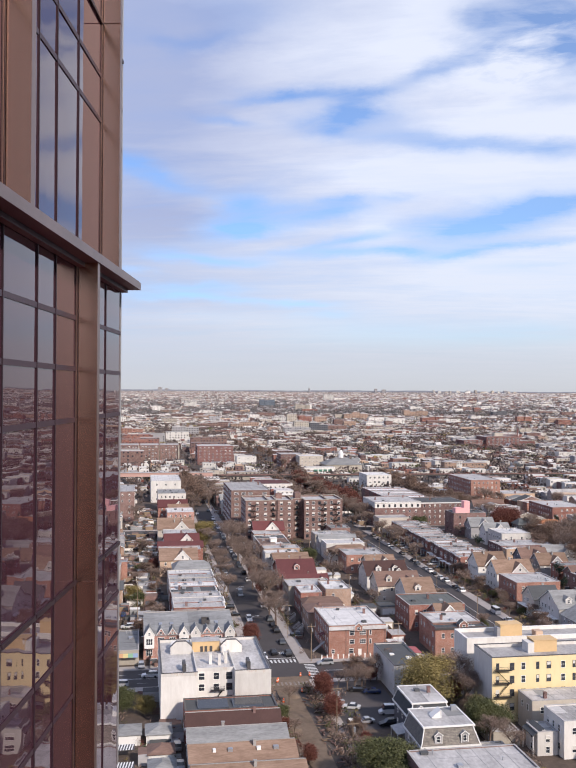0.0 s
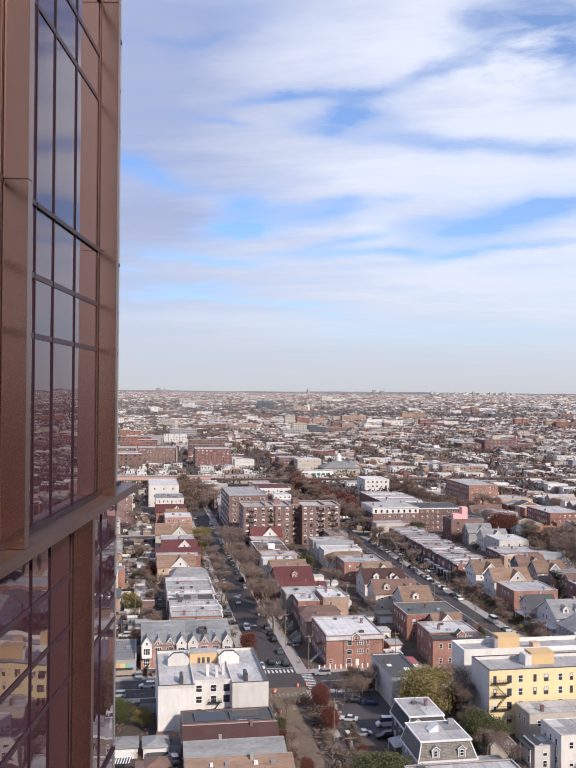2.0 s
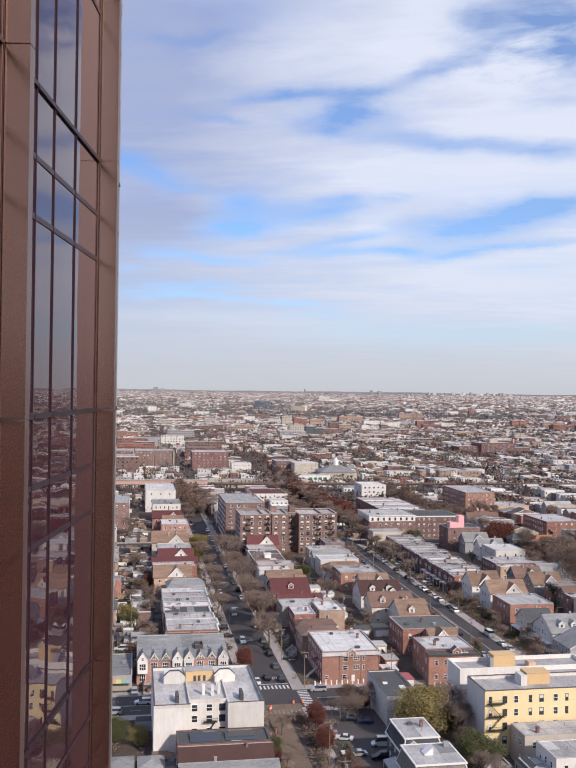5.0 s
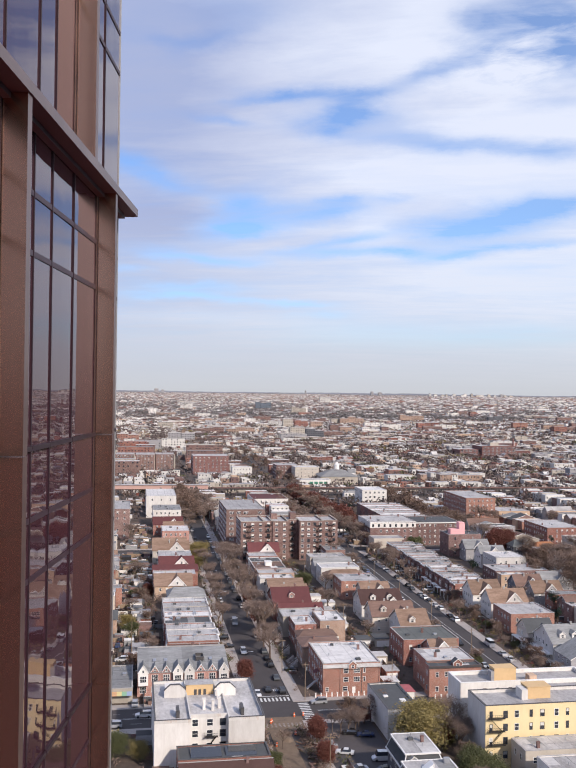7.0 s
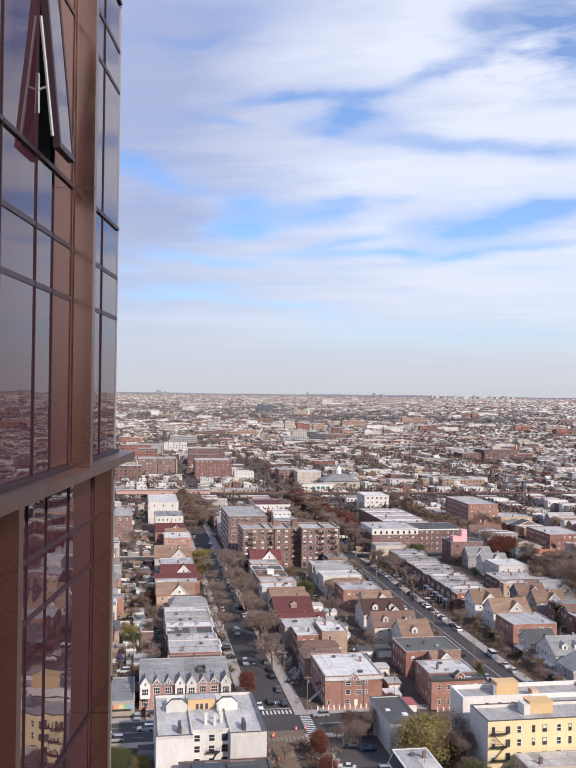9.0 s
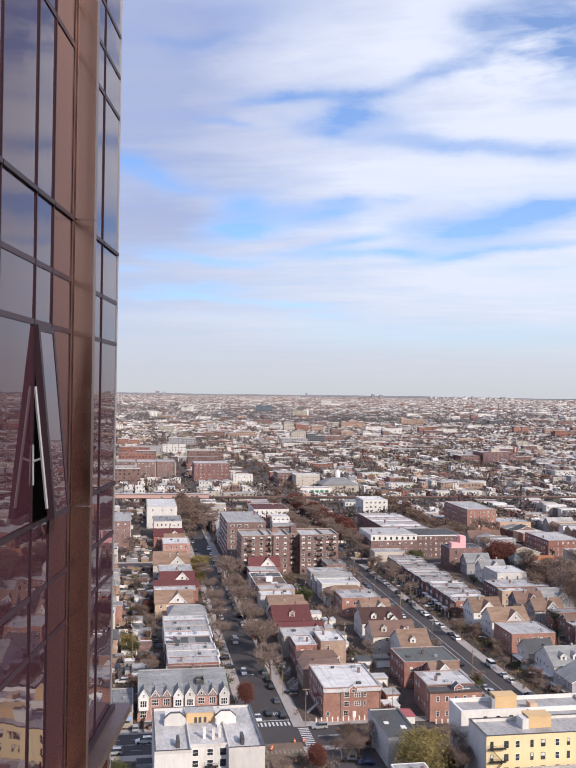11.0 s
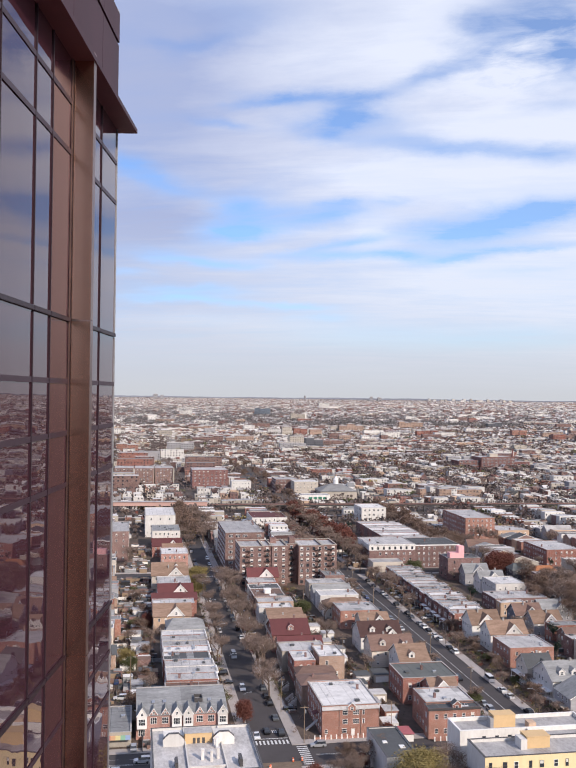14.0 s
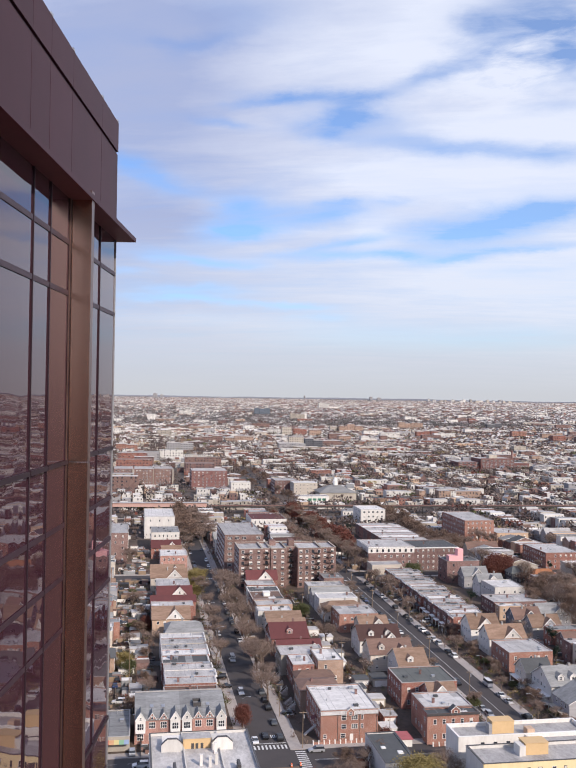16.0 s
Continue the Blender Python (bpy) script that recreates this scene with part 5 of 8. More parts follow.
gable_house(10.0, 28.6, 470.5, 481.5, 7.0, 10.8, "X", "cream", "tan", "cream house with a tan roof and a white cross gable", wide=7, group=R)

# east of that street
E1 = "houses east of the near street"
bh = flat_house(56, 73.4, 262.4, 285.5, 9.2, "orange", "white", "orange brick double house with a white roof and grey front parapet", st=3, faces="W", clutter=6, group=E1)
for z in (4.3, 6.9):
    for x, w, st_ in ((-1.7, 1.6, 0), (1.6, 1.9, 1), (3.9, 0.75, 0)):
        part("window", window_mesh(w, 1.45, TRIM, st_), None, bh, at=pose(x, -11.55, z))
part("window", window_mesh(1.5, 1.4, TRIM), None, bh, at=pose(-1.9, -11.55, 1.6))
part("window", window_mesh(1.0, 1.2, TRIM), None, bh, at=pose(-7.4, -11.55, 1.6))
part("door", Shape().box(0.2, -11.62, 0, 1.2, -11.553, 2.1), [TRIM], bh, "white back door")
part("front_mansard", Shape().slab([(-8.8, -12.0, 8.0), (8.8, -12.0, 8.0), (8.8, -11.35, 9.3), (-8.8, -11.35, 9.3)], 0.12), [ROOFS["silver"]], bh)
dormer(bh, 0.2, -12.05, 7.5, 2.4, 1.3, 1.2, "orange", "silver")
for x in (-3.6, 3.0, 8.3):
    part("downpipe", Shape().box(x, -11.65, 0, x + 0.12, -11.553, 9.0), [TRIM_D], bh)
part("roof_railing", Shape().box(-8.2, 6.5, 9.9, 8.2, 6.55, 9.95).box(-8.2, 6.5, 9.5, 8.2, 6.55, 9.54), [IRON], bh)
part("stair", Shape().slab([(-12.4, -6.0, 0.1), (-8.75, -6.0, 3.0), (-8.75, -4.4, 3.0), (-12.4, -4.4, 0.1)], 0.25), [COPING], bh)
part("awning", Shape().slab([(-10.4, -6.6, 5.0), (-8.75, -6.6, 5.6), (-8.75, -3.8, 5.6), (-10.4, -3.8, 5.0)], 0.06), [ROOFS["red"]], bh, "dark red door awning")
gable_house(54.9, 68, 288.5, 300.8, 6.8, 8.2, "X", "tan", "brown", "tan brick house with a low brown shingle roof", group=E1, hip=4)
gable_house(55.8, 69, 302, 309.5, 6.6, 8.0, "X", "brown", "brown", "brown house with a low dark brown roof", group=E1, hip=3)
flat_house(56.4, 64, 312, 325, 8.0, "brick", "white", "red brick house with a bright white roof", group=E1)
flat_house(65.8, 75, 314.5, 329.5, 8.4, "tan", "white", "tan brick rear wing with a white roof", group=E1)
flat_house(54.4, 71, 326, 338.5, 7.4, "beige", "silver", "wide house with a pale grey roof", group=E1)
gable_house(55.6, 72.5, 341, 349, 5.6, 7.8, "X", "brick", "red", "house with a dark red roof and small gable", wide=3, group=E1)
gable_house(54.6, 69.4, 350.2, 366.5, 7.0, 11.2, "X", "brick", "red", "house with a steep dark red shingle roof and white dormer", dormers=((0.5, "S"),), group=E1)
gable_house(56.2, 72, 370.5, 378.5, 7.0, 8.8, "X", "white", "tan", "white house with a tan roof", group=E1)
gable_house(57.2, 72.4, 382, 391, 6.8, 8.8, "X", "cream", "tan", "cream house with a low tan roof", group=E1)
flat_house(55.1, 70.1, 393, 401.5, 7.4, "white", "white", "white flat-roofed house", group=E1)
flat_house(55.9, 72.1, 402.6, 412, 7.8, "tan", "silver", "tan brick house with a grey roof", group=E1)
flat_house(55.4, 70, 413, 429, 8.0, "brown", "brown", "brown brick house with a brown roof and white bulkhead", group=E1)
part("bulkhead", Shape().box(-1.5, -2, 7.55, 1.5, 1.5, 9.6).box(-1.7, -2.2, 9.6, 1.7, 1.7, 9.75), [TRIM], LAST[-1], "white roof bulkhead")
flat_house(55.9, 71, 432, 443, 7.4, "white", "dark", "white house with a dark roof", group=E1)
flat_house(56.9, 71, 446, 458, 7.4, "orange", "silver", "brick house with a pale roof", group=E1)
gable_house(58.7, 74.5, 461.5, 472, 7.0, 10.8, "X", "brick", "red", "house with a dark red roof and a pink gable", wide=7, group=E1)

# west of the far street
W2 = "houses west of the wide street"
flat_house(86.8, 102.8, 256.4, 261, 9.0, "orange", "dark", "red brick corner house with a black mansard front", faces="SW", cornice="S", trim=TRIM_D, clutter=2, group=W2)
b2 = flat_house(87.6, 102.6, 261.4, 274.6, 9.2, "orange", "white", "red brick house with a bright stepped roof", faces="W", clutter=6, group=W2)
dg = thing("corner_gable", "small brick gable with white trim", "gable", 95.5, 256.3, 8.6)
dormer(dg, 0, 0, 0, 2.6, 1.4, 2.2, "brick", "dark")
gable_house(94.2, 103.2, 275.4, 285.6, 7.6, 10.4, "X", "brick", "tan", "brick house with a tan roof and cross gable", wide=6, group=W2)
flat_house(88, 107, 286.4, 303, 8.6, "brick", "green", "brick house with a dark green-grey flat roof", group=W2)
gable_house(94.3, 105.1, 309.5, 325, 6.5, 11.2, "X", "white", "tan", "white house with a steep tan roof and white dormer", dormers=((0.42, "S"),), group=W2)
gable_house(88.2, 104.6, 326.5, 338.5, 6.5, 10.6, "X", "cream", "brown", "cream house with a brown roof, dormer and gable", dormers=((0.28, "S"),), wide=5, group=W2)
gable_house(88.9, 105.6, 345.5, 359.5, 6.5, 10.8, "X", "white", "maroon", "white house with a dark roof and two gables", dormers=((0.3, "S"), (0.7, "S")), wide=4.5, group=W2)
gable_house(94.4, 106.6, 366.5, 377.5, 6.5, 9.6, "X", "cream", "tan", "cream house with a tan roof", wide=5, group=W2)
flat_house(88.9, 106.1, 381.2, 397.5, 8.0, "orange", "silver", "red brick house with a pale roof", group=W2, clutter=6)
gable_house(86.4, 104.6, 400.5, 409, 6.2, 8.4, "X", "white", "tan", "white house with a low tan roof", group=W2, hip=4)
flat_house(86.4, 104.6, 412, 424, 7.8, "white", "white", "white house with a white roof", group=W2)
gable_house(86.4, 104.6, 427, 436, 6.2, 9.0, "X", "grey", "grey", "grey house with a grey roof", group=W2)
flat_house(86.4, 104.6, 439, 450, 7.8, "beige", "silver", "beige house with a pale roof", group=W2)

# east of the far street
E2 = "houses east of the wide street"
gable_house(139.0, 153, 283.5, 298.5, 6.5, 11.0, "X", "white", "grey", "large white house with a grey roof, dormers and porch", dormers=((0.3, "S"), (0.62, "S")), wide=4.5, porch="W", group=E2)
gable_house(137, 151, 267, 278, 6.2, 10.0, "Y", "grey", "grey", "grey house with a grey roof and front gable", porch="W", group=E2)
gable_house(137.6, 147.5, 300.2, 309.8, 6.0, 9.6, "X", "cream", "dark", "house with a dark roof and porch", porch="W", wide=4, group=E2)
flat_house(138.8, 156, 317.5, 334.5, 8.0, "orange", "silver", "red brick house with a pale coated roof", clutter=6, group=E2)
gable_house(140.5, 156, 340.5, 351.5, 7.0, 11.2, "X", "white", "tan", "white house with a tan roof and broad gables", wide=6.5, group=E2)
gable_house(138.8, 151.5, 356, 368, 7.0, 11.6, "X", "white", "tan", "white house with a tan roof and broad gable", wide=7, group=E2)
for k in range(16):
    flat_house(136.8 + (k % 2) * 0.5, 151.5 + (k % 3), 371.5 + 6.8 * k, 378.2 + 6.8 * k, 7.8 + 0.15 * (k % 3), ("brick", "mauve", "brown")[k % 3], ("silver", "white", "silver", "grey")[k % 4], "attached brick row house with a pale flat roof and projecting bay", faces="" if k else "S", clutter=4, cornice="W", group=E2)
    bay(LAST[-1], -(14.7 + (k % 3) - (k % 2) * 0.5) / 2, -2.2, 1.2, 6.6, ("brick", "mauve", "brown")[k % 3])

# large blocks beyond the second avenue
bc = thing("apartment_building", "brown brick seven-storey apartment building with fire escapes", "building", 55.6, 472, 0.15)
WINGS = [(0, 0, 12.6, 22), (12.6, 1.2, 17, 22), (17, 0.3, 25.4, 22), (25.4, 6, 31.4, 22), (31.4, 0, 44.4, 22), (44.4, 1.6, 52.4, 22)]
for a, c, b, d in WINGS:
    q = part("wing", Shape().ring(a, c, b - 0.01, d, 0, 20.8, 0.4), [WALLS["brown"]], bc)
    part("roof", roof_deck(a + 0.4, b - 0.4, c + 0.4, d - 0.4, 20.1, 1), [ROOFS["silver"], ROOFS["grey"], ROOFS["white"]], q)
    part("coping", Shape().ring(a - 0.08, c - 0.08, b + 0.07, d + 0.08, 20.8, 21.0, 0.6), [WALLS["beige"]], q)
    for z in range(7):
        n = max(1, int((b - a) / 3.2))
        for k in range(n):
            x = a + (b - a) * (k + 0.5) / n
            part("window", window_mesh(1.5, 1.7, TRIM if (k + z) % 4 else TRIM_D, blind_rng.choice((0, 2))), None, q, at=pose(x, c, 1.8 + 2.9 * z))
for k in range(5):
    for z in range(7):
        part("window", window_mesh(1.3, 1.7, TRIM), None, bc, at=pose(0, 2.4 + 4.2 * k, 1.8 + 2.9 * z, 0, 0, -90))
for x, y in ((4.2, 0), (14.8, 1.2), (28.6, 6), (41.6, 0), (48.6, 1.6)):
    fire_escape(bc, x, y, [1.9 + 2.9 * z for z in range(1, 7)], 3.0)
part("stair_tower", Shape().box(28, 10, 20.1, 31, 16, 23.6), [WALLS["brown"]], bc)
part("stair_tower", Shape().box(18, 14, 20.1, 21.5, 18, 22.8), [WALLS["brown"]], bc)
flat_house(52.2, 74.5, 514, 562, 21.7, "brown", "silver", "brown brick apartment building with a silver roof", st=7, faces="SW", category="building", name="apartment_building", ww=2.4, style=1, gap=4.2, clutter=8)
st = flat_house(135.8, 163.2, 510.5, 538, 14.3, "mauve", "silver", "dark brick corner building with a white painted top storey", st=4, faces="SW", category="building", name="apartment_building", gap=3.4, ww=1.2, cornice="SW", clutter=6)
part("painted_storey", Shape().box(-13.9, -13.95, 10.8, 13.9, -13.77, 13.5).box(-13.9, -13.77, 10.8, -13.72, 13.6, 13.5), [WALLS["white"]], st, "white painted top storey")
for k in range(8):
    part("window", window_mesh(1.2, 1.7, TRIM_D), None, st, at=pose(-12.0 + 3.43 * k, -13.95, 12.1))
flat_house(163.6, 191, 512, 538, 13.4, "mauve", "dark", "brown brick apartment building with a dark roof", st=4, faces="S", category="building", name="apartment_building", gap=3.2, cornice="S")
pk = flat_house(171, 189.6, 475.5, 490, 12.0, "mauve", "dark", "dark brick building with a pink roof structure", st=3, faces="SW", category="building", name="apartment_building", gap=5.0, skip=0.25, fm=TRIM_D)
part("pink_bulkhead", Shape().box(-7.6, -5.5, 11.5, 0.6, -1, 14.6).box(-2.6, -5.5, 14.6, 0.6, -1, 18.2), [plain("pink_paint", (0.80, 0.42, 0.42), 0.7)], pk, "bright pink painted roof structure")
flat_house(219.5, 240, 577, 622, 19.6, "orange", "silver", "orange brick apartment building", st=6, faces="SW", category="building", name="apartment_building", gap=3.2, clutter=5)
for k in range(8):
    flat_house(162, 192, 560 + 11 * k, 570.6 + 11 * k, 8.2, ("brick", "brown")[k % 2], ("white", "silver")[k % 2], "attached row house with a bright white roof", faces="", clutter=2, detail=1)
flat_house(174, 193.5, 679, 704, 14.0, "white", "white", "white modern apartment building", st=4, faces="SW", category="building", name="apartment_building", gap=3.6, ww=1.6)
flat_house(176.5, 192, 422, 440, 9, "white", "white", "white box-shaped house", faces="SW", group="houses farther east")
flat_house(167, 193, 400, 416, 7.0, "mauve", "silver", "low dark brick house with a wide pale roof", faces="SW", clutter=8, group="houses farther east")
flat_house(167.4, 179.4, 394.4, 399.8, 6.4, "peach", "silver", "small peach rendered wing with a pale roof", faces="SW", group="houses farther east")
gable_house(175.5, 189, 461, 470.5, 6.8, 11.0, "X", "grey", "grey", "grey sided house with steep grey gables", wide=6.5, group="houses farther east")
gable_house(176.8, 190, 442.5, 452, 6.8, 10.8, "X", "white", "grey", "white house with a grey roof and broad gables", wide=6.5, group="houses farther east")
gable_house(181.5, 197, 383, 392, 5.8, 9.2, "X", "grey", "grey", "grey sided house with a pale grey pitched roof", wide=5.5, group="houses farther east")
gable_house(165.5, 178, 373, 383, 6.0, 10.0, "X", "slate", "brown", "blue-grey house with a brown gabled roof", wide=6, group="houses farther east")
gable_house(167, 180, 358.5, 368.5, 6.2, 10.2, "X", "grey", "tan", "grey house with a faded tan roof", wide=6, group="houses farther east")
gable_house(213.5, 229, 458, 469, 6.0, 9.4, "X", "pinkbrick", "orange", "pink brick house with an orange tile hip roof", hip=4.5, group="houses farther east")
gable_house(207, 219, 471.5, 481, 5.6, 8.6, "X", "dark", "green", "dark house with a green-grey roof", hip=3, group="houses farther east")
flat_house(8.6, 29.5, 639, 684, 15.2, "white", "white", "white flat-roofed warehouse", st=3, faces="S", category="building", name="warehouse", gap=5)
flat_house(-12.5, -2.2, 550, 592, 17.8, "brown", "silver", "brown brick apartment building with a pale roof", st=5, faces="SE", category="building", name="apartment_building", gap=3.2)
flat_house(61, 98.5, 956, 990, 20, "school", "silver", "long red brick apartment building", st=6, faces="SW", category="building", name="apartment_building", gap=4.2, ww=1.6, clutter=3, base=0)

flat_house(86, 112, 656, 690, 10.5, "white", "red", "white block with a red upper storey", st=3, faces="SW", category="building", name="apartment_building", gap=3.2, clutter=3)
flat_house(250.5, 273.5, 596, 619, 8.0, "peach", "silver", "peach rendered building with a pale roof", faces="SW", category="building", name="apartment_building", gap=3.2, clutter=5)
flat_house(244, 266, 507, 540, 10.0, "brick", "silver", "large brick building with a grey roof", st=3, faces="SW", category="building", name="apartment_building", gap=3.0, clutter=6)

# beyond the railway
for k in range(3):
    flat_house(-20 + 21.4 * k, 0 + 21.4 * k, 986 - 3 * (k % 2), 1018, 19.5, "brown", "silver", "brown brick apartment building in a row", st=6, faces="S", category="building", name="apartment_building", gap=3.6, ww=1.6, clutter=3, base=0)
    part("pale_band", Shape().box(9.2, -16.4 - 1.6 * (1 - k % 2), 0, 10.6, -16.1, 19.6), [WALLS["beige"]], LAST[-1], "pale brick stair band")
flat_house(98.6, 118.8, 918, 934, 11.5, "white", "white", "white painted house row with a pale roof", st=3, faces="S", category="building", name="apartment_building", gap=3.0, base=0)
flat_house(143, 166, 911, 937, 14, "mauve", "silver", "dark brick apartment building with a pale roof", st=4, faces="SW", category="building", name="apartment_building", gap=3.2, base=0)
flat_house(158, 182, 886, 908, 14, "cream", "white", "cream apartment building with a flat roof", st=4, faces="SW", category="building", name="apartment_building", gap=3.6, base=0)
gs_ = flat_house(150, 180, 821, 836, 8, "white", "silver", "low white shop building with green panels", st=2, faces="", category="shop", name="shop", base=0, clutter=3)
for k in range(4):
    part("green_panel", Shape().box(-5 + 4.5 * k, -7.62, 4.2, -1.6 + 4.5 * k, -7.503, 6.2), [plain("green_glass_panel", (0.05, 0.20, 0.13), 0.4)], gs_)
ch = thing("church", "pale church with a broad grey roof and white lantern", "church", 196, 868, 0)
part("wall", Shape().ring(-18, -14, 18, 14, 0, 8, 0.5), [WALLS["beige"]], ch)
part("roof", gable_roof(-18, 18, -14, 14, 8, 14, "X", 0.8, hip=14), [ROOFS["grey"]], ch)
part("lantern", Shape().tube((0, 0, 13.6), (0, 0, 17.5), 2.6, 2.4, 10).tube((0, 0, 17.5), (0, 0, 21), 2.7, 0.5, 10), [TRIM], ch, "white roof lantern")
sc = thing("school", "long red brick school with a tall chimney", "school", 441, 1180, 0)
for a, b, c, h in ((0, 30, 6, 12), (30, 78, 0, 17), (78, 104, 8, 10)):
    q = part("wing", Shape().box(a, c, 0, b - 0.05, 38, h, 0, 1).box(a, c, h, b - 0.05, c + 0.6, h + 0.8), [WALLS["school"], ROOFS["silver"]], sc)
    for i in range(int((b - a) / 6)):
        for j in range(int(h / 4)):
            part("window", window_mesh(3.4, 2.4, TRIM, 1), None, q, at=pose(a + 3.5 + 6 * i, c, 2.6 + 4 * j))
part("bulkhead", Shape().box(44, 6, 17, 56, 16, 22), [WALLS["beige"]], sc)
part("chimney", Shape().tube((80, 12, 0), (80, 12, 28), 1.5, 1.1, 10), [WALLS["school"]], sc)

gable_house(10.4, 28, 484.5, 495, 7.0, 10.2, "X", "cream", "tan", "cream house with a broad tan roof and dormers", wide=5.5, group=R)
flat_house(16.5, 32, 527, 548, 8.0, "pinkbrick", "white", "pinkish brick house with a pale roof", st=2, group=R)
gable_house(18, 30, 551, 559, 6.4, 9.4, "X", "tan", "tan", "tan brick house with a tan roof", group=R)
gable_house(12, 30, 561.5, 575, 6.8, 10.6, "X", "brick", "red", "brick house with a red shingle roof and white gable", wide=6, group=R)
flat_house(12.5, 30.5, 590, 617, 11.8, "white", "grey", "white building with a grey flat roof", st=3, group=R, clutter=8)
flat_house(97.9, 108.1, 455.5, 469, 8.2, "brown", "grey", "small brown brick house beside the apartment building", st=2, faces="SW", clutter=3, group=W2)

def flat_garage(x, y, w, d, h, wall, roof):
    g = thing("garage", f"low {WALLS[wall].name.split('_')[0]} back-yard garage with a {ROOFS[roof].name.split('_')[0]} flat roof", "garage", x, y, 0.15, group="garages in the back yards")
    part("wall", Shape().ring(-w / 2, -d / 2, w / 2, d / 2, 0, h, 0.2), [WALLS[wall]], g)
    part("roof", Shape().box(-w / 2 - 0.15, -d / 2 - 0.15, h, w / 2 + 0.15, d / 2 + 0.15, h + 0.14), [ROOFS[roof]], g)
    part("garage_door", Shape().box(-w * 0.4, -d / 2 - 0.05, 0, w * 0.4, -d / 2 - 0.003, 2.1), [TRIM], g)


for x, y, w, d, wl, rf in ((77.4, 266, 4.6, 5.6, "white", "white"), (80.6, 276.5, 4.4, 6.0, "brick", "silver"), (77.2, 284, 4.0, 6.0, "white", "silver"), (80.9, 292, 5.0, 5.4, "beige", "white"), (77.6, 303, 4.4, 6.0, "white", "dark"),
                           (80.6, 312, 5.2, 5.4, "grey", "dark"), (87.5, 313, 5.6, 7.0, "beige", "dark"), (77.8, 334, 4.6, 6.0, "white", "white"), (79.5, 345, 5.0, 5.0, "white", "grey"), (76.8, 356, 4.4, 5.6, "beige", "silver"),
                           (80.2, 368, 5.0, 5.0, "white", "white"), (77.0, 380, 4.4, 5.6, "white", "silver"), (5.4, 300, 4.6, 5.6, "white", "white"), (2.2, 312, 4.0, 5.4, "grey", "silver"), (5.2, 326, 4.6, 5.4, "mauve", "dark"), (-0.5, 338, 4.6, 8.0, "white", "white"),
                           (4.6, 352, 5.0, 5.4, "grey", "grey"), (1.6, 377, 4.6, 5.6, "white", "silver"), (5.4, 398, 4.6, 5.0, "brick", "maroon"), (3.0, 418, 4.8, 5.6, "white", "silver")):
    flat_garage(x, y, w, d, 2.7, wl, rf)


def stoop(x, y, side, h=1.4, col=None):
    """A flight of front steps with iron or white rails; side -1 descends to -X."""
    st_ = thing("front_steps", "concrete front steps with side rails", "steps", x, y, 0.15, group="front steps along the near street")
    n = 6
    for k in range(n):
        part("step", Shape().box(min(0, side * 0.42 * (n - k)), -0.8, h * k / n, max(0, side * 0.42 * (n - k)), 0.8, h * (k + 1) / n), [CONCRETE], st_)
    for yy in (-0.85, 0.85):
        part("rail", Shape().tube((0, yy, h + 0.95), (side * 0.42 * n, yy, 1.1), 0.04, 0.04, 5).tube((0, yy, h), (0, yy, h + 0.95), 0.04, 0.04, 5).tube((side * 0.42 * n, yy, 0), (side * 0.42 * n, yy, 1.1), 0.04, 0.04, 5), [col or TRIM], st_)


for y, c in ((290, TRIM), (296, IRON), (305, TRIM), (314, IRON), (321, TRIM), (330, TRIM)):
    stoop(53.2, y, -1, 2.0, c)
for y in (299.5, 307, 314.6, 332, 339.5, 347):
    stoop(28.9, y, 1, 1.6, IRON)

# ---- filler houses along the other streets ----
fill = random.Random(23)
WALLSET = ["brick", "brown", "tan", "white", "white", "cream", "cream", "beige", "grey", "peach", "orange", "mauve", "white"]
ROOFG = ["brown", "tan", "grey", "grey", "grey", "maroon", "dark", "tan", "silver"]
ROOFF = ["silver", "white", "silver", "white", "grey", "dark", "silver"]
WORDS = {"brick": "red brick", "brown": "brown brick", "tan": "tan brick", "white": "white rendered", "cream": "cream sided", "beige": "beige rendered", "grey": "grey sided",
         "peach": "peach rendered", "orange": "orange brick", "mauve": "dark brick", "slate": "blue-grey", "pinkbrick": "pink brick", "dark": "dark sided", "yellow": "yellow"}
TAKEN = [(-16, 34, 150, 290), (8, 33, 286, 620), (52, 78, 155, 473), (64, 76, 224, 250), (76, 125, 160, 250), (82, 110, 254, 480), (130, 162, 262, 482), (50, 110, 450, 495), (50, 78, 512, 564), (132, 194, 508, 540),
         (160, 198, 355, 494), (206, 231, 455, 483), (218, 246, 578, 625), (138, 170, 556, 668), (6, 32, 584, 688), (-16, 1, 546, 596), (59, 101, 950, 994), (84, 114, 652, 694), (248, 276, 592, 622), (242, 268, 504, 543),
         (-24, 48, 978, 1022), (96, 121, 914, 938), (140, 186, 880, 940), (147, 218, 816, 886), (438, 548, 1174, 1222), (126, 142.5, 780, 1000), (130, 152, 1000, 1335), (158, 196, 556, 702), (206, 244, 572, 619)]


def free(x0, x1, y0, y1):
    return all(x1 < a or x0 > b or y1 < c or y0 > d for a, b, c, d in TAKEN)


def seen(x, y, m=0.03):
    return y > 120 and -0.155 - m - 12 / y < x / y < 0.525 + m + 12 / y


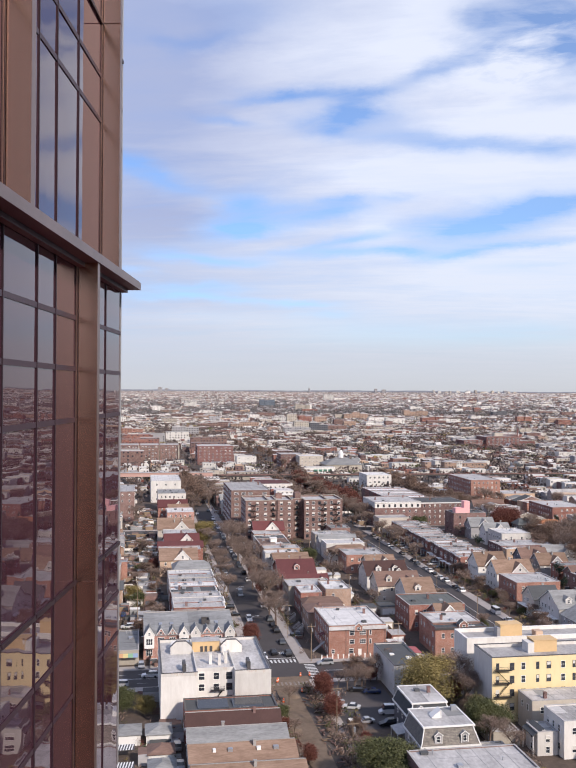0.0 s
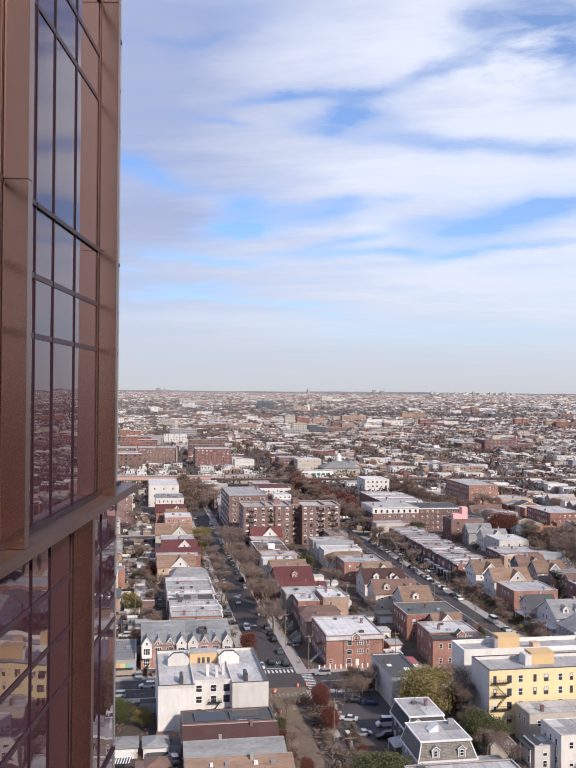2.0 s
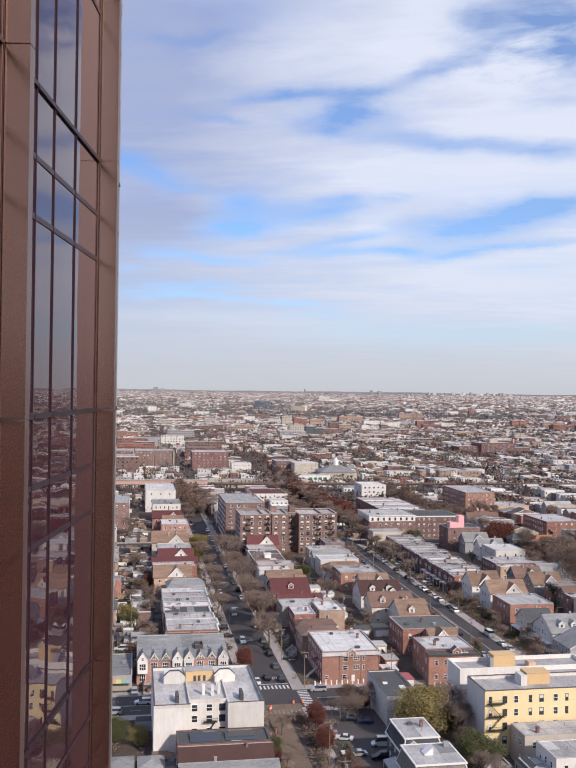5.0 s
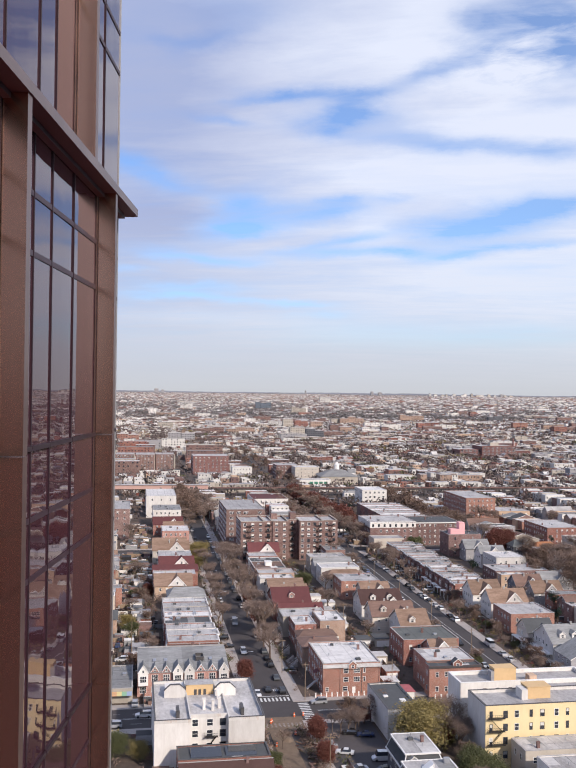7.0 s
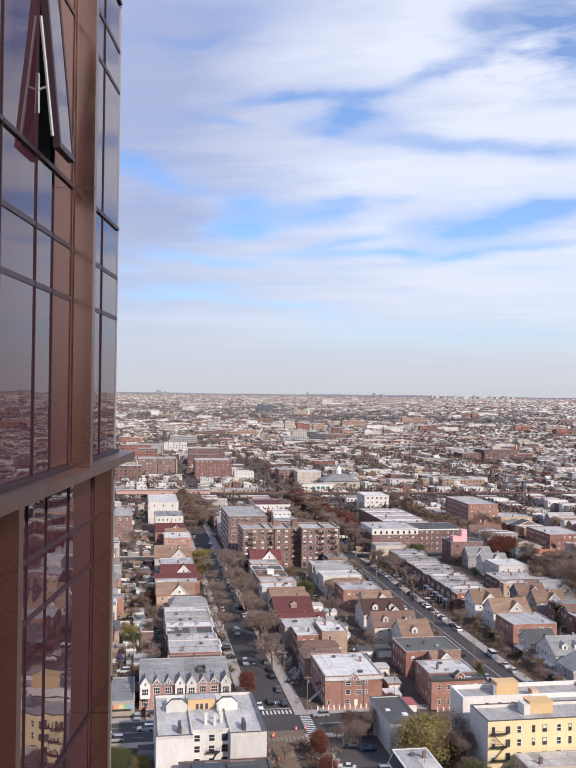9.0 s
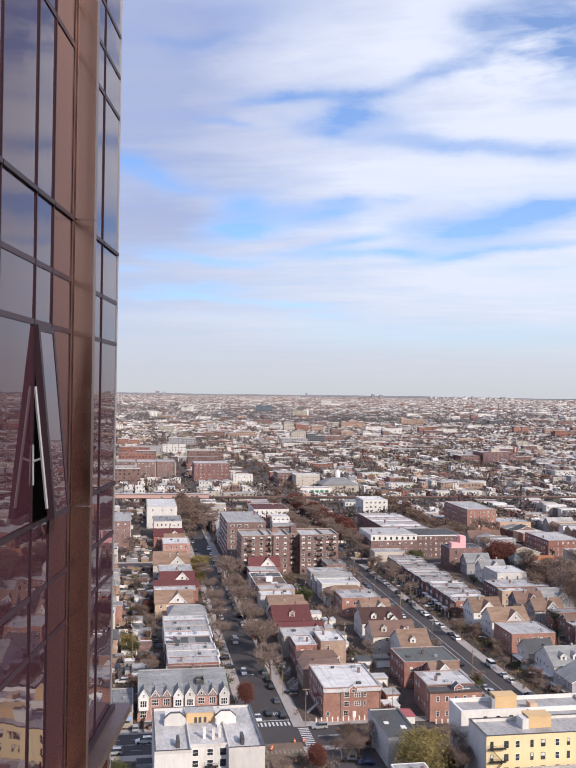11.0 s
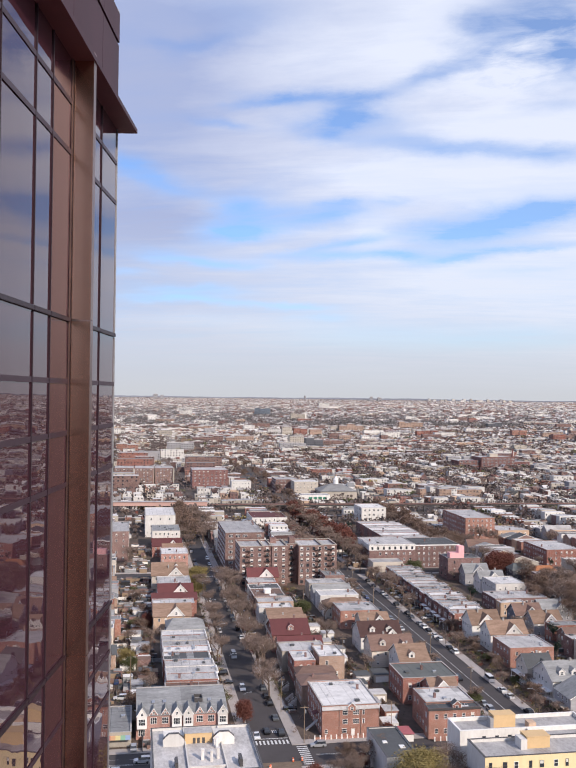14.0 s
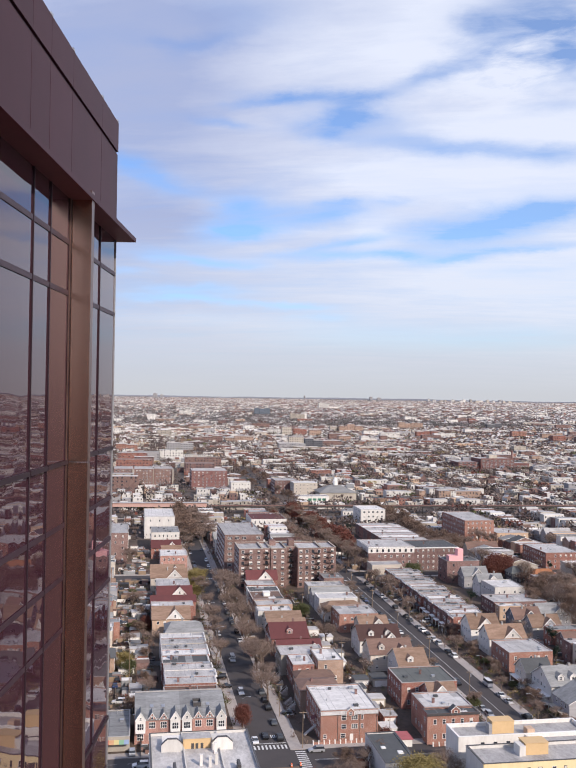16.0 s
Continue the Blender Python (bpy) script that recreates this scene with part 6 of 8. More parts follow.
for i, sx in enumerate(STREETS):
    for side in (-1, 1):
        for y_from, y_to in ((150, 241), (260, 496), (514, 608)):
            y = y_from
            while y < y_to - 7:
                attached = fill.random() < 0.5
                w = fill.uniform(6.2, 7.6) if attached else fill.uniform(8, 11)
                d = fill.uniform(15, 21)
                xa = sx + side * fill.uniform(11, 13.0)
                x0, x1 = (xa, xa + d) if side > 0 else (xa - d, xa)
                if seen((x0 + x1) / 2, y) and free(x0, x1, y, y + w):
                    wall = fill.choice(WALLSET)
                    near = 2 if y < 360 and x0 < 200 else 0
                    fc = "W" if attached and x0 > 0 else "SW" if x0 > 0 else "SE"
                    if attached or fill.random() < 0.25:
                        rf = fill.choice(ROOFF)
                        flat_house(x0, x1, y, y + w - 0.1, fill.uniform(7.2, 8.6), wall, rf, f"{WORDS[wall]} flat-roofed house with a {ROOFS[rf].name.split('_')[0]} roof", faces=fc, clutter=2 if y < 400 else 0, detail=near)
                    else:
                        rf = fill.choice(ROOFG)
                        ax = "X" if fill.random() < 0.7 else "Y"
                        gable_house(x0, x1, y, y + w - 1.0, fill.uniform(5.4, 6.6), fill.uniform(8.6, 10.4), ax, wall, rf, f"{WORDS[wall]} pitched-roof house with {ROOFS[rf].name.replace('_', ' ').replace(' roof', '')} roof",
                                    faces="SW" if x0 > 0 else "SE", detail=near, chimney=y < 440, wide=4.5 if ax == "X" and fill.random() < 0.75 and y < 480 else None)
                y += w + (0 if attached else fill.uniform(0.6, 2.0))

# ---- elevated railway ----
el = thing("elevated_railway", "elevated railway viaduct on steel columns", "viaduct", 0, 772, 0, -2.7)
part("deck", Shape().box(-160, -5, 5.6, 560, 5, 6.8), [surface("dark_steel_viaduct", (0.085, 0.08, 0.078), 0.8)], el)
part("parapet", Shape().box(-160, -5.3, 6.8, 560, -5.0, 7.9), [WALLS["mauve"]], el)
part("station", Shape().box(-16, -6.6, 6.2, 62, -5.35, 9.6), [plain("faded_pink_panel", (0.52, 0.33, 0.28), 0.7)], el, "faded pink station windscreen")
part("station_roof", Shape().box(-18, -7.2, 9.6, 64, -1, 9.9), [ROOFS["silver"]], el)
for k in range(34):
    part("column", Shape().box(-150 + 21 * k, -4.6, 0, -149.3 + 21 * k, -3.9, 5.6), [IRON], el)

# ---- the town beyond, too many houses to count ----
far = np.random.default_rng(5)
CW = [WALLS[k] for k in ("white", "cream", "beige", "brick", "brown", "tan", "grey", "peach", "mauve")]
CR = [ROOFS[k] for k in ("white", "silver", "grey", "brown", "tan", "maroon", "dark")]
PW = np.array([0.38, 0.09, 0.15, 0.08, 0.09, 0.05, 0.09, 0.04, 0.06])


class Town(Shape):
    def house(self, x, y, wx, wy, h, flat, wm, rm, up, along):
        z = rise(math.hypot(x, y)) - 0.3
        k, x1, y1, C = len(self.v), x + wx, y + wy, len(CW)
        self.v += [(x, y, z), (x1, y, z), (x1, y1, z), (x, y1, z), (x, y, z + h), (x1, y, z + h), (x1, y1, z + h), (x, y1, z + h)]
        self.f += [(k, k + 1, k + 5, k + 4), (k + 1, k + 2, k + 6, k + 5), (k + 2, k + 3, k + 7, k + 6), (k + 3, k, k + 4, k + 7)]
        self.m += [wm] * 4
        if y < 1750 and h > 4 or h > 11.5:          # windows on the side towards the south
            n, st = max(2, int(wx / (2.6 if h < 11.5 else 4.0))), max(2, int(h / 3.0))
            for i in range(n):
                for j in range(st):
                    if far.random() < 0.62:
                        cx, cz, ww = x + wx * (i + 0.5) / n, z + 0.3 + h * (j + 0.5) / st, (0.5 if h < 11.5 else 0.8)
                        q = len(self.v)
                        self.v += [(cx - ww, y - 0.06, cz - 0.75), (cx + ww, y - 0.06, cz - 0.75), (cx + ww, y - 0.06, cz + 0.75), (cx - ww, y - 0.06, cz + 0.75)]
                        self.f.append((q, q + 1, q + 2, q + 3))
                        self.m.append(len(CW) + len(CR))
        if flat:
            self.f.append((k + 4, k + 5, k + 6, k + 7))
            self.m.append(C + rm)
            return
        if along:
            self.v += [(x, (y + y1) / 2, z + h + up), (x1, (y + y1) / 2, z + h + up)]
            self.f += [(k + 4, k + 5, k + 9, k + 8), (k + 6, k + 7, k + 8, k + 9), (k + 7, k + 4, k + 8), (k + 5, k + 6, k + 9)]
        else:
            self.v += [((x + x1) / 2, y, z + h + up), ((x + x1) / 2, y1, z + h + up)]
            self.f += [(k + 7, k + 4, k + 8, k + 9), (k + 5, k + 6, k + 9, k + 8), (k + 4, k + 5, k + 8), (k + 6, k + 7, k + 9)]
        self.m += [C + rm] * 2 + [wm] * 2

    def any(self, x, y, wx, wy, big):
        tall = far.random() < big
        flat = tall or far.random() < 0.55
        wm = int(far.choice(len(CW), p=PW / PW.sum()))
        rm = int(far.choice([0, 0, 0, 1, 1, 2])) if flat else int(far.choice([2, 2, 3, 4, 5, 1, 1, 0]))
        h = far.uniform(6.5, 8.8) if flat else far.uniform(5, 7)
        if tall:
            wm, h, wx, wy = int(far.choice([4, 8, 5, 2, 6, 1, 2])), far.uniform(12, 18), wx * far.uniform(1.1, 1.7), wy * far.uniform(1.1, 1.6)
        self.house(x, y, wx, wy, h, flat, wm, rm, far.uniform(2, 3.4), far.random() < 0.6)


def town_rows(name, y_from, y_to, label, big, taken=(), shift=0.0):
    """Rows of houses on both sides of every street, with yards between."""
    s = Town()
    for n in range(-8, 12 + int(y_to / 120)):
        sx = 40.8 + 78.9 * n + shift
        for side in (-1, 1):
            y = y_from
            while y < y_to:
                att = far.random() < 0.55
                w, d = (far.uniform(5.8, 7.2), far.uniform(13, 18)) if att else (far.uniform(7, 9.5), far.uniform(10, 15))
                x0 = sx + (far.uniform(10.5, 12.5) if side > 0 else -far.uniform(10.5, 12.5) - d)
                if -0.2 * y - 15 < x0 < 0.57 * y + 15 and ((y - 259) % 240) > 16 and far.random() < 0.95 and not (755 < y < 790) and all(x0 + d < a or x0 > b or y + w < c or y > e for a, b, c, e in taken):
                    s.any(x0, y, d, w, big)
                    if far.random() < 0.45:      # a garage or shed in the yard
                        gx = sx + side * far.uniform(32, 37)
                        s.house(gx - 2.5, y, 5, 4.5, 2.8, far.random() < 0.6, int(far.choice([0, 2, 3, 6])), int(far.choice([0, 1, 2, 3])), 1.2, True)
                y += w + (0.15 if att else far.uniform(0.8, 2.5))
    tagged(new(name, s.mesh(name, CW + CR + [PANE])), label, "houses", "", "stuff")


def quarter(x, y):
    """Slow change of character over the town: high where flats stand, low in wooded parts."""
    return math.sin(x * 0.0113 + 1.3) * math.sin(y * 0.0062 + 0.7) + 0.6 * math.sin(x * 0.0041 + y * 0.0027) + 0.35 * math.sin(x * 0.027 - y * 0.019)


def town_blocks(name, y_from, y_to, label, pitch, long=1.0, taken=()):
    """Terraces and rows of gabled houses between tree-lined streets; scaled down as the land climbs, to look farther
    off from the camera.
    """
    s = Town()
    y = y_from
    while y < y_to:
        k = max(0.14, 1 - rise(math.hypot(0.18 * y, y)) / 84)
        x = -0.20 * y - 20 - far.uniform(0, 60)
        step = pitch * k * far.uniform(0.8, 1.2)
        while x < 0.57 * y + 20:
            qv = quarter(x, y)
            kind = far.random()
            n = int(far.integers(3, 11))
            wm, rm = int(far.choice(len(CW), p=PW / PW.sum())), int(far.choice([0, 0, 0, 0, 1, 1, 2, 6] if y < 2500 else [0, 0, 1, 1, 2, 2, 6, 6]))
            h0, d0 = far.uniform(5.6, 9.4), far.uniform(9, 13)
            if qv > 0.25 and kind < 0.11 and y < 3900:          # a block of flats
                w = far.uniform(22, 52) * k
                if all(x + w < a or x > b or y + 14 < c or y > e for a, b, c, e in taken):
                    s.house(x, y, w, 13 * k, far.uniform(12, 19) * k, True, int(far.choice([0, 0, 2, 6, 3, 4, 4, 8, 8])), int(far.choice([0, 1, 1, 2])), 0, True)
                x += w + far.uniform(4, 14) * k
                continue
            if qv < -0.45 and kind < 0.4:                      # gardens and trees
                x += far.uniform(12, 50) * k
                continue
            for _ in range(n):
                att = kind < 0.5
                w = (far.uniform(5.6, 7.0) if att else far.uniform(6.5, 9.5)) * k * long
                yy = y + (0 if att else far.uniform(-3, 3) * k)
                clear = all(x + w < a or x > b or yy + 13 < c or yy > e for a, b, c, e in taken) and (not taken or abs((x + w / 2 - 53.1) % 78.9 - 39.4) < 33)
                if clear and math.hypot(x, y) < 4860 and far.random() < 0.94:
                    m, r = (wm, rm) if att and far.random() < 0.75 else (int(far.choice(len(CW), p=PW / PW.sum())), int(far.choice([0, 0, 1, 2, 3, 3, 4, 5, 6, 6] if y < 2600 else [0, 1, 1, 2, 2, 5, 6])))
                    if att:
                        s.house(x, yy, w * 0.985, d0 * k, (h0 + far.uniform(-0.5, 0.5)) * k, True, m, r, 0, True)
                    else:
                        s.house(x, yy, w, d0 * k, far.uniform(4.8, 6.8) * k, far.random() < 0.12, m, r, far.uniform(2.2, 3.8) * k, far.random() < 0.28)
                x += w + (0.1 if att else far.uniform(0.8, 3.0) * k)
            x += far.uniform(2, 17) * k
        y += step
    tagged(new(name, s.mesh(name, CW + CR + [PANE])), label, "houses", "", "stuff")


town_rows("distant_houses", 612, 754, "crowded low houses with pale flat and pitched roofs", 0.012, TAKEN)
town_blocks("distant_houses", 792, 1250, "crowded terraces and gabled houses beyond the railway", 21, 1.0, TAKEN)
town_blocks("distant_houses", 1250, 2100, "far terraces with some brick apartment blocks", 22)
town_blocks("distant_houses", 2100, 3000, "far town of low houses and apartment blocks", 25, 1.3)
# greyer wall mix far out, standing in for haze over the houses
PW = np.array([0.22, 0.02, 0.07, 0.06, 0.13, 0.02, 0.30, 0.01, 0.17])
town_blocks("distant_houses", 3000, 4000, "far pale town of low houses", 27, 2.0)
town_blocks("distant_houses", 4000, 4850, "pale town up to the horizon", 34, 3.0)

# single tall blocks on the skyline
slab_rng = random.Random(19)


def skyline_block(az, r, w, h, wl):
    """A distant block of flats, az degrees off the middle of the view and r metres away."""
    a = radians(az + 9.5)
    b = thing("apartment_tower", f"distant {WORDS[wl]} apartment block on the skyline", "building", r * math.sin(a), r * math.cos(a), rise(r) - 0.5)
    wings, s = max(1, round(w / 20)), Shape()
    for q in range(wings):
        x0, x1 = -w / 2 + w * q / wings, -w / 2 + w * (q + 1) / wings - 0.3
        top, yf = h * slab_rng.uniform(0.72, 1.0), -8 + slab_rng.uniform(0, 3)
        part("wall", Shape().box(x0, yf, 0, x1, 8, top), [WALLS[wl]], b)
        part("roof", Shape().box(x0 - 0.2, yf - 0.3, top, x1 + 0.2, 8.3, top + 0.5).box(x0 + (x1 - x0) * 0.3, -3, top + 0.5, x0 + (x1 - x0) * 0.6, 3, top + 3), [ROOFS["silver"]], b)
        n, f = max(2, int((x1 - x0) / 4)), max(2, int(top / 3.1))
        for i in range(n):
            for j in range(f):
                cx, cz = x0 + (x1 - x0) * (i + 0.5) / n, (j + 0.55) * top / f
                s.box(cx - 0.8, yf - 0.12, cz - 0.7, cx + 0.8, yf - 0.003, cz + 0.7)
    tagged(part("glazing", s, [PANE], b), "", "", "", "stuff")


skyline_block(-8.2, 4600, 22, 27, "grey")
skyline_block(-7.8, 4600, 16, 22, "grey")
skyline_block(5.4, 4650, 14, 26, "grey")
skyline_block(5.9, 4650, 20, 22, "grey")
skyline_block(1.2, 4650, 7, 28, "grey")
skyline_block(-9.9, 1515, 35, 20, "orange")
skyline_block(-6.6, 1527, 44, 22, "grey")
skyline_block(-4.9, 1800, 60, 18, "brown")
skyline_block(-2.9, 1805, 56, 18, "tan")
skyline_block(0.7, 1710, 28, 22, "beige")
skyline_block(1.8, 1672, 33, 22, "dark")
skyline_block(-1.48, 3541, 61, 33, "slate")
skyline_block(12.03, 2493, 76, 16, "white")
skyline_block(14.47, 2265, 37, 21, "orange")
skyline_block(16.41, 2236, 51, 24, "tan")
skyline_block(13, 2861, 47, 22, "dark")
skyline_block(17.5, 2400, 9, 29, "cream")
skyline_block(4.12, 2413, 65, 26, "tan")
skyline_block(7.87, 2691, 73, 28, "tan")
skyline_block(8.88, 2172, 52, 21, "brick")
skyline_block(10.06, 2170, 38, 16, "brown")
skyline_block(15.58, 3180, 105, 17, "cream")
skyline_block(7.89, 3352, 44, 20, "white")
skyline_block(0.76, 3271, 53, 30, "beige")
skyline_block(1.26, 3277, 11, 30, "white")
skyline_block(2.43, 3980, 47, 28, "white")
skyline_block(2.49, 3982, 35, 28, "grey")
skyline_block(-6.31, 3508, 48, 23, "white")
skyline_block(-8.4, 3031, 28, 28, "white")
skyline_block(-7.58, 2930, 62, 19, "tan")
skyline_block(0.07, 2112, 23, 25, "beige")
skyline_block(0.92, 2123, 31, 24, "brick")
skyline_block(1.89, 2088, 28, 25, "tan")
skyline_block(-0.68, 2176, 35, 20, "white")
skyline_block(-7.09, 2534, 34, 16, "brown")
skyline_block(-2.86, 2983, 32, 19, "peach")
skyline_block(-1.53, 2095, 28, 15, "cream")
skyline_block(-10.51, 2094, 16, 20, "white")
skyline_block(3.75, 1902, 26, 18, "tan")
skyline_block(6.21, 1973, 16, 19, "brown")
skyline_block(5.26, 1921, 34, 16, "white")
skyline_block(5.29, 1453, 16, 8, "white")
skyline_block(3.8, 1120, 16, 9, "brick")
skyline_block(6.9, 965, 17, 10, "brick")
skyline_block(-4.23, 1983, 54, 13, "orange")
skyline_block(-5.4, 2395, 58, 16, "tan")
skyline_block(-3.56, 2974, 24, 15, "white")
skyline_block(2.14, 2504, 30, 19, "brown")
comb = random.Random(8)
for k in range(15):
    skyline_block(9.1 + 0.35 * k + comb.uniform(-0.16, 0.16), 4700 + comb.uniform(-60, 60), comb.uniform(9, 22), comb.uniform(9, 18), comb.choice(("white", "white", "grey", "cream")))

# a low rim where the land ends, distance haze put into its blue-grey
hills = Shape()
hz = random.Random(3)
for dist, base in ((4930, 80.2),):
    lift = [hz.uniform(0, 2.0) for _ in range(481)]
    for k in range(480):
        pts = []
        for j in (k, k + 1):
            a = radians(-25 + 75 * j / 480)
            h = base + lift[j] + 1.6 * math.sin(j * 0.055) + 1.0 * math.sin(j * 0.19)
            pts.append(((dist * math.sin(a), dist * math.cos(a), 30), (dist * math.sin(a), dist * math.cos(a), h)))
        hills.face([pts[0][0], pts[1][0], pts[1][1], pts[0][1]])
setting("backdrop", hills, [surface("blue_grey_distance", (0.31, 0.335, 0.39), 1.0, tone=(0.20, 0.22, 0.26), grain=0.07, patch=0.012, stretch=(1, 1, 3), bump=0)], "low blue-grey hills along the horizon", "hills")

# ---- trees ----
def tree_meshes(seed, height, spread, leaves, size, tall=0.35, wide=0.45, twigs=True, thin=False, full=0.0):
    r = random.Random(seed)
    tr, lf = Shape(), Shape()
    tips = []

    def grow(a, d, length, rad, level):
        b = a + d * length
        tr.tube(a, b, rad, rad * 0.62, 6 if level < 2 else 3)
        if level >= 2:
            tips.append((b, length))
        if level == (4 if twigs else 3):
            return
        for _ in range(4 if level == 0 else 3):
            axis = Vector((r.uniform(-1, 1), r.uniform(-1, 1), r.uniform(-0.2, 0.7))).normalized()
            nd = (d * 0.75 + axis * r.uniform(0.45, 0.9) * spread).normalized()
            grow(a + d * length * r.uniform(0.65, 1.0), nd, length * r.uniform(0.55, 0.8), rad * 0.55, level + 1)

    grow(Vector((0, 0, 0)), Vector((0, 0, 1)), height * tall, height * 0.022, 0)
    far_tip, top = max(math.hypot(c.x, c.y) for c, _ in tips), max(c.z for c, _ in tips)
    clumps = []
    while full and len(clumps) < 46:      # rounded masses of leaves that fill the crown, with gaps
        q = Vector((r.uniform(-1, 1), r.uniform(-1, 1), r.uniform(-1, 1)))
        if 0.35 < q.length < 1:
            clumps.append((Vector((q.x * far_tip * 0.85, q.y * far_tip * 0.85, top * (0.58 + 0.40 * q.z))), top * r.uniform(0.2, 0.34)))
    for _ in range(leaves):
        c, ln = r.choice(clumps) if r.random() < full else r.choice(tips)
        p = c + Vector((r.gauss(0, 1), r.gauss(0, 1), r.gauss(0, 0.8))) * max(0.35, ln * 0.32)
        n = Vector((r.gauss(0, 1), r.gauss(0, 1), r.gauss(0.4, 1))).normalized()
        u = n.orthogonal().normalized() * size * r.uniform(0.6, 1.3) * (2.6 if thin else 1)
        v = n.cross(u).normalized() * size * r.uniform(0.5, 1.0) * (0.34 if thin else 1)
        lf.face([p - u, p - v * 0.7, p + u, p + v])
    k = height / max(v[2] for v in lf.v)
    far_out = sorted(math.hypot(v[0], v[1]) for v in lf.v)[int(0.96 * len(lf.v))]
    kx = wide * height / far_out
    for sh in (tr, lf):
        sh.v = [(v[0] * kx, v[1] * kx, v[2] * k) for v in sh.v]
    return tr, lf


TREES = {}
for kind, seed, hgt, sp, nl, sz, words in (("bare", 1, 10, 0.9, 5200, 0.08, "mostly bare brown street tree"), ("bare", 2, 9, 1.1, 5600, 0.08, "mostly bare brown street tree with thin twigs"), ("bare", 3, 11, 0.8, 6400, 0.08, "brown autumn street tree"),
                                       ("rust", 4, 7, 1.0, 12000, 0.075, "small rust-red autumn tree"), ("gold", 5, 9, 1.15, 20000, 0.085, "yellow-green autumn tree"), ("green", 6, 9, 1.2, 20000, 0.095, "dense green leafy tree"), ("pine", 7, 10, 0.5, 3400, 0.14, "dark evergreen tree"),
                                       ("brown", 12, 13, 1.0, 11000, 0.12, "tall brown tree with dry leaves still on it"), ("brown", 13, 14, 0.9, 12000, 0.12, "tall dull brown autumn tree")):
    tr, lf = tree_meshes(seed, hgt, sp, nl, sz, 0.2 if kind == "rust" else 0.28 if kind in ("green", "gold", "brown") else 0.36, {"gold": 0.5, "green": 0.6, "pine": 0.25, "brown": 0.5, "rust": 0.33}.get(kind, 0.46), thin=kind == "bare", full={"rust": 0.7, "gold": 0.6, "green": 0.55, "brown": 0.4}.get(kind, 0.0))
    TREES.setdefault(kind, []).append((tr.mesh("trunk", [BARK]), lf.mesh("crown", [LEAF[kind]]), words, tr, lf))
FAR_TREES, FAR_KINDS = Shape(), list(LEAF)


def far_tree(kind, tr, lf, x, y, z, scale):
    """One of the many far trees: trunk and limbs, and a coarser crown."""
    a, s = fill.uniform(0, 6.28), FAR_TREES
    c, d = math.cos(a) * scale, math.sin(a) * scale
    k = len(s.v)
    s.v += [(x + c * v[0] - d * v[1], y + d * v[0] + c * v[1], z + scale * v[2]) for v in tr.v]
    s.f += [tuple(i + k for i in f) for f in tr.f]
    s.m += [len(FAR_KINDS)] * len(tr.f)
    for f in lf.f[::5]:
        q = [lf.v[i] for i in f]
        mx, my, mz = (sum(v[i] for v in q) / 4 for i in range(3))
        k = len(s.v)
        for v in q:
            lx, ly, lz = (m + 2.0 * (w - m) for w, m in zip(v, (mx, my, mz)))
            s.v.append((x + c * lx - d * ly, y + d * lx + c * ly, z + scale * lz))
        s.f.append((k, k + 1, k + 2, k + 3))
        s.m.append(FAR_KINDS.index(kind))


def tree(kind, x, y, scale=1.0, which=None, z=0.17):
    k = fill.randrange(len(TREES[kind])) if which is None else which
    tm, cm, words, tr, lf = TREES[kind][k]
    if y > 560:
        far_tree(kind, tr, lf, x, y, z, scale)
        return
    t = thing("tree", words, "tree", x, y, z, fill.uniform(0, 360), group="street and yard trees")
    t.scale = (scale, scale, scale * fill.uniform(0.9, 1.1))
    part("trunk", tm, None, t)
    part("crown", cm, None, t)


tree("green", 50.2, 175.6, 1.18)
tree("green", 47.5, 166, 0.9)
tree("gold", 72.0, 217.0, 1.6)
tree("bare", 78.8, 219.5, 1.1, 2)
tree("green", 79.2, 196.5, 0.95)
tree("bare", 79.5, 183, 0.8)
tree("bare", 77, 190, 0.7)
tree("rust", 47.1, 227.1, 1.1), tree("rust", 46.6, 213.6, 1.0), tree("rust", 81.0, 222.5, 0.9), tree("rust", 36.1, 187.8, 0.7), tree("rust", 34.6, 277.0, 1.15), tree("rust", 47.8, 380.1, 0.9)
tree("bare", 49.0, 333.7, 1.0, 2), tree("bare", 46.5, 331.9, 0.95, 0), tree("brown", 59.5, 241.0, 0.55), tree("rust", 62.5, 238.5, 0.75), tree("brown", 67.6, 240.5, 0.6), tree("bare", 64.5, 239.5, 0.8), tree("bare", 37.7, 224.1, 0.45)
tree("green", 33.2, 213, 0.45)
tree("rust", 74.5, 257.5, 0.8)
tree("gold", 34.0, 482, 1.2)
tree("gold", 31.5, 476, 0.85)
tree("gold", 33, 455, 0.8)
tree("green", -4, 224, 0.75)
tree("gold", 2, 222, 0.6)
tree("gold", -1.5, 340, 0.7)
tree("pine", 159.5, 322, 0.9)
for x, y, s_ in ((200, 400, 1.2), (203, 409, 1.4), (205, 394, 1.2), (198, 420, 1.1), (212, 470, 1.2), (158, 345, 0.8), (161, 362, 0.8), (158, 300, 0.9), (107, 468, 1.0), (110, 484, 1.1), (128.6, 452, 0.95), (128.2, 468, 0.95), (130, 440, 0.9)):
    tree("bare", x, y, s_)
tree("bare", 110.2, 322, 0.6, 2)
tree("green", 111.2, 283, 0.5)
tree("rust", 204, 486, 2.5)
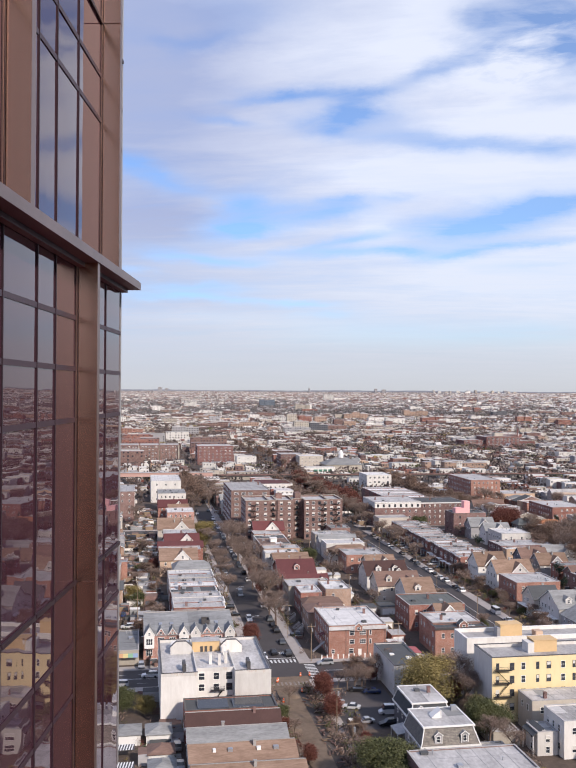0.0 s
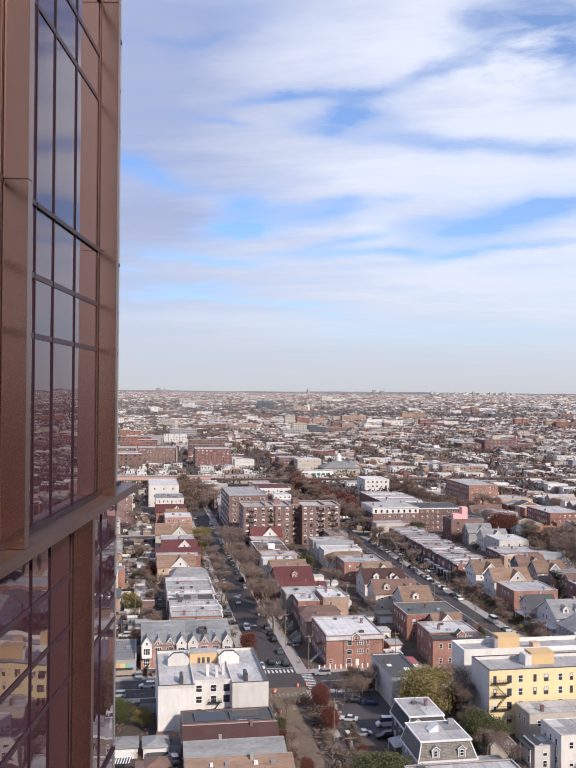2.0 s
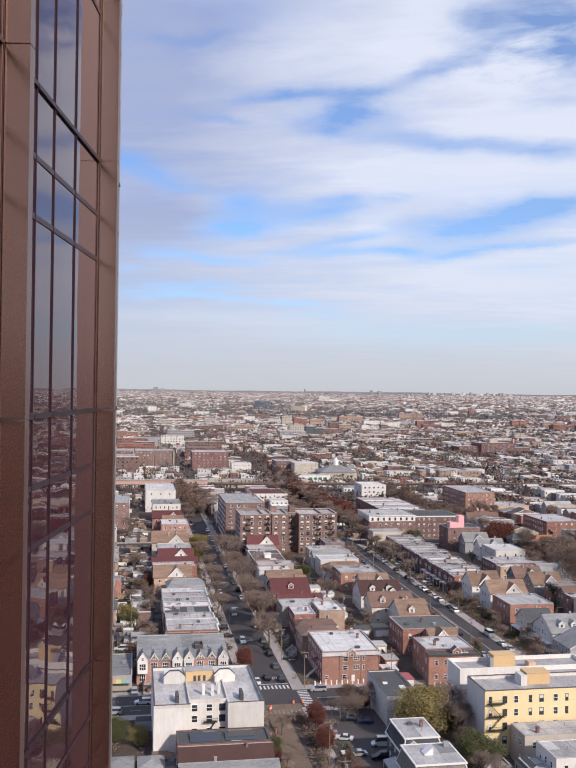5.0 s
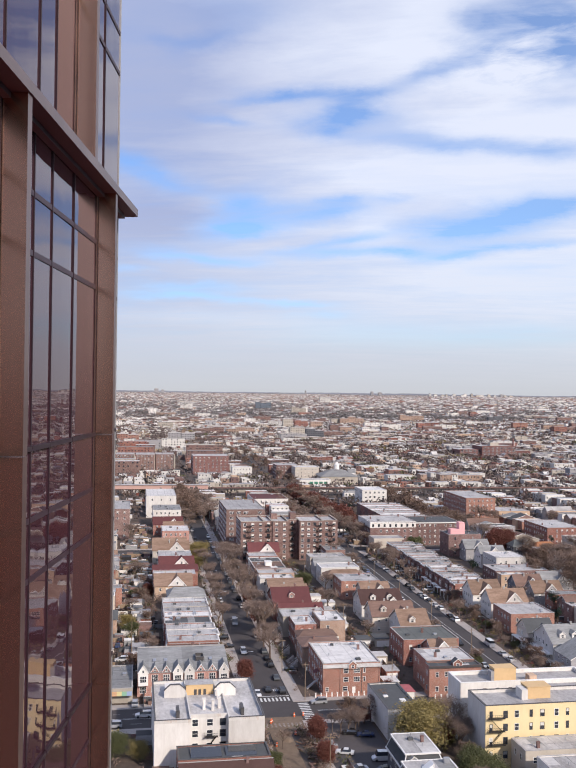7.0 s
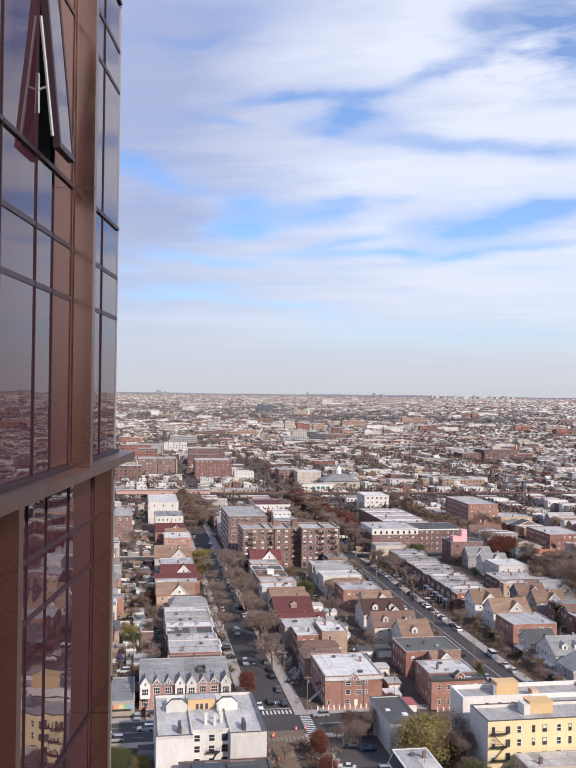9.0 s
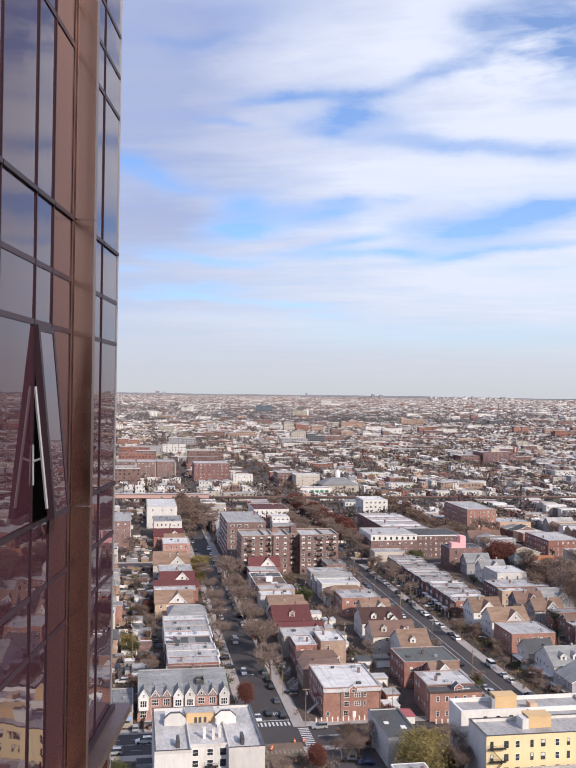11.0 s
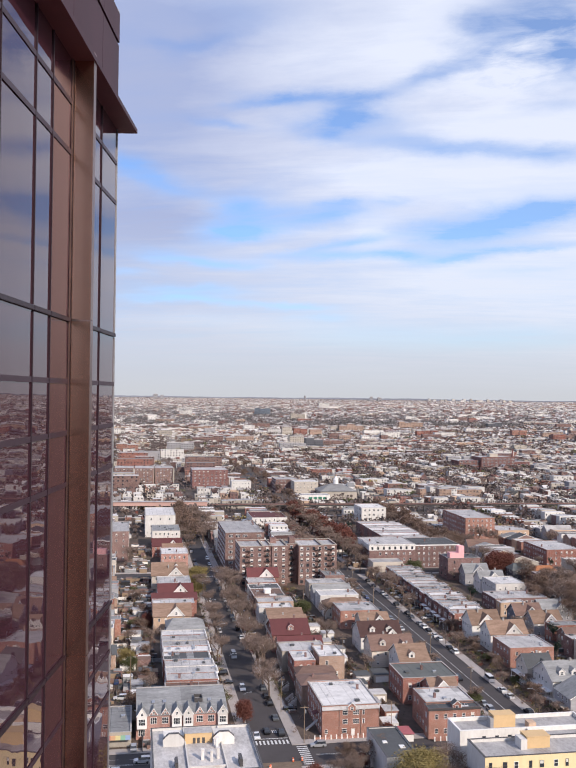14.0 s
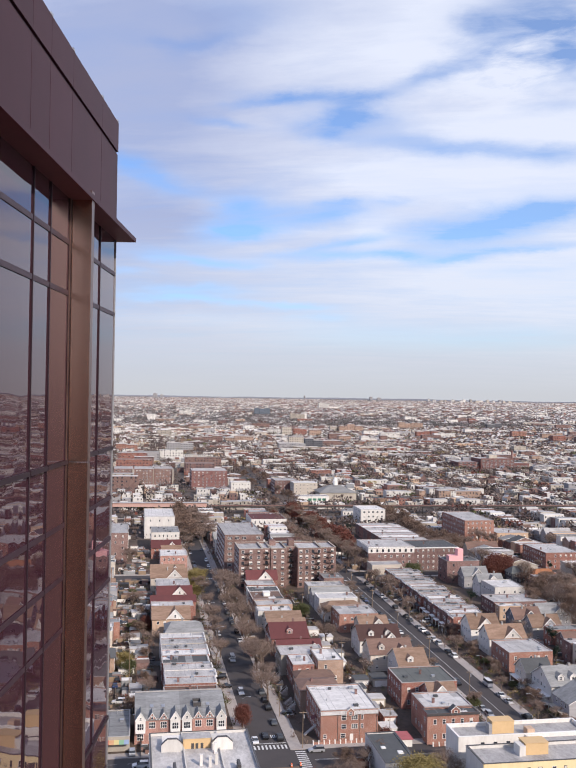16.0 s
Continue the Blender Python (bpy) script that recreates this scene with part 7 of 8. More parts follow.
tree("rust", 200, 484, 2.0)
tree("rust", 209.5, 486, 2.2)
tree("bare", 201, 503, 1.7)
tree("bare", 224, 566, 1.9)
tree("bare", 213, 427, 1.6)
tree("bare", 217, 419, 1.5)
tree("pine", 168.7, 345, 1.1)
tree("bare", 172, 470, 0.8)
tree("rust", 187, 500, 1.4)
tree("rust", 193, 506, 1.5)
for y in (300, 309, 320, 333, 341, 356, 372, 384, 399, 411, 420, 434, 446, 461, 470):
    tree("bare", 46.0 + fill.uniform(-1.2, 1.0), y + fill.uniform(-2, 2), fill.uniform(1.0, 1.45))
for y in (352, 368, 381, 390, 404, 424, 452, 474):
    tree("bare", 35.2 + fill.uniform(-0.8, 0.8), y + fill.uniform(-3, 3), fill.uniform(0.8, 1.15))
tree("rust", 47.0, 349, 0.8)
for y in range(268, 480, 15):
    if fill.random() < 0.4:
        tree("bare", 111.4, y + fill.uniform(-4, 4), fill.uniform(0.5, 0.75))
    if fill.random() < 0.45:
        tree("bare", 128.0, y + fill.uniform(-4, 4), fill.uniform(0.5, 0.9))
for y in range(518, 735, 10):
    for x in (33.5, 48.2, 111.5, 128.4):
        if x < 50 and y < 610 and fill.random() < 0.8:
            continue
        tree("rust" if x > 111 and y > 600 and fill.random() < 0.5 else "bare", x + fill.uniform(-1.5, 1.5), y + fill.uniform(-3, 3), fill.uniform(0.95, 1.2) * (1.2 if x > 100 else 1))
for x in (52.5, 54.5, 56.5, 58.5, 60.3, 77.2):
    tree("bare", x, 233.5 + fill.uniform(-2.5, 2.5), fill.uniform(0.5, 0.68))
for k in range(9):
    tree(("bare", "rust", "brown")[k % 3], 49.0 + fill.uniform(-1.5, 1.5), 152 + 6.3 * k, (0.5, 0.62, 0.34)[k % 3] * fill.uniform(0.85, 1.15))
for x, y in ((30, 640), (27, 662), (38, 690), (52, 622), (55, 650), (50, 680), (57, 705), (43, 720), (30, 712), (62, 728)):
    tree("bare", x + 2, y, fill.uniform(0.95, 1.15))
for x, y in ((212, 560), (205, 552), (196, 545), (232, 560), (270, 560), (244, 470), (262, 480)):
    tree("bare", x, y, fill.uniform(1.2, 1.6))
for _ in range(132):
    y = fill.uniform(262, 740)
    x = fill.choice(STREETS) + fill.choice((-1, 1)) * fill.uniform(33, 39.4) if fill.random() < 0.7 else fill.choice(STREETS) + fill.choice((-1, 1)) * 8.5
    if seen(x, y):
        tree(fill.choice(["bare"] * 16 + ["rust", "rust", "gold", "green", "pine"]), x, y, fill.uniform(0.55, 1.1))


# the wooded ends of the streets by the railway, and the tall trees behind the eastern houses
for k in range(17):
    tree(("brown", "bare")[k % 2], 38 + 16 * (k % 2) + fill.uniform(-2.5, 2.5), 618 + 8.2 * k, fill.uniform(0.9, 1.2))
for k in range(26):
    tree(("rust", "brown", "bare")[k % 3], 131 + fill.uniform(-2.5, 7), 572 + 6.8 * k, (1.9 if k % 3 == 0 else 0.95) * fill.uniform(0.9, 1.2))
for k in range(9):
    tree("bare", 110.5 + fill.uniform(-2, 2), 570 + 19 * k, fill.uniform(1.0, 1.3))
for k in range(24):
    tree(("bare", "brown")[k % 2], 194.5 + 8 * (k % 2) + fill.uniform(-2, 2), 552 + 8 * k, fill.uniform(0.9, 1.2))
for k in range(10):
    tree("brown", 196 + fill.uniform(-3, 22), 345 + 13 * k + fill.uniform(-4, 4), fill.uniform(0.8, 1.15))
for k in range(34):
    y = 800 + 15.5 * k
    tree(("bare", "brown")[k % 3 == 0], 135.5 + 0.0148 * (y - 790) + (9.5 if k % 2 else -9.0) + fill.uniform(-1, 1), y, fill.uniform(0.7, 1.0), z=0)
for k in range(26):      # small trees and tall shrubs in the front gardens of the wide street
    tree(("bare", "brown", "bare", "green", "rust", "brown")[k % 6], 133.6 + fill.uniform(-1.2, 2.6), 260 + 4.6 * k + fill.uniform(-1.5, 1.5), (0.55, 0.36, 0.5, 0.34, 0.4, 0.32)[k % 6] * fill.uniform(0.85, 1.2))
for k in range(12):
    tree(("brown", "bare", "brown", "green")[k % 4], 4.5 + fill.uniform(-5, 2), 292 + 15 * k + fill.uniform(-5, 5), (0.4, 0.7, 0.45, 0.5)[k % 4] * fill.uniform(0.85, 1.2))
for x, y, k in ((132, 430, 0.85), (131, 446, 0.9), (133, 460, 0.85), (131, 418, 0.8), (215, 560, 1.1), (204, 566, 1.0), (122, 508, 0.8), (134, 500, 0.7)):
    tree("bare", x, y, k)
for k in range(12):
    tree(("bare", "bare", "rust")[k % 3], 30.5 + fill.uniform(-1, 5), 152 + 5 * k, fill.uniform(0.35, 0.6))
tree("bare", 80.5, 214, 1.0, 2)
tree("bare", 79.6, 213, 0.95, 0)
tree("brown", 79.0, 205, 0.5)
tagged(new("distant_trees", FAR_TREES.mesh("distant_trees", [LEAF[k] for k in FAR_KINDS] + [BARK])), "brown, rust-red and bare trees by the railway", "trees", "", "stuff")


# garden shrubs, hedges and dry perennials in the yards
SHRUBS = Shape()
gr = random.Random(31)
for xa, xb, ya, yb, count in ((129.6, 137.2, 264, 482, 330), (109.8, 112.0, 264, 478, 90), (48.6, 51.0, 292, 470, 90), (31.0, 33.6, 296, 480, 90), (77, 83, 262, 470, 260), (157, 166, 262, 400, 260), (-2, 8, 300, 480, 180), (76, 84, 165, 225, 60)):
    for _ in range(count):
        c = Vector((gr.uniform(xa, xb), gr.uniform(ya, yb), 0.15))
        size, m = gr.uniform(0.4, 1.25), gr.choice((0, 0, 0, 1, 2, 3, 3, 4, 4))
        for _ in range(int(70 * size)):
            d = Vector((gr.gauss(0, 0.55), gr.gauss(0, 0.55), abs(gr.gauss(0.55, 0.4)))) * size
            n = Vector((gr.gauss(0, 1), gr.gauss(0, 1), gr.gauss(0.5, 1))).normalized()
            u = n.orthogonal().normalized() * gr.uniform(0.08, 0.2)
            v = n.cross(u).normalized() * gr.uniform(0.08, 0.17)
            p = c + d
            SHRUBS.face([p - u, p - v, p + u, p + v])
            SHRUBS.m[-1] = m
tagged(new("garden_shrubs", SHRUBS.mesh("garden_shrubs", [LEAF["bare"], LEAF["rust"], LEAF["gold"], LEAF["green"], LEAF["twig"]])), "low autumn shrubs and hedges in the yards", "shrubs", "", "stuff")


def woods(name, y_from, y_to, count, size, label, kinds):
    """Far trees as many small ragged clumps."""
    r = random.Random(y_from)
    s = Shape()
    for _ in range(count):
        y = math.sqrt(r.uniform(y_from ** 2, y_to ** 2))
        x = r.uniform(-0.2 * y - 15, 0.57 * y + 15)
        if y < 2400 and r.random() < 0.55:
            x = 40.8 + 78.9 * round((x - 40.8) / 78.9) + r.choice((-7.5, 7.5)) + r.uniform(-1.5, 1.5)
        if math.hypot(x, y) > 4860 or y > 800 and quarter(x, y) > -0.3 and r.random() < 0.45:
            continue
        if 785 < y < 1330 and -7 < x - 135.5 - 0.0148 * (y - 790) < 7:      # the open street beyond the railway
            continue
        z = rise(math.hypot(x, y))
        g, m = size * max(0.3, 1 - z / 84) * r.uniform(0.6, 1.4), r.choice(kinds)
        wide = g * r.uniform(1, 2.6)
        for _ in range(int((22 if y_from < 2600 else 9) * wide / g)):
            p = Vector((x + r.gauss(0, 0.5) * wide, y + r.gauss(0, 0.5) * g, z + g * r.uniform(0.5, 1.9)))
            n = Vector((r.gauss(0, 1), r.gauss(0, 1), r.gauss(0.3, 1))).normalized()
            u = n.orthogonal().normalized() * g * r.uniform(0.14, 0.34) * (1 if y_from < 2600 else 1.6)
            v = n.cross(u).normalized() * g * r.uniform(0.14, 0.34)
            s.face([p - u, p - v, p + u, p + v], m)
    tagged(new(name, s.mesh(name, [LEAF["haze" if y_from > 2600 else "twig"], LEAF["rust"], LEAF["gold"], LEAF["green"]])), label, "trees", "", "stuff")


woods("distant_trees", 612, 1300, 2600, 3.5, "bare brown trees among the far houses", [0] * 30 + [1, 2, 3])
woods("distant_trees", 1300, 3000, 8200, 4.0, "far brown and dull trees between houses", [0] * 50 + [1, 2, 3])
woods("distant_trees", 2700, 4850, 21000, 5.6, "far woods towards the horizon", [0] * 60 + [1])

# ---- cars, lamps, poles ----
CARPAINT = {n: plain("car_paint_" + n, c, 0.25, 0.3) for n, c in (("white", (0.75, 0.75, 0.75)), ("black", (0.02, 0.02, 0.023)), ("silver", (0.42, 0.43, 0.45)), ("grey", (0.13, 0.14, 0.15)), ("blue", (0.04, 0.06, 0.14)), ("red", (0.3, 0.03, 0.03)))}
TYRE = plain("tyre_rubber", (0.025, 0.025, 0.025), 0.8)
CARS = {}


def car_master(color, tall):
    """A car along Y, nose to +Y: body, cabin glass, roof and wheels."""
    L, W, H = (4.7, 1.85, 1.75) if tall else (4.6, 1.8, 1.42)
    if tall == 2:
        L, W, H = 5.6, 2.0, 2.4
    words = {0: "saloon car", 1: "tall estate car", 2: "van"}[tall]
    c = thing("car", f"{color} {words} parked at the kerb", "car")
    prof = [(-L / 2, 0.3), (L / 2, 0.3), (L / 2, 0.62), (L / 2 - 0.25, 0.82), (L * 0.20, H * 0.6), (-L / 2 + (0.1 if tall else 0.9), H * 0.62), (-L / 2, 0.8)]
    s = Shape()
    n = len(prof)
    for x, o in ((-W / 2, 1), (W / 2, -1)):
        s.face([(x, p[0], p[1]) for p in prof][::-o])
    for i in range(n):
        a, b = prof[i], prof[(i + 1) % n]
        s.face([(-W / 2, a[0], a[1]), (W / 2, a[0], a[1]), (W / 2, b[0], b[1]), (-W / 2, b[0], b[1])][::-1])
    part("body", s, [CARPAINT[color]], c)
    z0, z1 = H * 0.59, H - 0.06
    f0, f1 = (L * 0.22, L * 0.05) if tall < 2 else (L * 0.36, L * 0.26)
    r0, r1 = (-L / 2 + 0.12, -L / 2 + 0.3) if tall else (-L / 2 + 0.75, -L / 2 + 1.35)
    lo = [(-W / 2 + 0.04, r0, z0), (W / 2 - 0.04, r0, z0), (W / 2 - 0.04, f0, z0), (-W / 2 + 0.04, f0, z0)]
    hi = [(-W / 2 + 0.22, r1, z1), (W / 2 - 0.22, r1, z1), (W / 2 - 0.22, f1, z1), (-W / 2 + 0.22, f1, z1)]
    g = Shape()
    for i in range(4):
        j = (i + 1) % 4
        g.face([lo[i], lo[j], hi[j], hi[i]])
    part("window_glass", g, [PANE], c)
    part("roof", Shape().slab([(p[0] * 1.04, p[1], z1 + 0.06) for p in hi], 0.07), [CARPAINT[color]], c)
    wh = Shape().tube((-0.11, 0, 0), (0.11, 0, 0), 0.33, 0.33, 12).mesh("wheel", [TYRE])
    for x in (-W / 2 + 0.1, W / 2 - 0.1):
        for y in (-L * 0.3, L * 0.32):
            part("wheel", wh, None, c, at=pose(x, y, 0.33))
    return c


def car(color, tall, x, y, rz=0, z=0.004):
    m = pose(x, y, z, 0, 0, rz)
    if (color, tall) not in CARS:
        CARS[color, tall] = c = car_master(color, tall)
        c.matrix_basis = m
        return c
    return copy_thing(CARS[color, tall], m)


COL = ["white", "white", "black", "black", "silver", "grey", "grey", "silver", "blue", "black", "white", "grey", "black"]
for x, y0, y1, p in ((36.9, 384, 494, 0.4), (45.0, 396, 494, 0.6), (36.9, 516, 620, 0.6), (45.0, 516, 620, 0.6), (115.2, 372, 494, 0.7), (126.0, 380, 494, 0.6), (115.2, 516, 620, 0.5), (125.8, 516, 620, 0.5)):
    y = y0
    while y < y1:
        if fill.random() < p and seen(x, y):
            car(fill.choice(COL), 1 if fill.random() < 0.4 else 0, x + fill.uniform(-0.15, 0.15), y, 180 if x > 40 and x < 50 else 0)
        y += fill.uniform(5.6, 6.8)
# the near street: waiting at the crossing, driving, and parked at the kerb
car("white", 0, 36.9, 265.2, 180), car("black", 0, 40.4, 268.6, 0), car("black", 1, 44.4, 266.8, 0), car("grey", 0, 44.6, 279.5, 0), car("black", 1, 44.8, 293.0, 0), car("black", 0, 44.8, 300.0, 0), car("grey", 1, 44.8, 308.2, 0)
car("white", 1, 37.8, 308.4, 180), car("silver", 1, 45.0, 327.4, 0), car("white", 0, 45.0, 373.0, 0), car("black", 1, 45.0, 387.0, 0), car("black", 0, 37.5, 373.0, 180), car("silver", 2, 38.9, 346.8, 180)
car("black", 1, 32.2, 325.0, 90, 0.16), car("black", 0, 50.6, 286.6, 80, 0.16), car("black", 0, 33.0, 315.0, 90, 0.16), car("silver", 1, 53.5, 256, 90), car("white", 1, -7.4, 247, 90), car("silver", 1, -4.5, 244.8, 90)
# the wide street
car("white", 2, 126.0, 306.6, 0), car("white", 0, 126.1, 295.2, 0), car("white", 0, 126.2, 288.8, 0), car("silver", 1, 114.6, 276.8, 180), car("silver", 0, 114.6, 282.8, 180), car("black", 0, 114.8, 289.4, 180), car("white", 1, 126.1, 341.6, 0), car("black", 0, 126.0, 347.6, 0)
car("white", 0, 126.1, 366.4, 0), car("silver", 1, 126.2, 360.0, 0), car("black", 0, 126.2, 374.6, 0), car("black", 1, 125.8, 273.4, 0), car("silver", 1, 133.4, 268.0, 80, 0.16), car("blue", 1, 135.4, 264.8, 80, 0.16), car("grey", 0, 115.4, 366.6, 180), car("black", 1, 115.4, 348.8, 180)
car("black", 0, 115.3, 339.0, 180), car("grey", 0, 115.4, 331.4, 180), car("black", 1, 115.6, 309.4, 180)
for k in range(9):
    car(("black", "white", "silver", "grey", "black")[k % 5], k % 2, 131.9 + 0.2 * (k % 3), 386 + 8.5 * k, 90, 0.16)
for k, (x, y, c, tl, r) in enumerate([(52.5, 219, "white", 0, 70), (60.5, 229.5, "blue", 0, 80), (57, 231.5, "black", 0, 80), (61, 214, "white", 2, 85), (53.5, 209, "silver", 0, 95), (58.5, 206.5, "black", 1, 90), (62, 209, "grey", 0, 92)]):
    car(c, tl, x, y, r, 0.195)
car("white", 1, 3.5, 251.6, 90), car("silver", 1, 7.6, 253.0, 90), car("white", 0, 9.2, 210.5, 0, 0.16), car("silver", 1, 8.8, 200.5, 0, 0.16), car("silver", 0, 9.0, 190.5, 3, 0.16), car("silver", 0, 9.2, 184, 0, 0.16), car("black", 1, -8, 261.4, 20, 0.16), car("silver", 1, 1.2, 260.8, 0, 0.16)
for k in range(16):      # along the street beyond the railway
    car(("black", "white", "silver", "grey", "black")[k % 5], k % 2, 132.4 + 6.6 * (k % 2) + 0.0148 * 24 * k, 802 + 24 * k, 180 * (k % 2), 0.014)
for _ in range(28):
    x, y = fill.choice((1, 4, -3, 78, 160, 238)) + fill.uniform(-2, 2), fill.uniform(300, 476)
    if free(x - 3, x + 3, y - 3, y + 3) and seen(x, y):
        car(fill.choice(COL), fill.choice((0, 0, 1)), x, y, fill.choice((0, 90)), 0.175)


def street_lamp(x, y, side):
    t = thing("street_lamp", "tall grey steel street lamp with a curved arm", "street lamp", x, y, 0.15, group="street lamps")
    part("pole", Shape().tube((0, 0, 0), (0, 0, 8.4), 0.08, 0.05, 7), [TRIM_D], t)
    part("arm", Shape().tube((0, 0, 8.3), (side * 1.2, 0, 9.0), 0.05, 0.045, 6).tube((side * 1.2, 0, 9.0), (side * 2.4, 0, 9.1), 0.045, 0.04, 6), [METAL], t)
    part("lamp_head", Shape().box(side * 2.4 - 0.35, -0.15, 8.98, side * 2.4 + 0.35, 0.15, 9.12), [METAL], t)


def utility_pole(x, y):
    t = thing("utility_pole", "brown wooden utility pole with crossarm", "utility pole", x, y, 0.15, group="utility poles")
    part("pole", Shape().tube((0, 0, 0), (0, 0, 11), 0.12, 0.08, 7), [WOOD], t)
    part("crossarm", Shape().box(-1.2, -0.06, 10.1, 1.2, 0.06, 10.25), [WOOD], t)
    part("transformer", Shape().tube((0.35, 0, 8.6), (0.35, 0, 9.5), 0.22, 0.22, 8), [METAL], t)


for y in range(270, 480, 42):
    street_lamp(34.4, y + 8, 1), street_lamp(126.6, y, -1), utility_pole(47.4, y + 15), utility_pole(112.8, y + 20)
for x, y in ((44, 182), (45.5, 204), (44.5, 158), (76, 258.5), (78, 410), (78, 330), (0, 330), (0, 300), (50, 259)):
    utility_pole(x, y)

# fences and sheds in the back yards
for k in range(46):
    x = fill.choice((2, 5, 77.5, 80.5, 158, 161))
    y = fill.uniform(292, 470)
    if free(x - 2.2, x + 2.2, y - 2, y + 2):
        s = thing("shed", "small flat-topped garden shed in a back yard", "shed", x, y, 0.17, fill.choice((0, 0, 4)))
        w, d, h = fill.uniform(1.6, 2.4), fill.uniform(1.4, 2.2), fill.uniform(2.2, 2.8)
        part("wall", Shape().box(-w, -d, 0, w, d, h), [WALLS[fill.choice(("white", "grey", "brick", "beige"))]], s)
        part("roof", Shape().box(-w - 0.2, -d - 0.2, h, w + 0.2, d + 0.2, h + 0.12), [ROOFS[fill.choice(("white", "silver", "grey", "brown"))]], s)
for x, ya, yb in ((1.2, 291, 478), (79.8, 286, 400), (32.2, 150, 212), (48.3, 150, 204)):
    f = thing("fence", "weathered wooden yard fence", "fence", x, (ya + yb) / 2, 0.17)
    n = int((yb - ya) / 6)
    for i in range(n):
        y = ya + (yb - ya) * i / n - (ya + yb) / 2
        part("fence_panel", Shape().box(-0.03, y + 0.06, 0.05, 0.03, y + (yb - ya) / n - 0.06, 1.7), [WOOD], f)

# brick garden walls with white posts along the avenue
for xa, xb, y in ((88.2, 102.6, 254.9), (53.5, 73.0, 260.6)):
    gw = thing("garden_wall", "low brick garden wall with white posts", "wall", (xa + xb) / 2, y, 0.15)
    n = int((xb - xa) / 1.6)
    part("wall", Shape().box(-(xb - xa) / 2, -0.1, 0, (xb - xa) / 2, 0.1, 0.75), [WALLS["orange"]], gw)
    for k in range(n + 1):
        q = -(xb - xa) / 2 + (xb - xa) * k / n
        part("post", Shape().box(q - 0.16, -0.16, 0, q + 0.16, 0.16, 1.15).box(q - 0.2, -0.2, 1.15, q + 0.2, 0.2, 1.25), [TRIM], gw)
rs = thing("shed", "small yard shed with a faded red roof", "shed", 79.6, 258.5, 0.17)
part("wall", Shape().ring(-2.4, -3.0, 2.4, 3.0, 0, 2.3, 0.15), [WALLS["white"]], rs)
part("roof", Shape().slab([(-2.7, -3.3, 2.5), (2.7, -3.3, 2.3), (2.7, 3.3, 2.3), (-2.7, 3.3, 2.5)], 0.12), [surface("faded_red_roof", (0.42, 0.13, 0.14), 0.8, grain=2, patch=0.5)], rs)

# broken boards, pipes and rubble beside the unpaved street
db = Shape()
dr = random.Random(51)
for _ in range(420):
    x, y, a = dr.gauss(44.6, 1.5), dr.uniform(152, 238), dr.uniform(0, math.pi)
    if dr.random() < 0.25:
        x = dr.gauss(34.6, 0.8)
    ln, wd, z = dr.uniform(0.4, 2.6), dr.uniform(0.08, 0.4), dr.uniform(0.16, 0.5)
    u, v = Vector((math.cos(a), math.sin(a), dr.uniform(-0.15, 0.15))) * ln / 2, Vector((-math.sin(a), math.cos(a), 0)) * wd / 2
    c = Vector((x, y, z + abs(u.z) + 0.08))
    db.slab([c - u - v, c + u - v, c + u + v, c - u + v], dr.uniform(0.05, 0.3), dr.randrange(5))
tagged(new("building_debris", db.mesh("building_debris", [WOOD, ROOFS["brown"], ROOFS["maroon"], WALLS["brown"], ROOFS["tan"]])), "broken boards, pipes and rubble along the dirt street", "debris", "", "stuff")

# odds and ends in yards and front gardens, too many to count
junk, bush = Shape(), Shape()
jr = random.Random(77)
for _ in range(8000):
    sx = jr.choice(STREETS[1:8])
    y = jr.uniform(150, 600)
    back = jr.random() < 0.72
    x = sx + jr.choice((-1, 1)) * (jr.uniform(30, 39.3) if back else jr.uniform(9.5, 13.5))
    if 34 < x < 47 and y < 262 or not seen(x, y) or 240 < y < 261 or 496 < y < 514 or (not back and not free(x - 0.1, x + 0.1, y - 0.1, y + 0.1) and jr.random() < 0.3):
        continue
    w, d, h = jr.uniform(0.2, 1.2), jr.uniform(0.2, 1.3), jr.uniform(0.2, 1.5)
    if jr.random() < 0.16:
        w, d, h = jr.uniform(1.2, 2.6), jr.uniform(1.2, 2.4), jr.uniform(1.6, 2.6)
    if jr.random() < 0.15:
        w, d, h = (jr.uniform(2, 5), 0.05, 1.6) if jr.random() < 0.5 else (0.05, jr.uniform(2, 5), 1.6)
    if free(x - w, x + w, y - d, y + d) or (back and 1 < x < 9):
        junk.box(x - w, y - d, 0.15, x + w, y + d, 0.17 + h, jr.choice((0, 1, 2, 3, 3, 4, 4, 6, 6, 7, 7, 8)), jr.choice((0, 1, 2, 4, 5, 6, 6, 7, 7, 8)))
tagged(new("yard_clutter", junk.mesh("yard_clutter", [WALLS["white"], WALLS["grey"], ROOFS["grey"], WALLS["mauve"], WOOD, ROOFS["silver"], ROOFS["dark"], ROOFS["brown"], IRON])), "sheds, bins, boards and low fences in the yards", "clutter", "", "stuff")
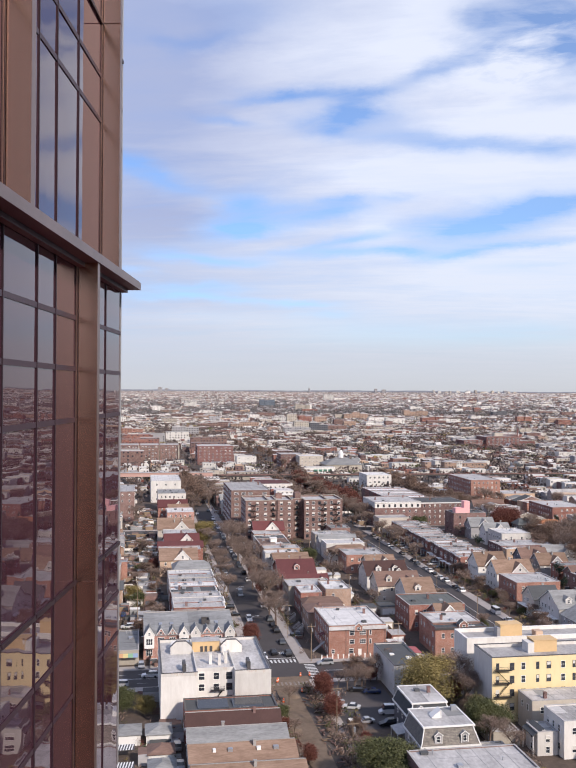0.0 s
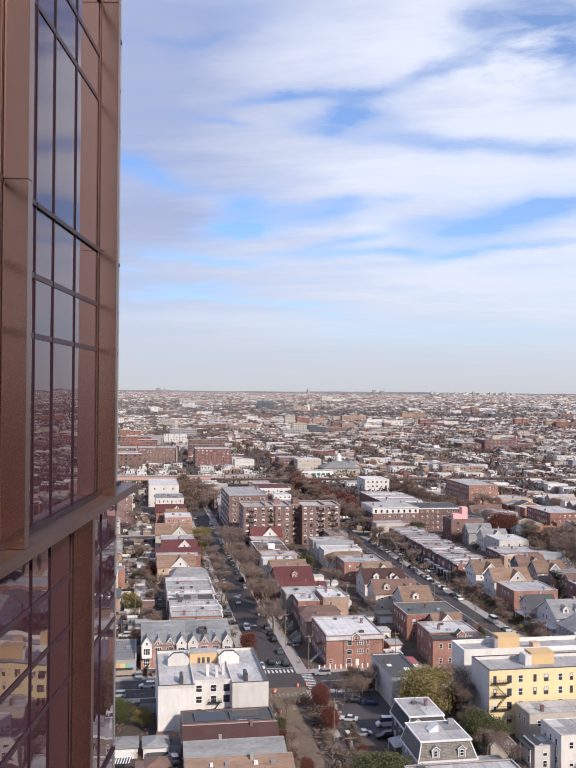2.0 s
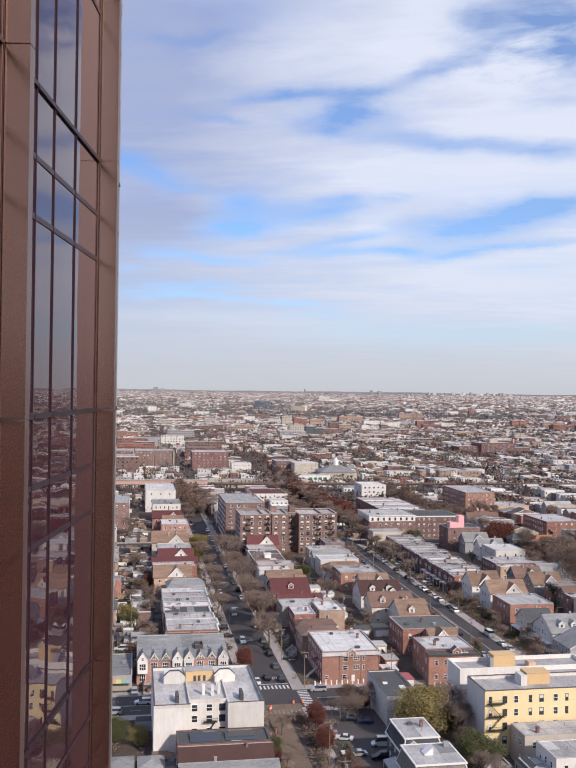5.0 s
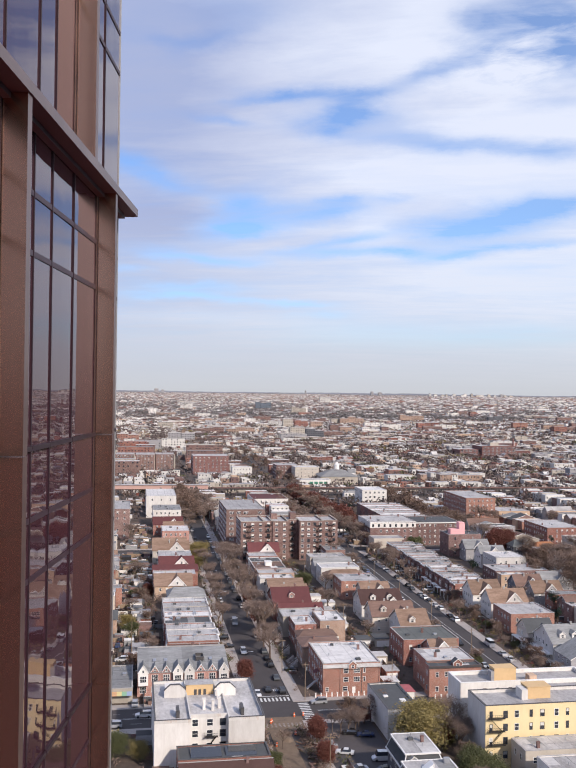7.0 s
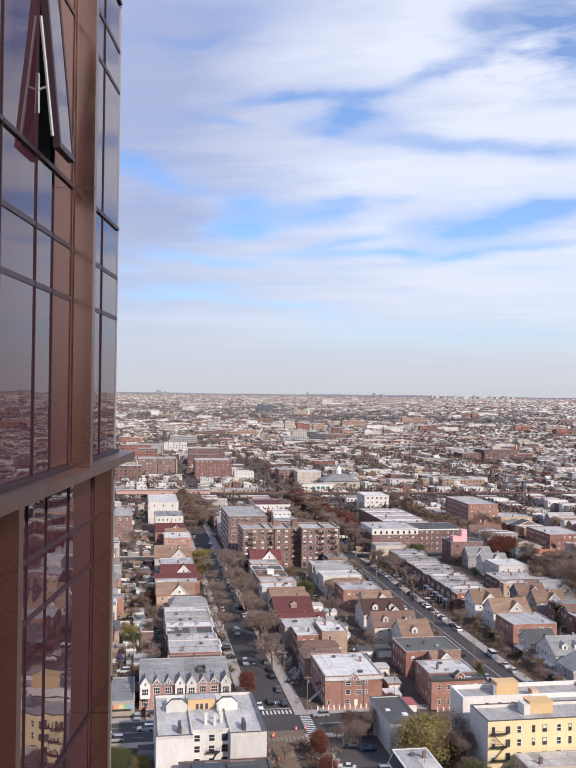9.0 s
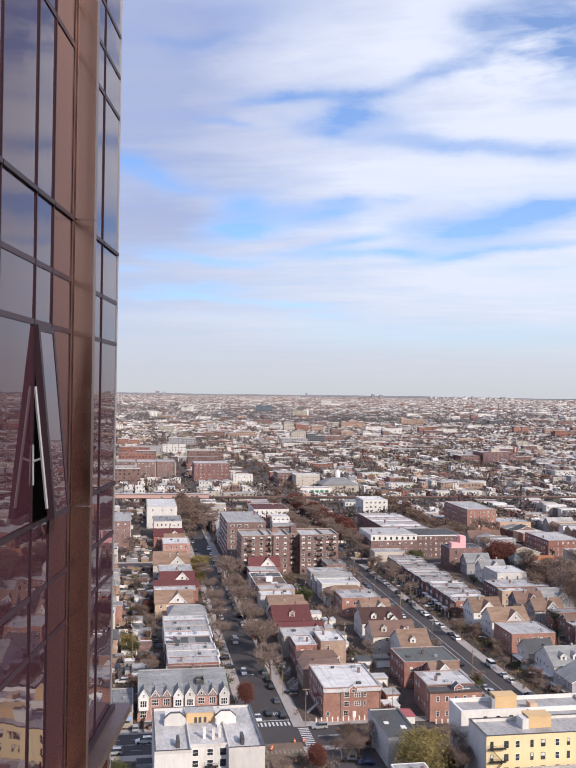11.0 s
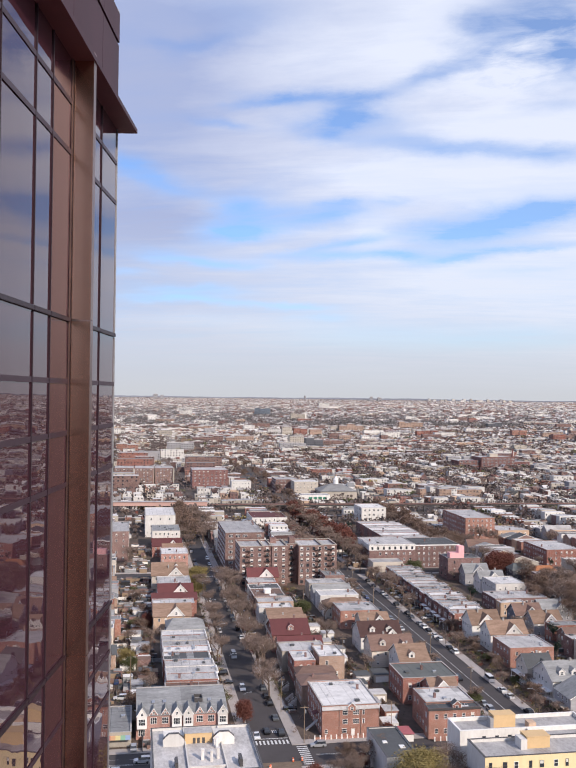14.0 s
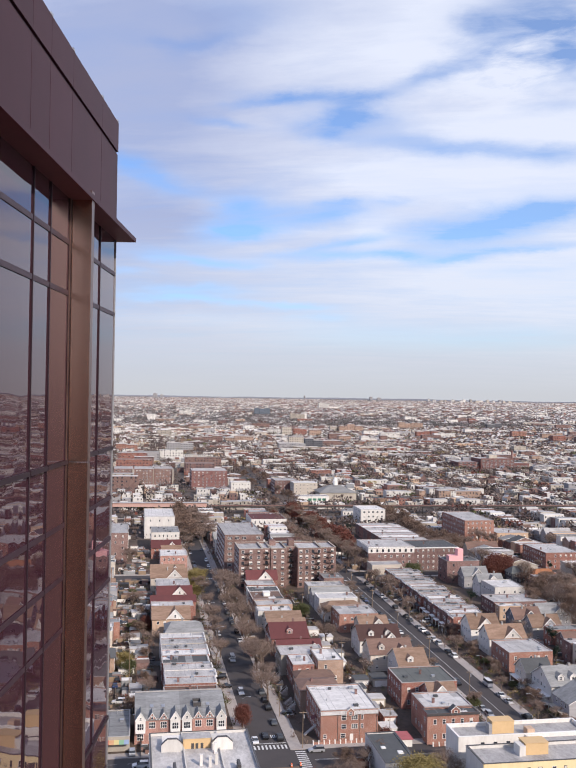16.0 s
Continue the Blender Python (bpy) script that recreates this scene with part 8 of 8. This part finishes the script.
for _ in range(5500):
    k = jr.random()
    sx = jr.choice(STREETS[1:8])
    y = jr.uniform(150, 600)
    x = sx + jr.choice((-1, 1)) * (jr.uniform(30, 39.3) if k < 0.6 else jr.uniform(7, 12.5) if k < 0.75 else jr.uniform(7.5, 16.8))
    if k > 0.9:
        x, y = jr.choice((jr.uniform(43.6, 49.5), jr.uniform(32, 34.6))), jr.uniform(150, 236)
    if not seen(x, y) or (12 < abs(x - sx) < 20 and not free(x - 0.8, x + 0.8, y - 0.8, y + 0.8) and not (128 < x < 137.2 and y > 262)) or 241 < y < 260 or 496 < y < 514 or (34.6 < x < 43.4 and y < 240):
        continue
    r = jr.uniform(0.5, 1.5)
    m = jr.choice((0, 0, 0, 0, 0, 0, 1, 2, 3, 3)) if k <= 0.9 else jr.choice((0, 0, 0, 0, 0, 3))
    for _ in range(34):
        p = Vector((x + jr.gauss(0, 0.45) * r, y + jr.gauss(0, 0.45) * r, 0.2 + r * jr.uniform(0.1, 1.3)))
        n = Vector((jr.gauss(0, 1), jr.gauss(0, 1), jr.gauss(0.4, 1))).normalized()
        u = n.orthogonal().normalized() * r * jr.uniform(0.12, 0.36)
        v = n.cross(u).normalized() * r * jr.uniform(0.05, 0.13)
        bush.face([p - u, p - v, p + u, p + v], m)
tagged(new("shrubs", bush.mesh("shrubs", [LEAF["bare"], LEAF["rust"], LEAF["gold"], LEAF["green"]])), "scrubby brown and green shrubs in the gardens", "shrubs", "", "stuff")

# slatted screens over a yard, and the works on the unpaved street
for x, y, n in ((-4.6, 197.5, 14), (-4.6, 188.0, 14)):
    sc2 = thing("slatted_screen", "dark green slatted screen with pale slats over a yard", "screen", x, y, 0.17)
    part("frame", Shape().box(-4.2, -1.6, 1.9, 4.2, 1.6, 2.0), [TRIM_D], sc2)
    for k in range(n):
        part("slat", Shape().slab([(-4.1 + 0.58 * k, -1.6, 2.05), (-3.85 + 0.58 * k, -1.6, 2.05), (-3.45 + 0.58 * k, 1.6, 2.05), (-3.7 + 0.58 * k, 1.6, 2.05)], 0.04), [TRIM], sc2)
    for px_, py_ in ((-4.1, -1.5), (4.1, -1.5), (-4.1, 1.5), (4.1, 1.5)):
        part("post", Shape().box(px_ - 0.05, py_ - 0.05, 0, px_ + 0.05, py_ + 0.05, 1.9), [TRIM_D], sc2)
CONE = plain("orange_plastic", (0.75, 0.16, 0.06), 0.5)
wr = random.Random(4)
for x, y in ((44.6, 246.5), (47.2, 246.8), (37.4, 241.8), (37.8, 243.0), (42.6, 233), (36.6, 226)):
    b = thing("traffic_barrel", "orange and white traffic barrel on the road", "barrel", x, y, 0.16 if y < 243 else 0.01)
    part("barrel", Shape().tube((0, 0, 0.06), (0, 0, 1.0), 0.3, 0.22, 10), [CONE], b)
    part("stripe", Shape().tube((0, 0, 0.5), (0, 0, 0.68), 0.275, 0.26, 10), [TRIM], b)
    part("base", Shape().tube((0, 0, 0), (0, 0, 0.06), 0.38, 0.38, 8), [TYRE], b)
for k in range(8):
    x, y = wr.uniform(43.8, 47.6), wr.uniform(160, 238)
    p = thing("timber_stack", "small stack of weathered planks on the dirt", "planks", x, y, 0.16, wr.uniform(-20, 40))
    for j in range(4):
        o = wr.uniform(-0.1, 0.1)
        part("plank", Shape().box(-0.8 + 0.36 * j + o, -1.6 + o, 0, -0.5 + 0.36 * j + o, 1.6 - o, 0.07 + 0.05 * (j % 2)), [WOOD], p)
heap = Shape()
for k in range(9):
    x, y, r_, h_ = wr.uniform(35.0, 46), wr.uniform(160, 236), wr.uniform(0.8, 2.0), wr.uniform(0.3, 0.8)
    c = len(heap.v)
    ring = [(x + r_ * wr.uniform(0.8, 1.2) * math.cos(a * math.pi / 6), y + r_ * wr.uniform(0.8, 1.2) * math.sin(a * math.pi / 6), 0.155) for a in range(12)]
    mid = [(x + (p[0] - x) * 0.5, y + (p[1] - y) * 0.5, 0.16 + h_ * wr.uniform(0.5, 0.75)) for p in ring]
    heap.v += ring + mid + [(x, y, 0.16 + h_)]
    for a in range(12):
        b_ = (a + 1) % 12
        heap.f += [(c + a, c + b_, c + 12 + b_, c + 12 + a), (c + 12 + a, c + 12 + b_, c + 24)]
        heap.m += [0, 0]
tagged(new("soil_heap", heap.mesh("soil_heap", [DIRT])), "low heaps of brown soil along the unpaved street", "soil heaps", "", "stuff")
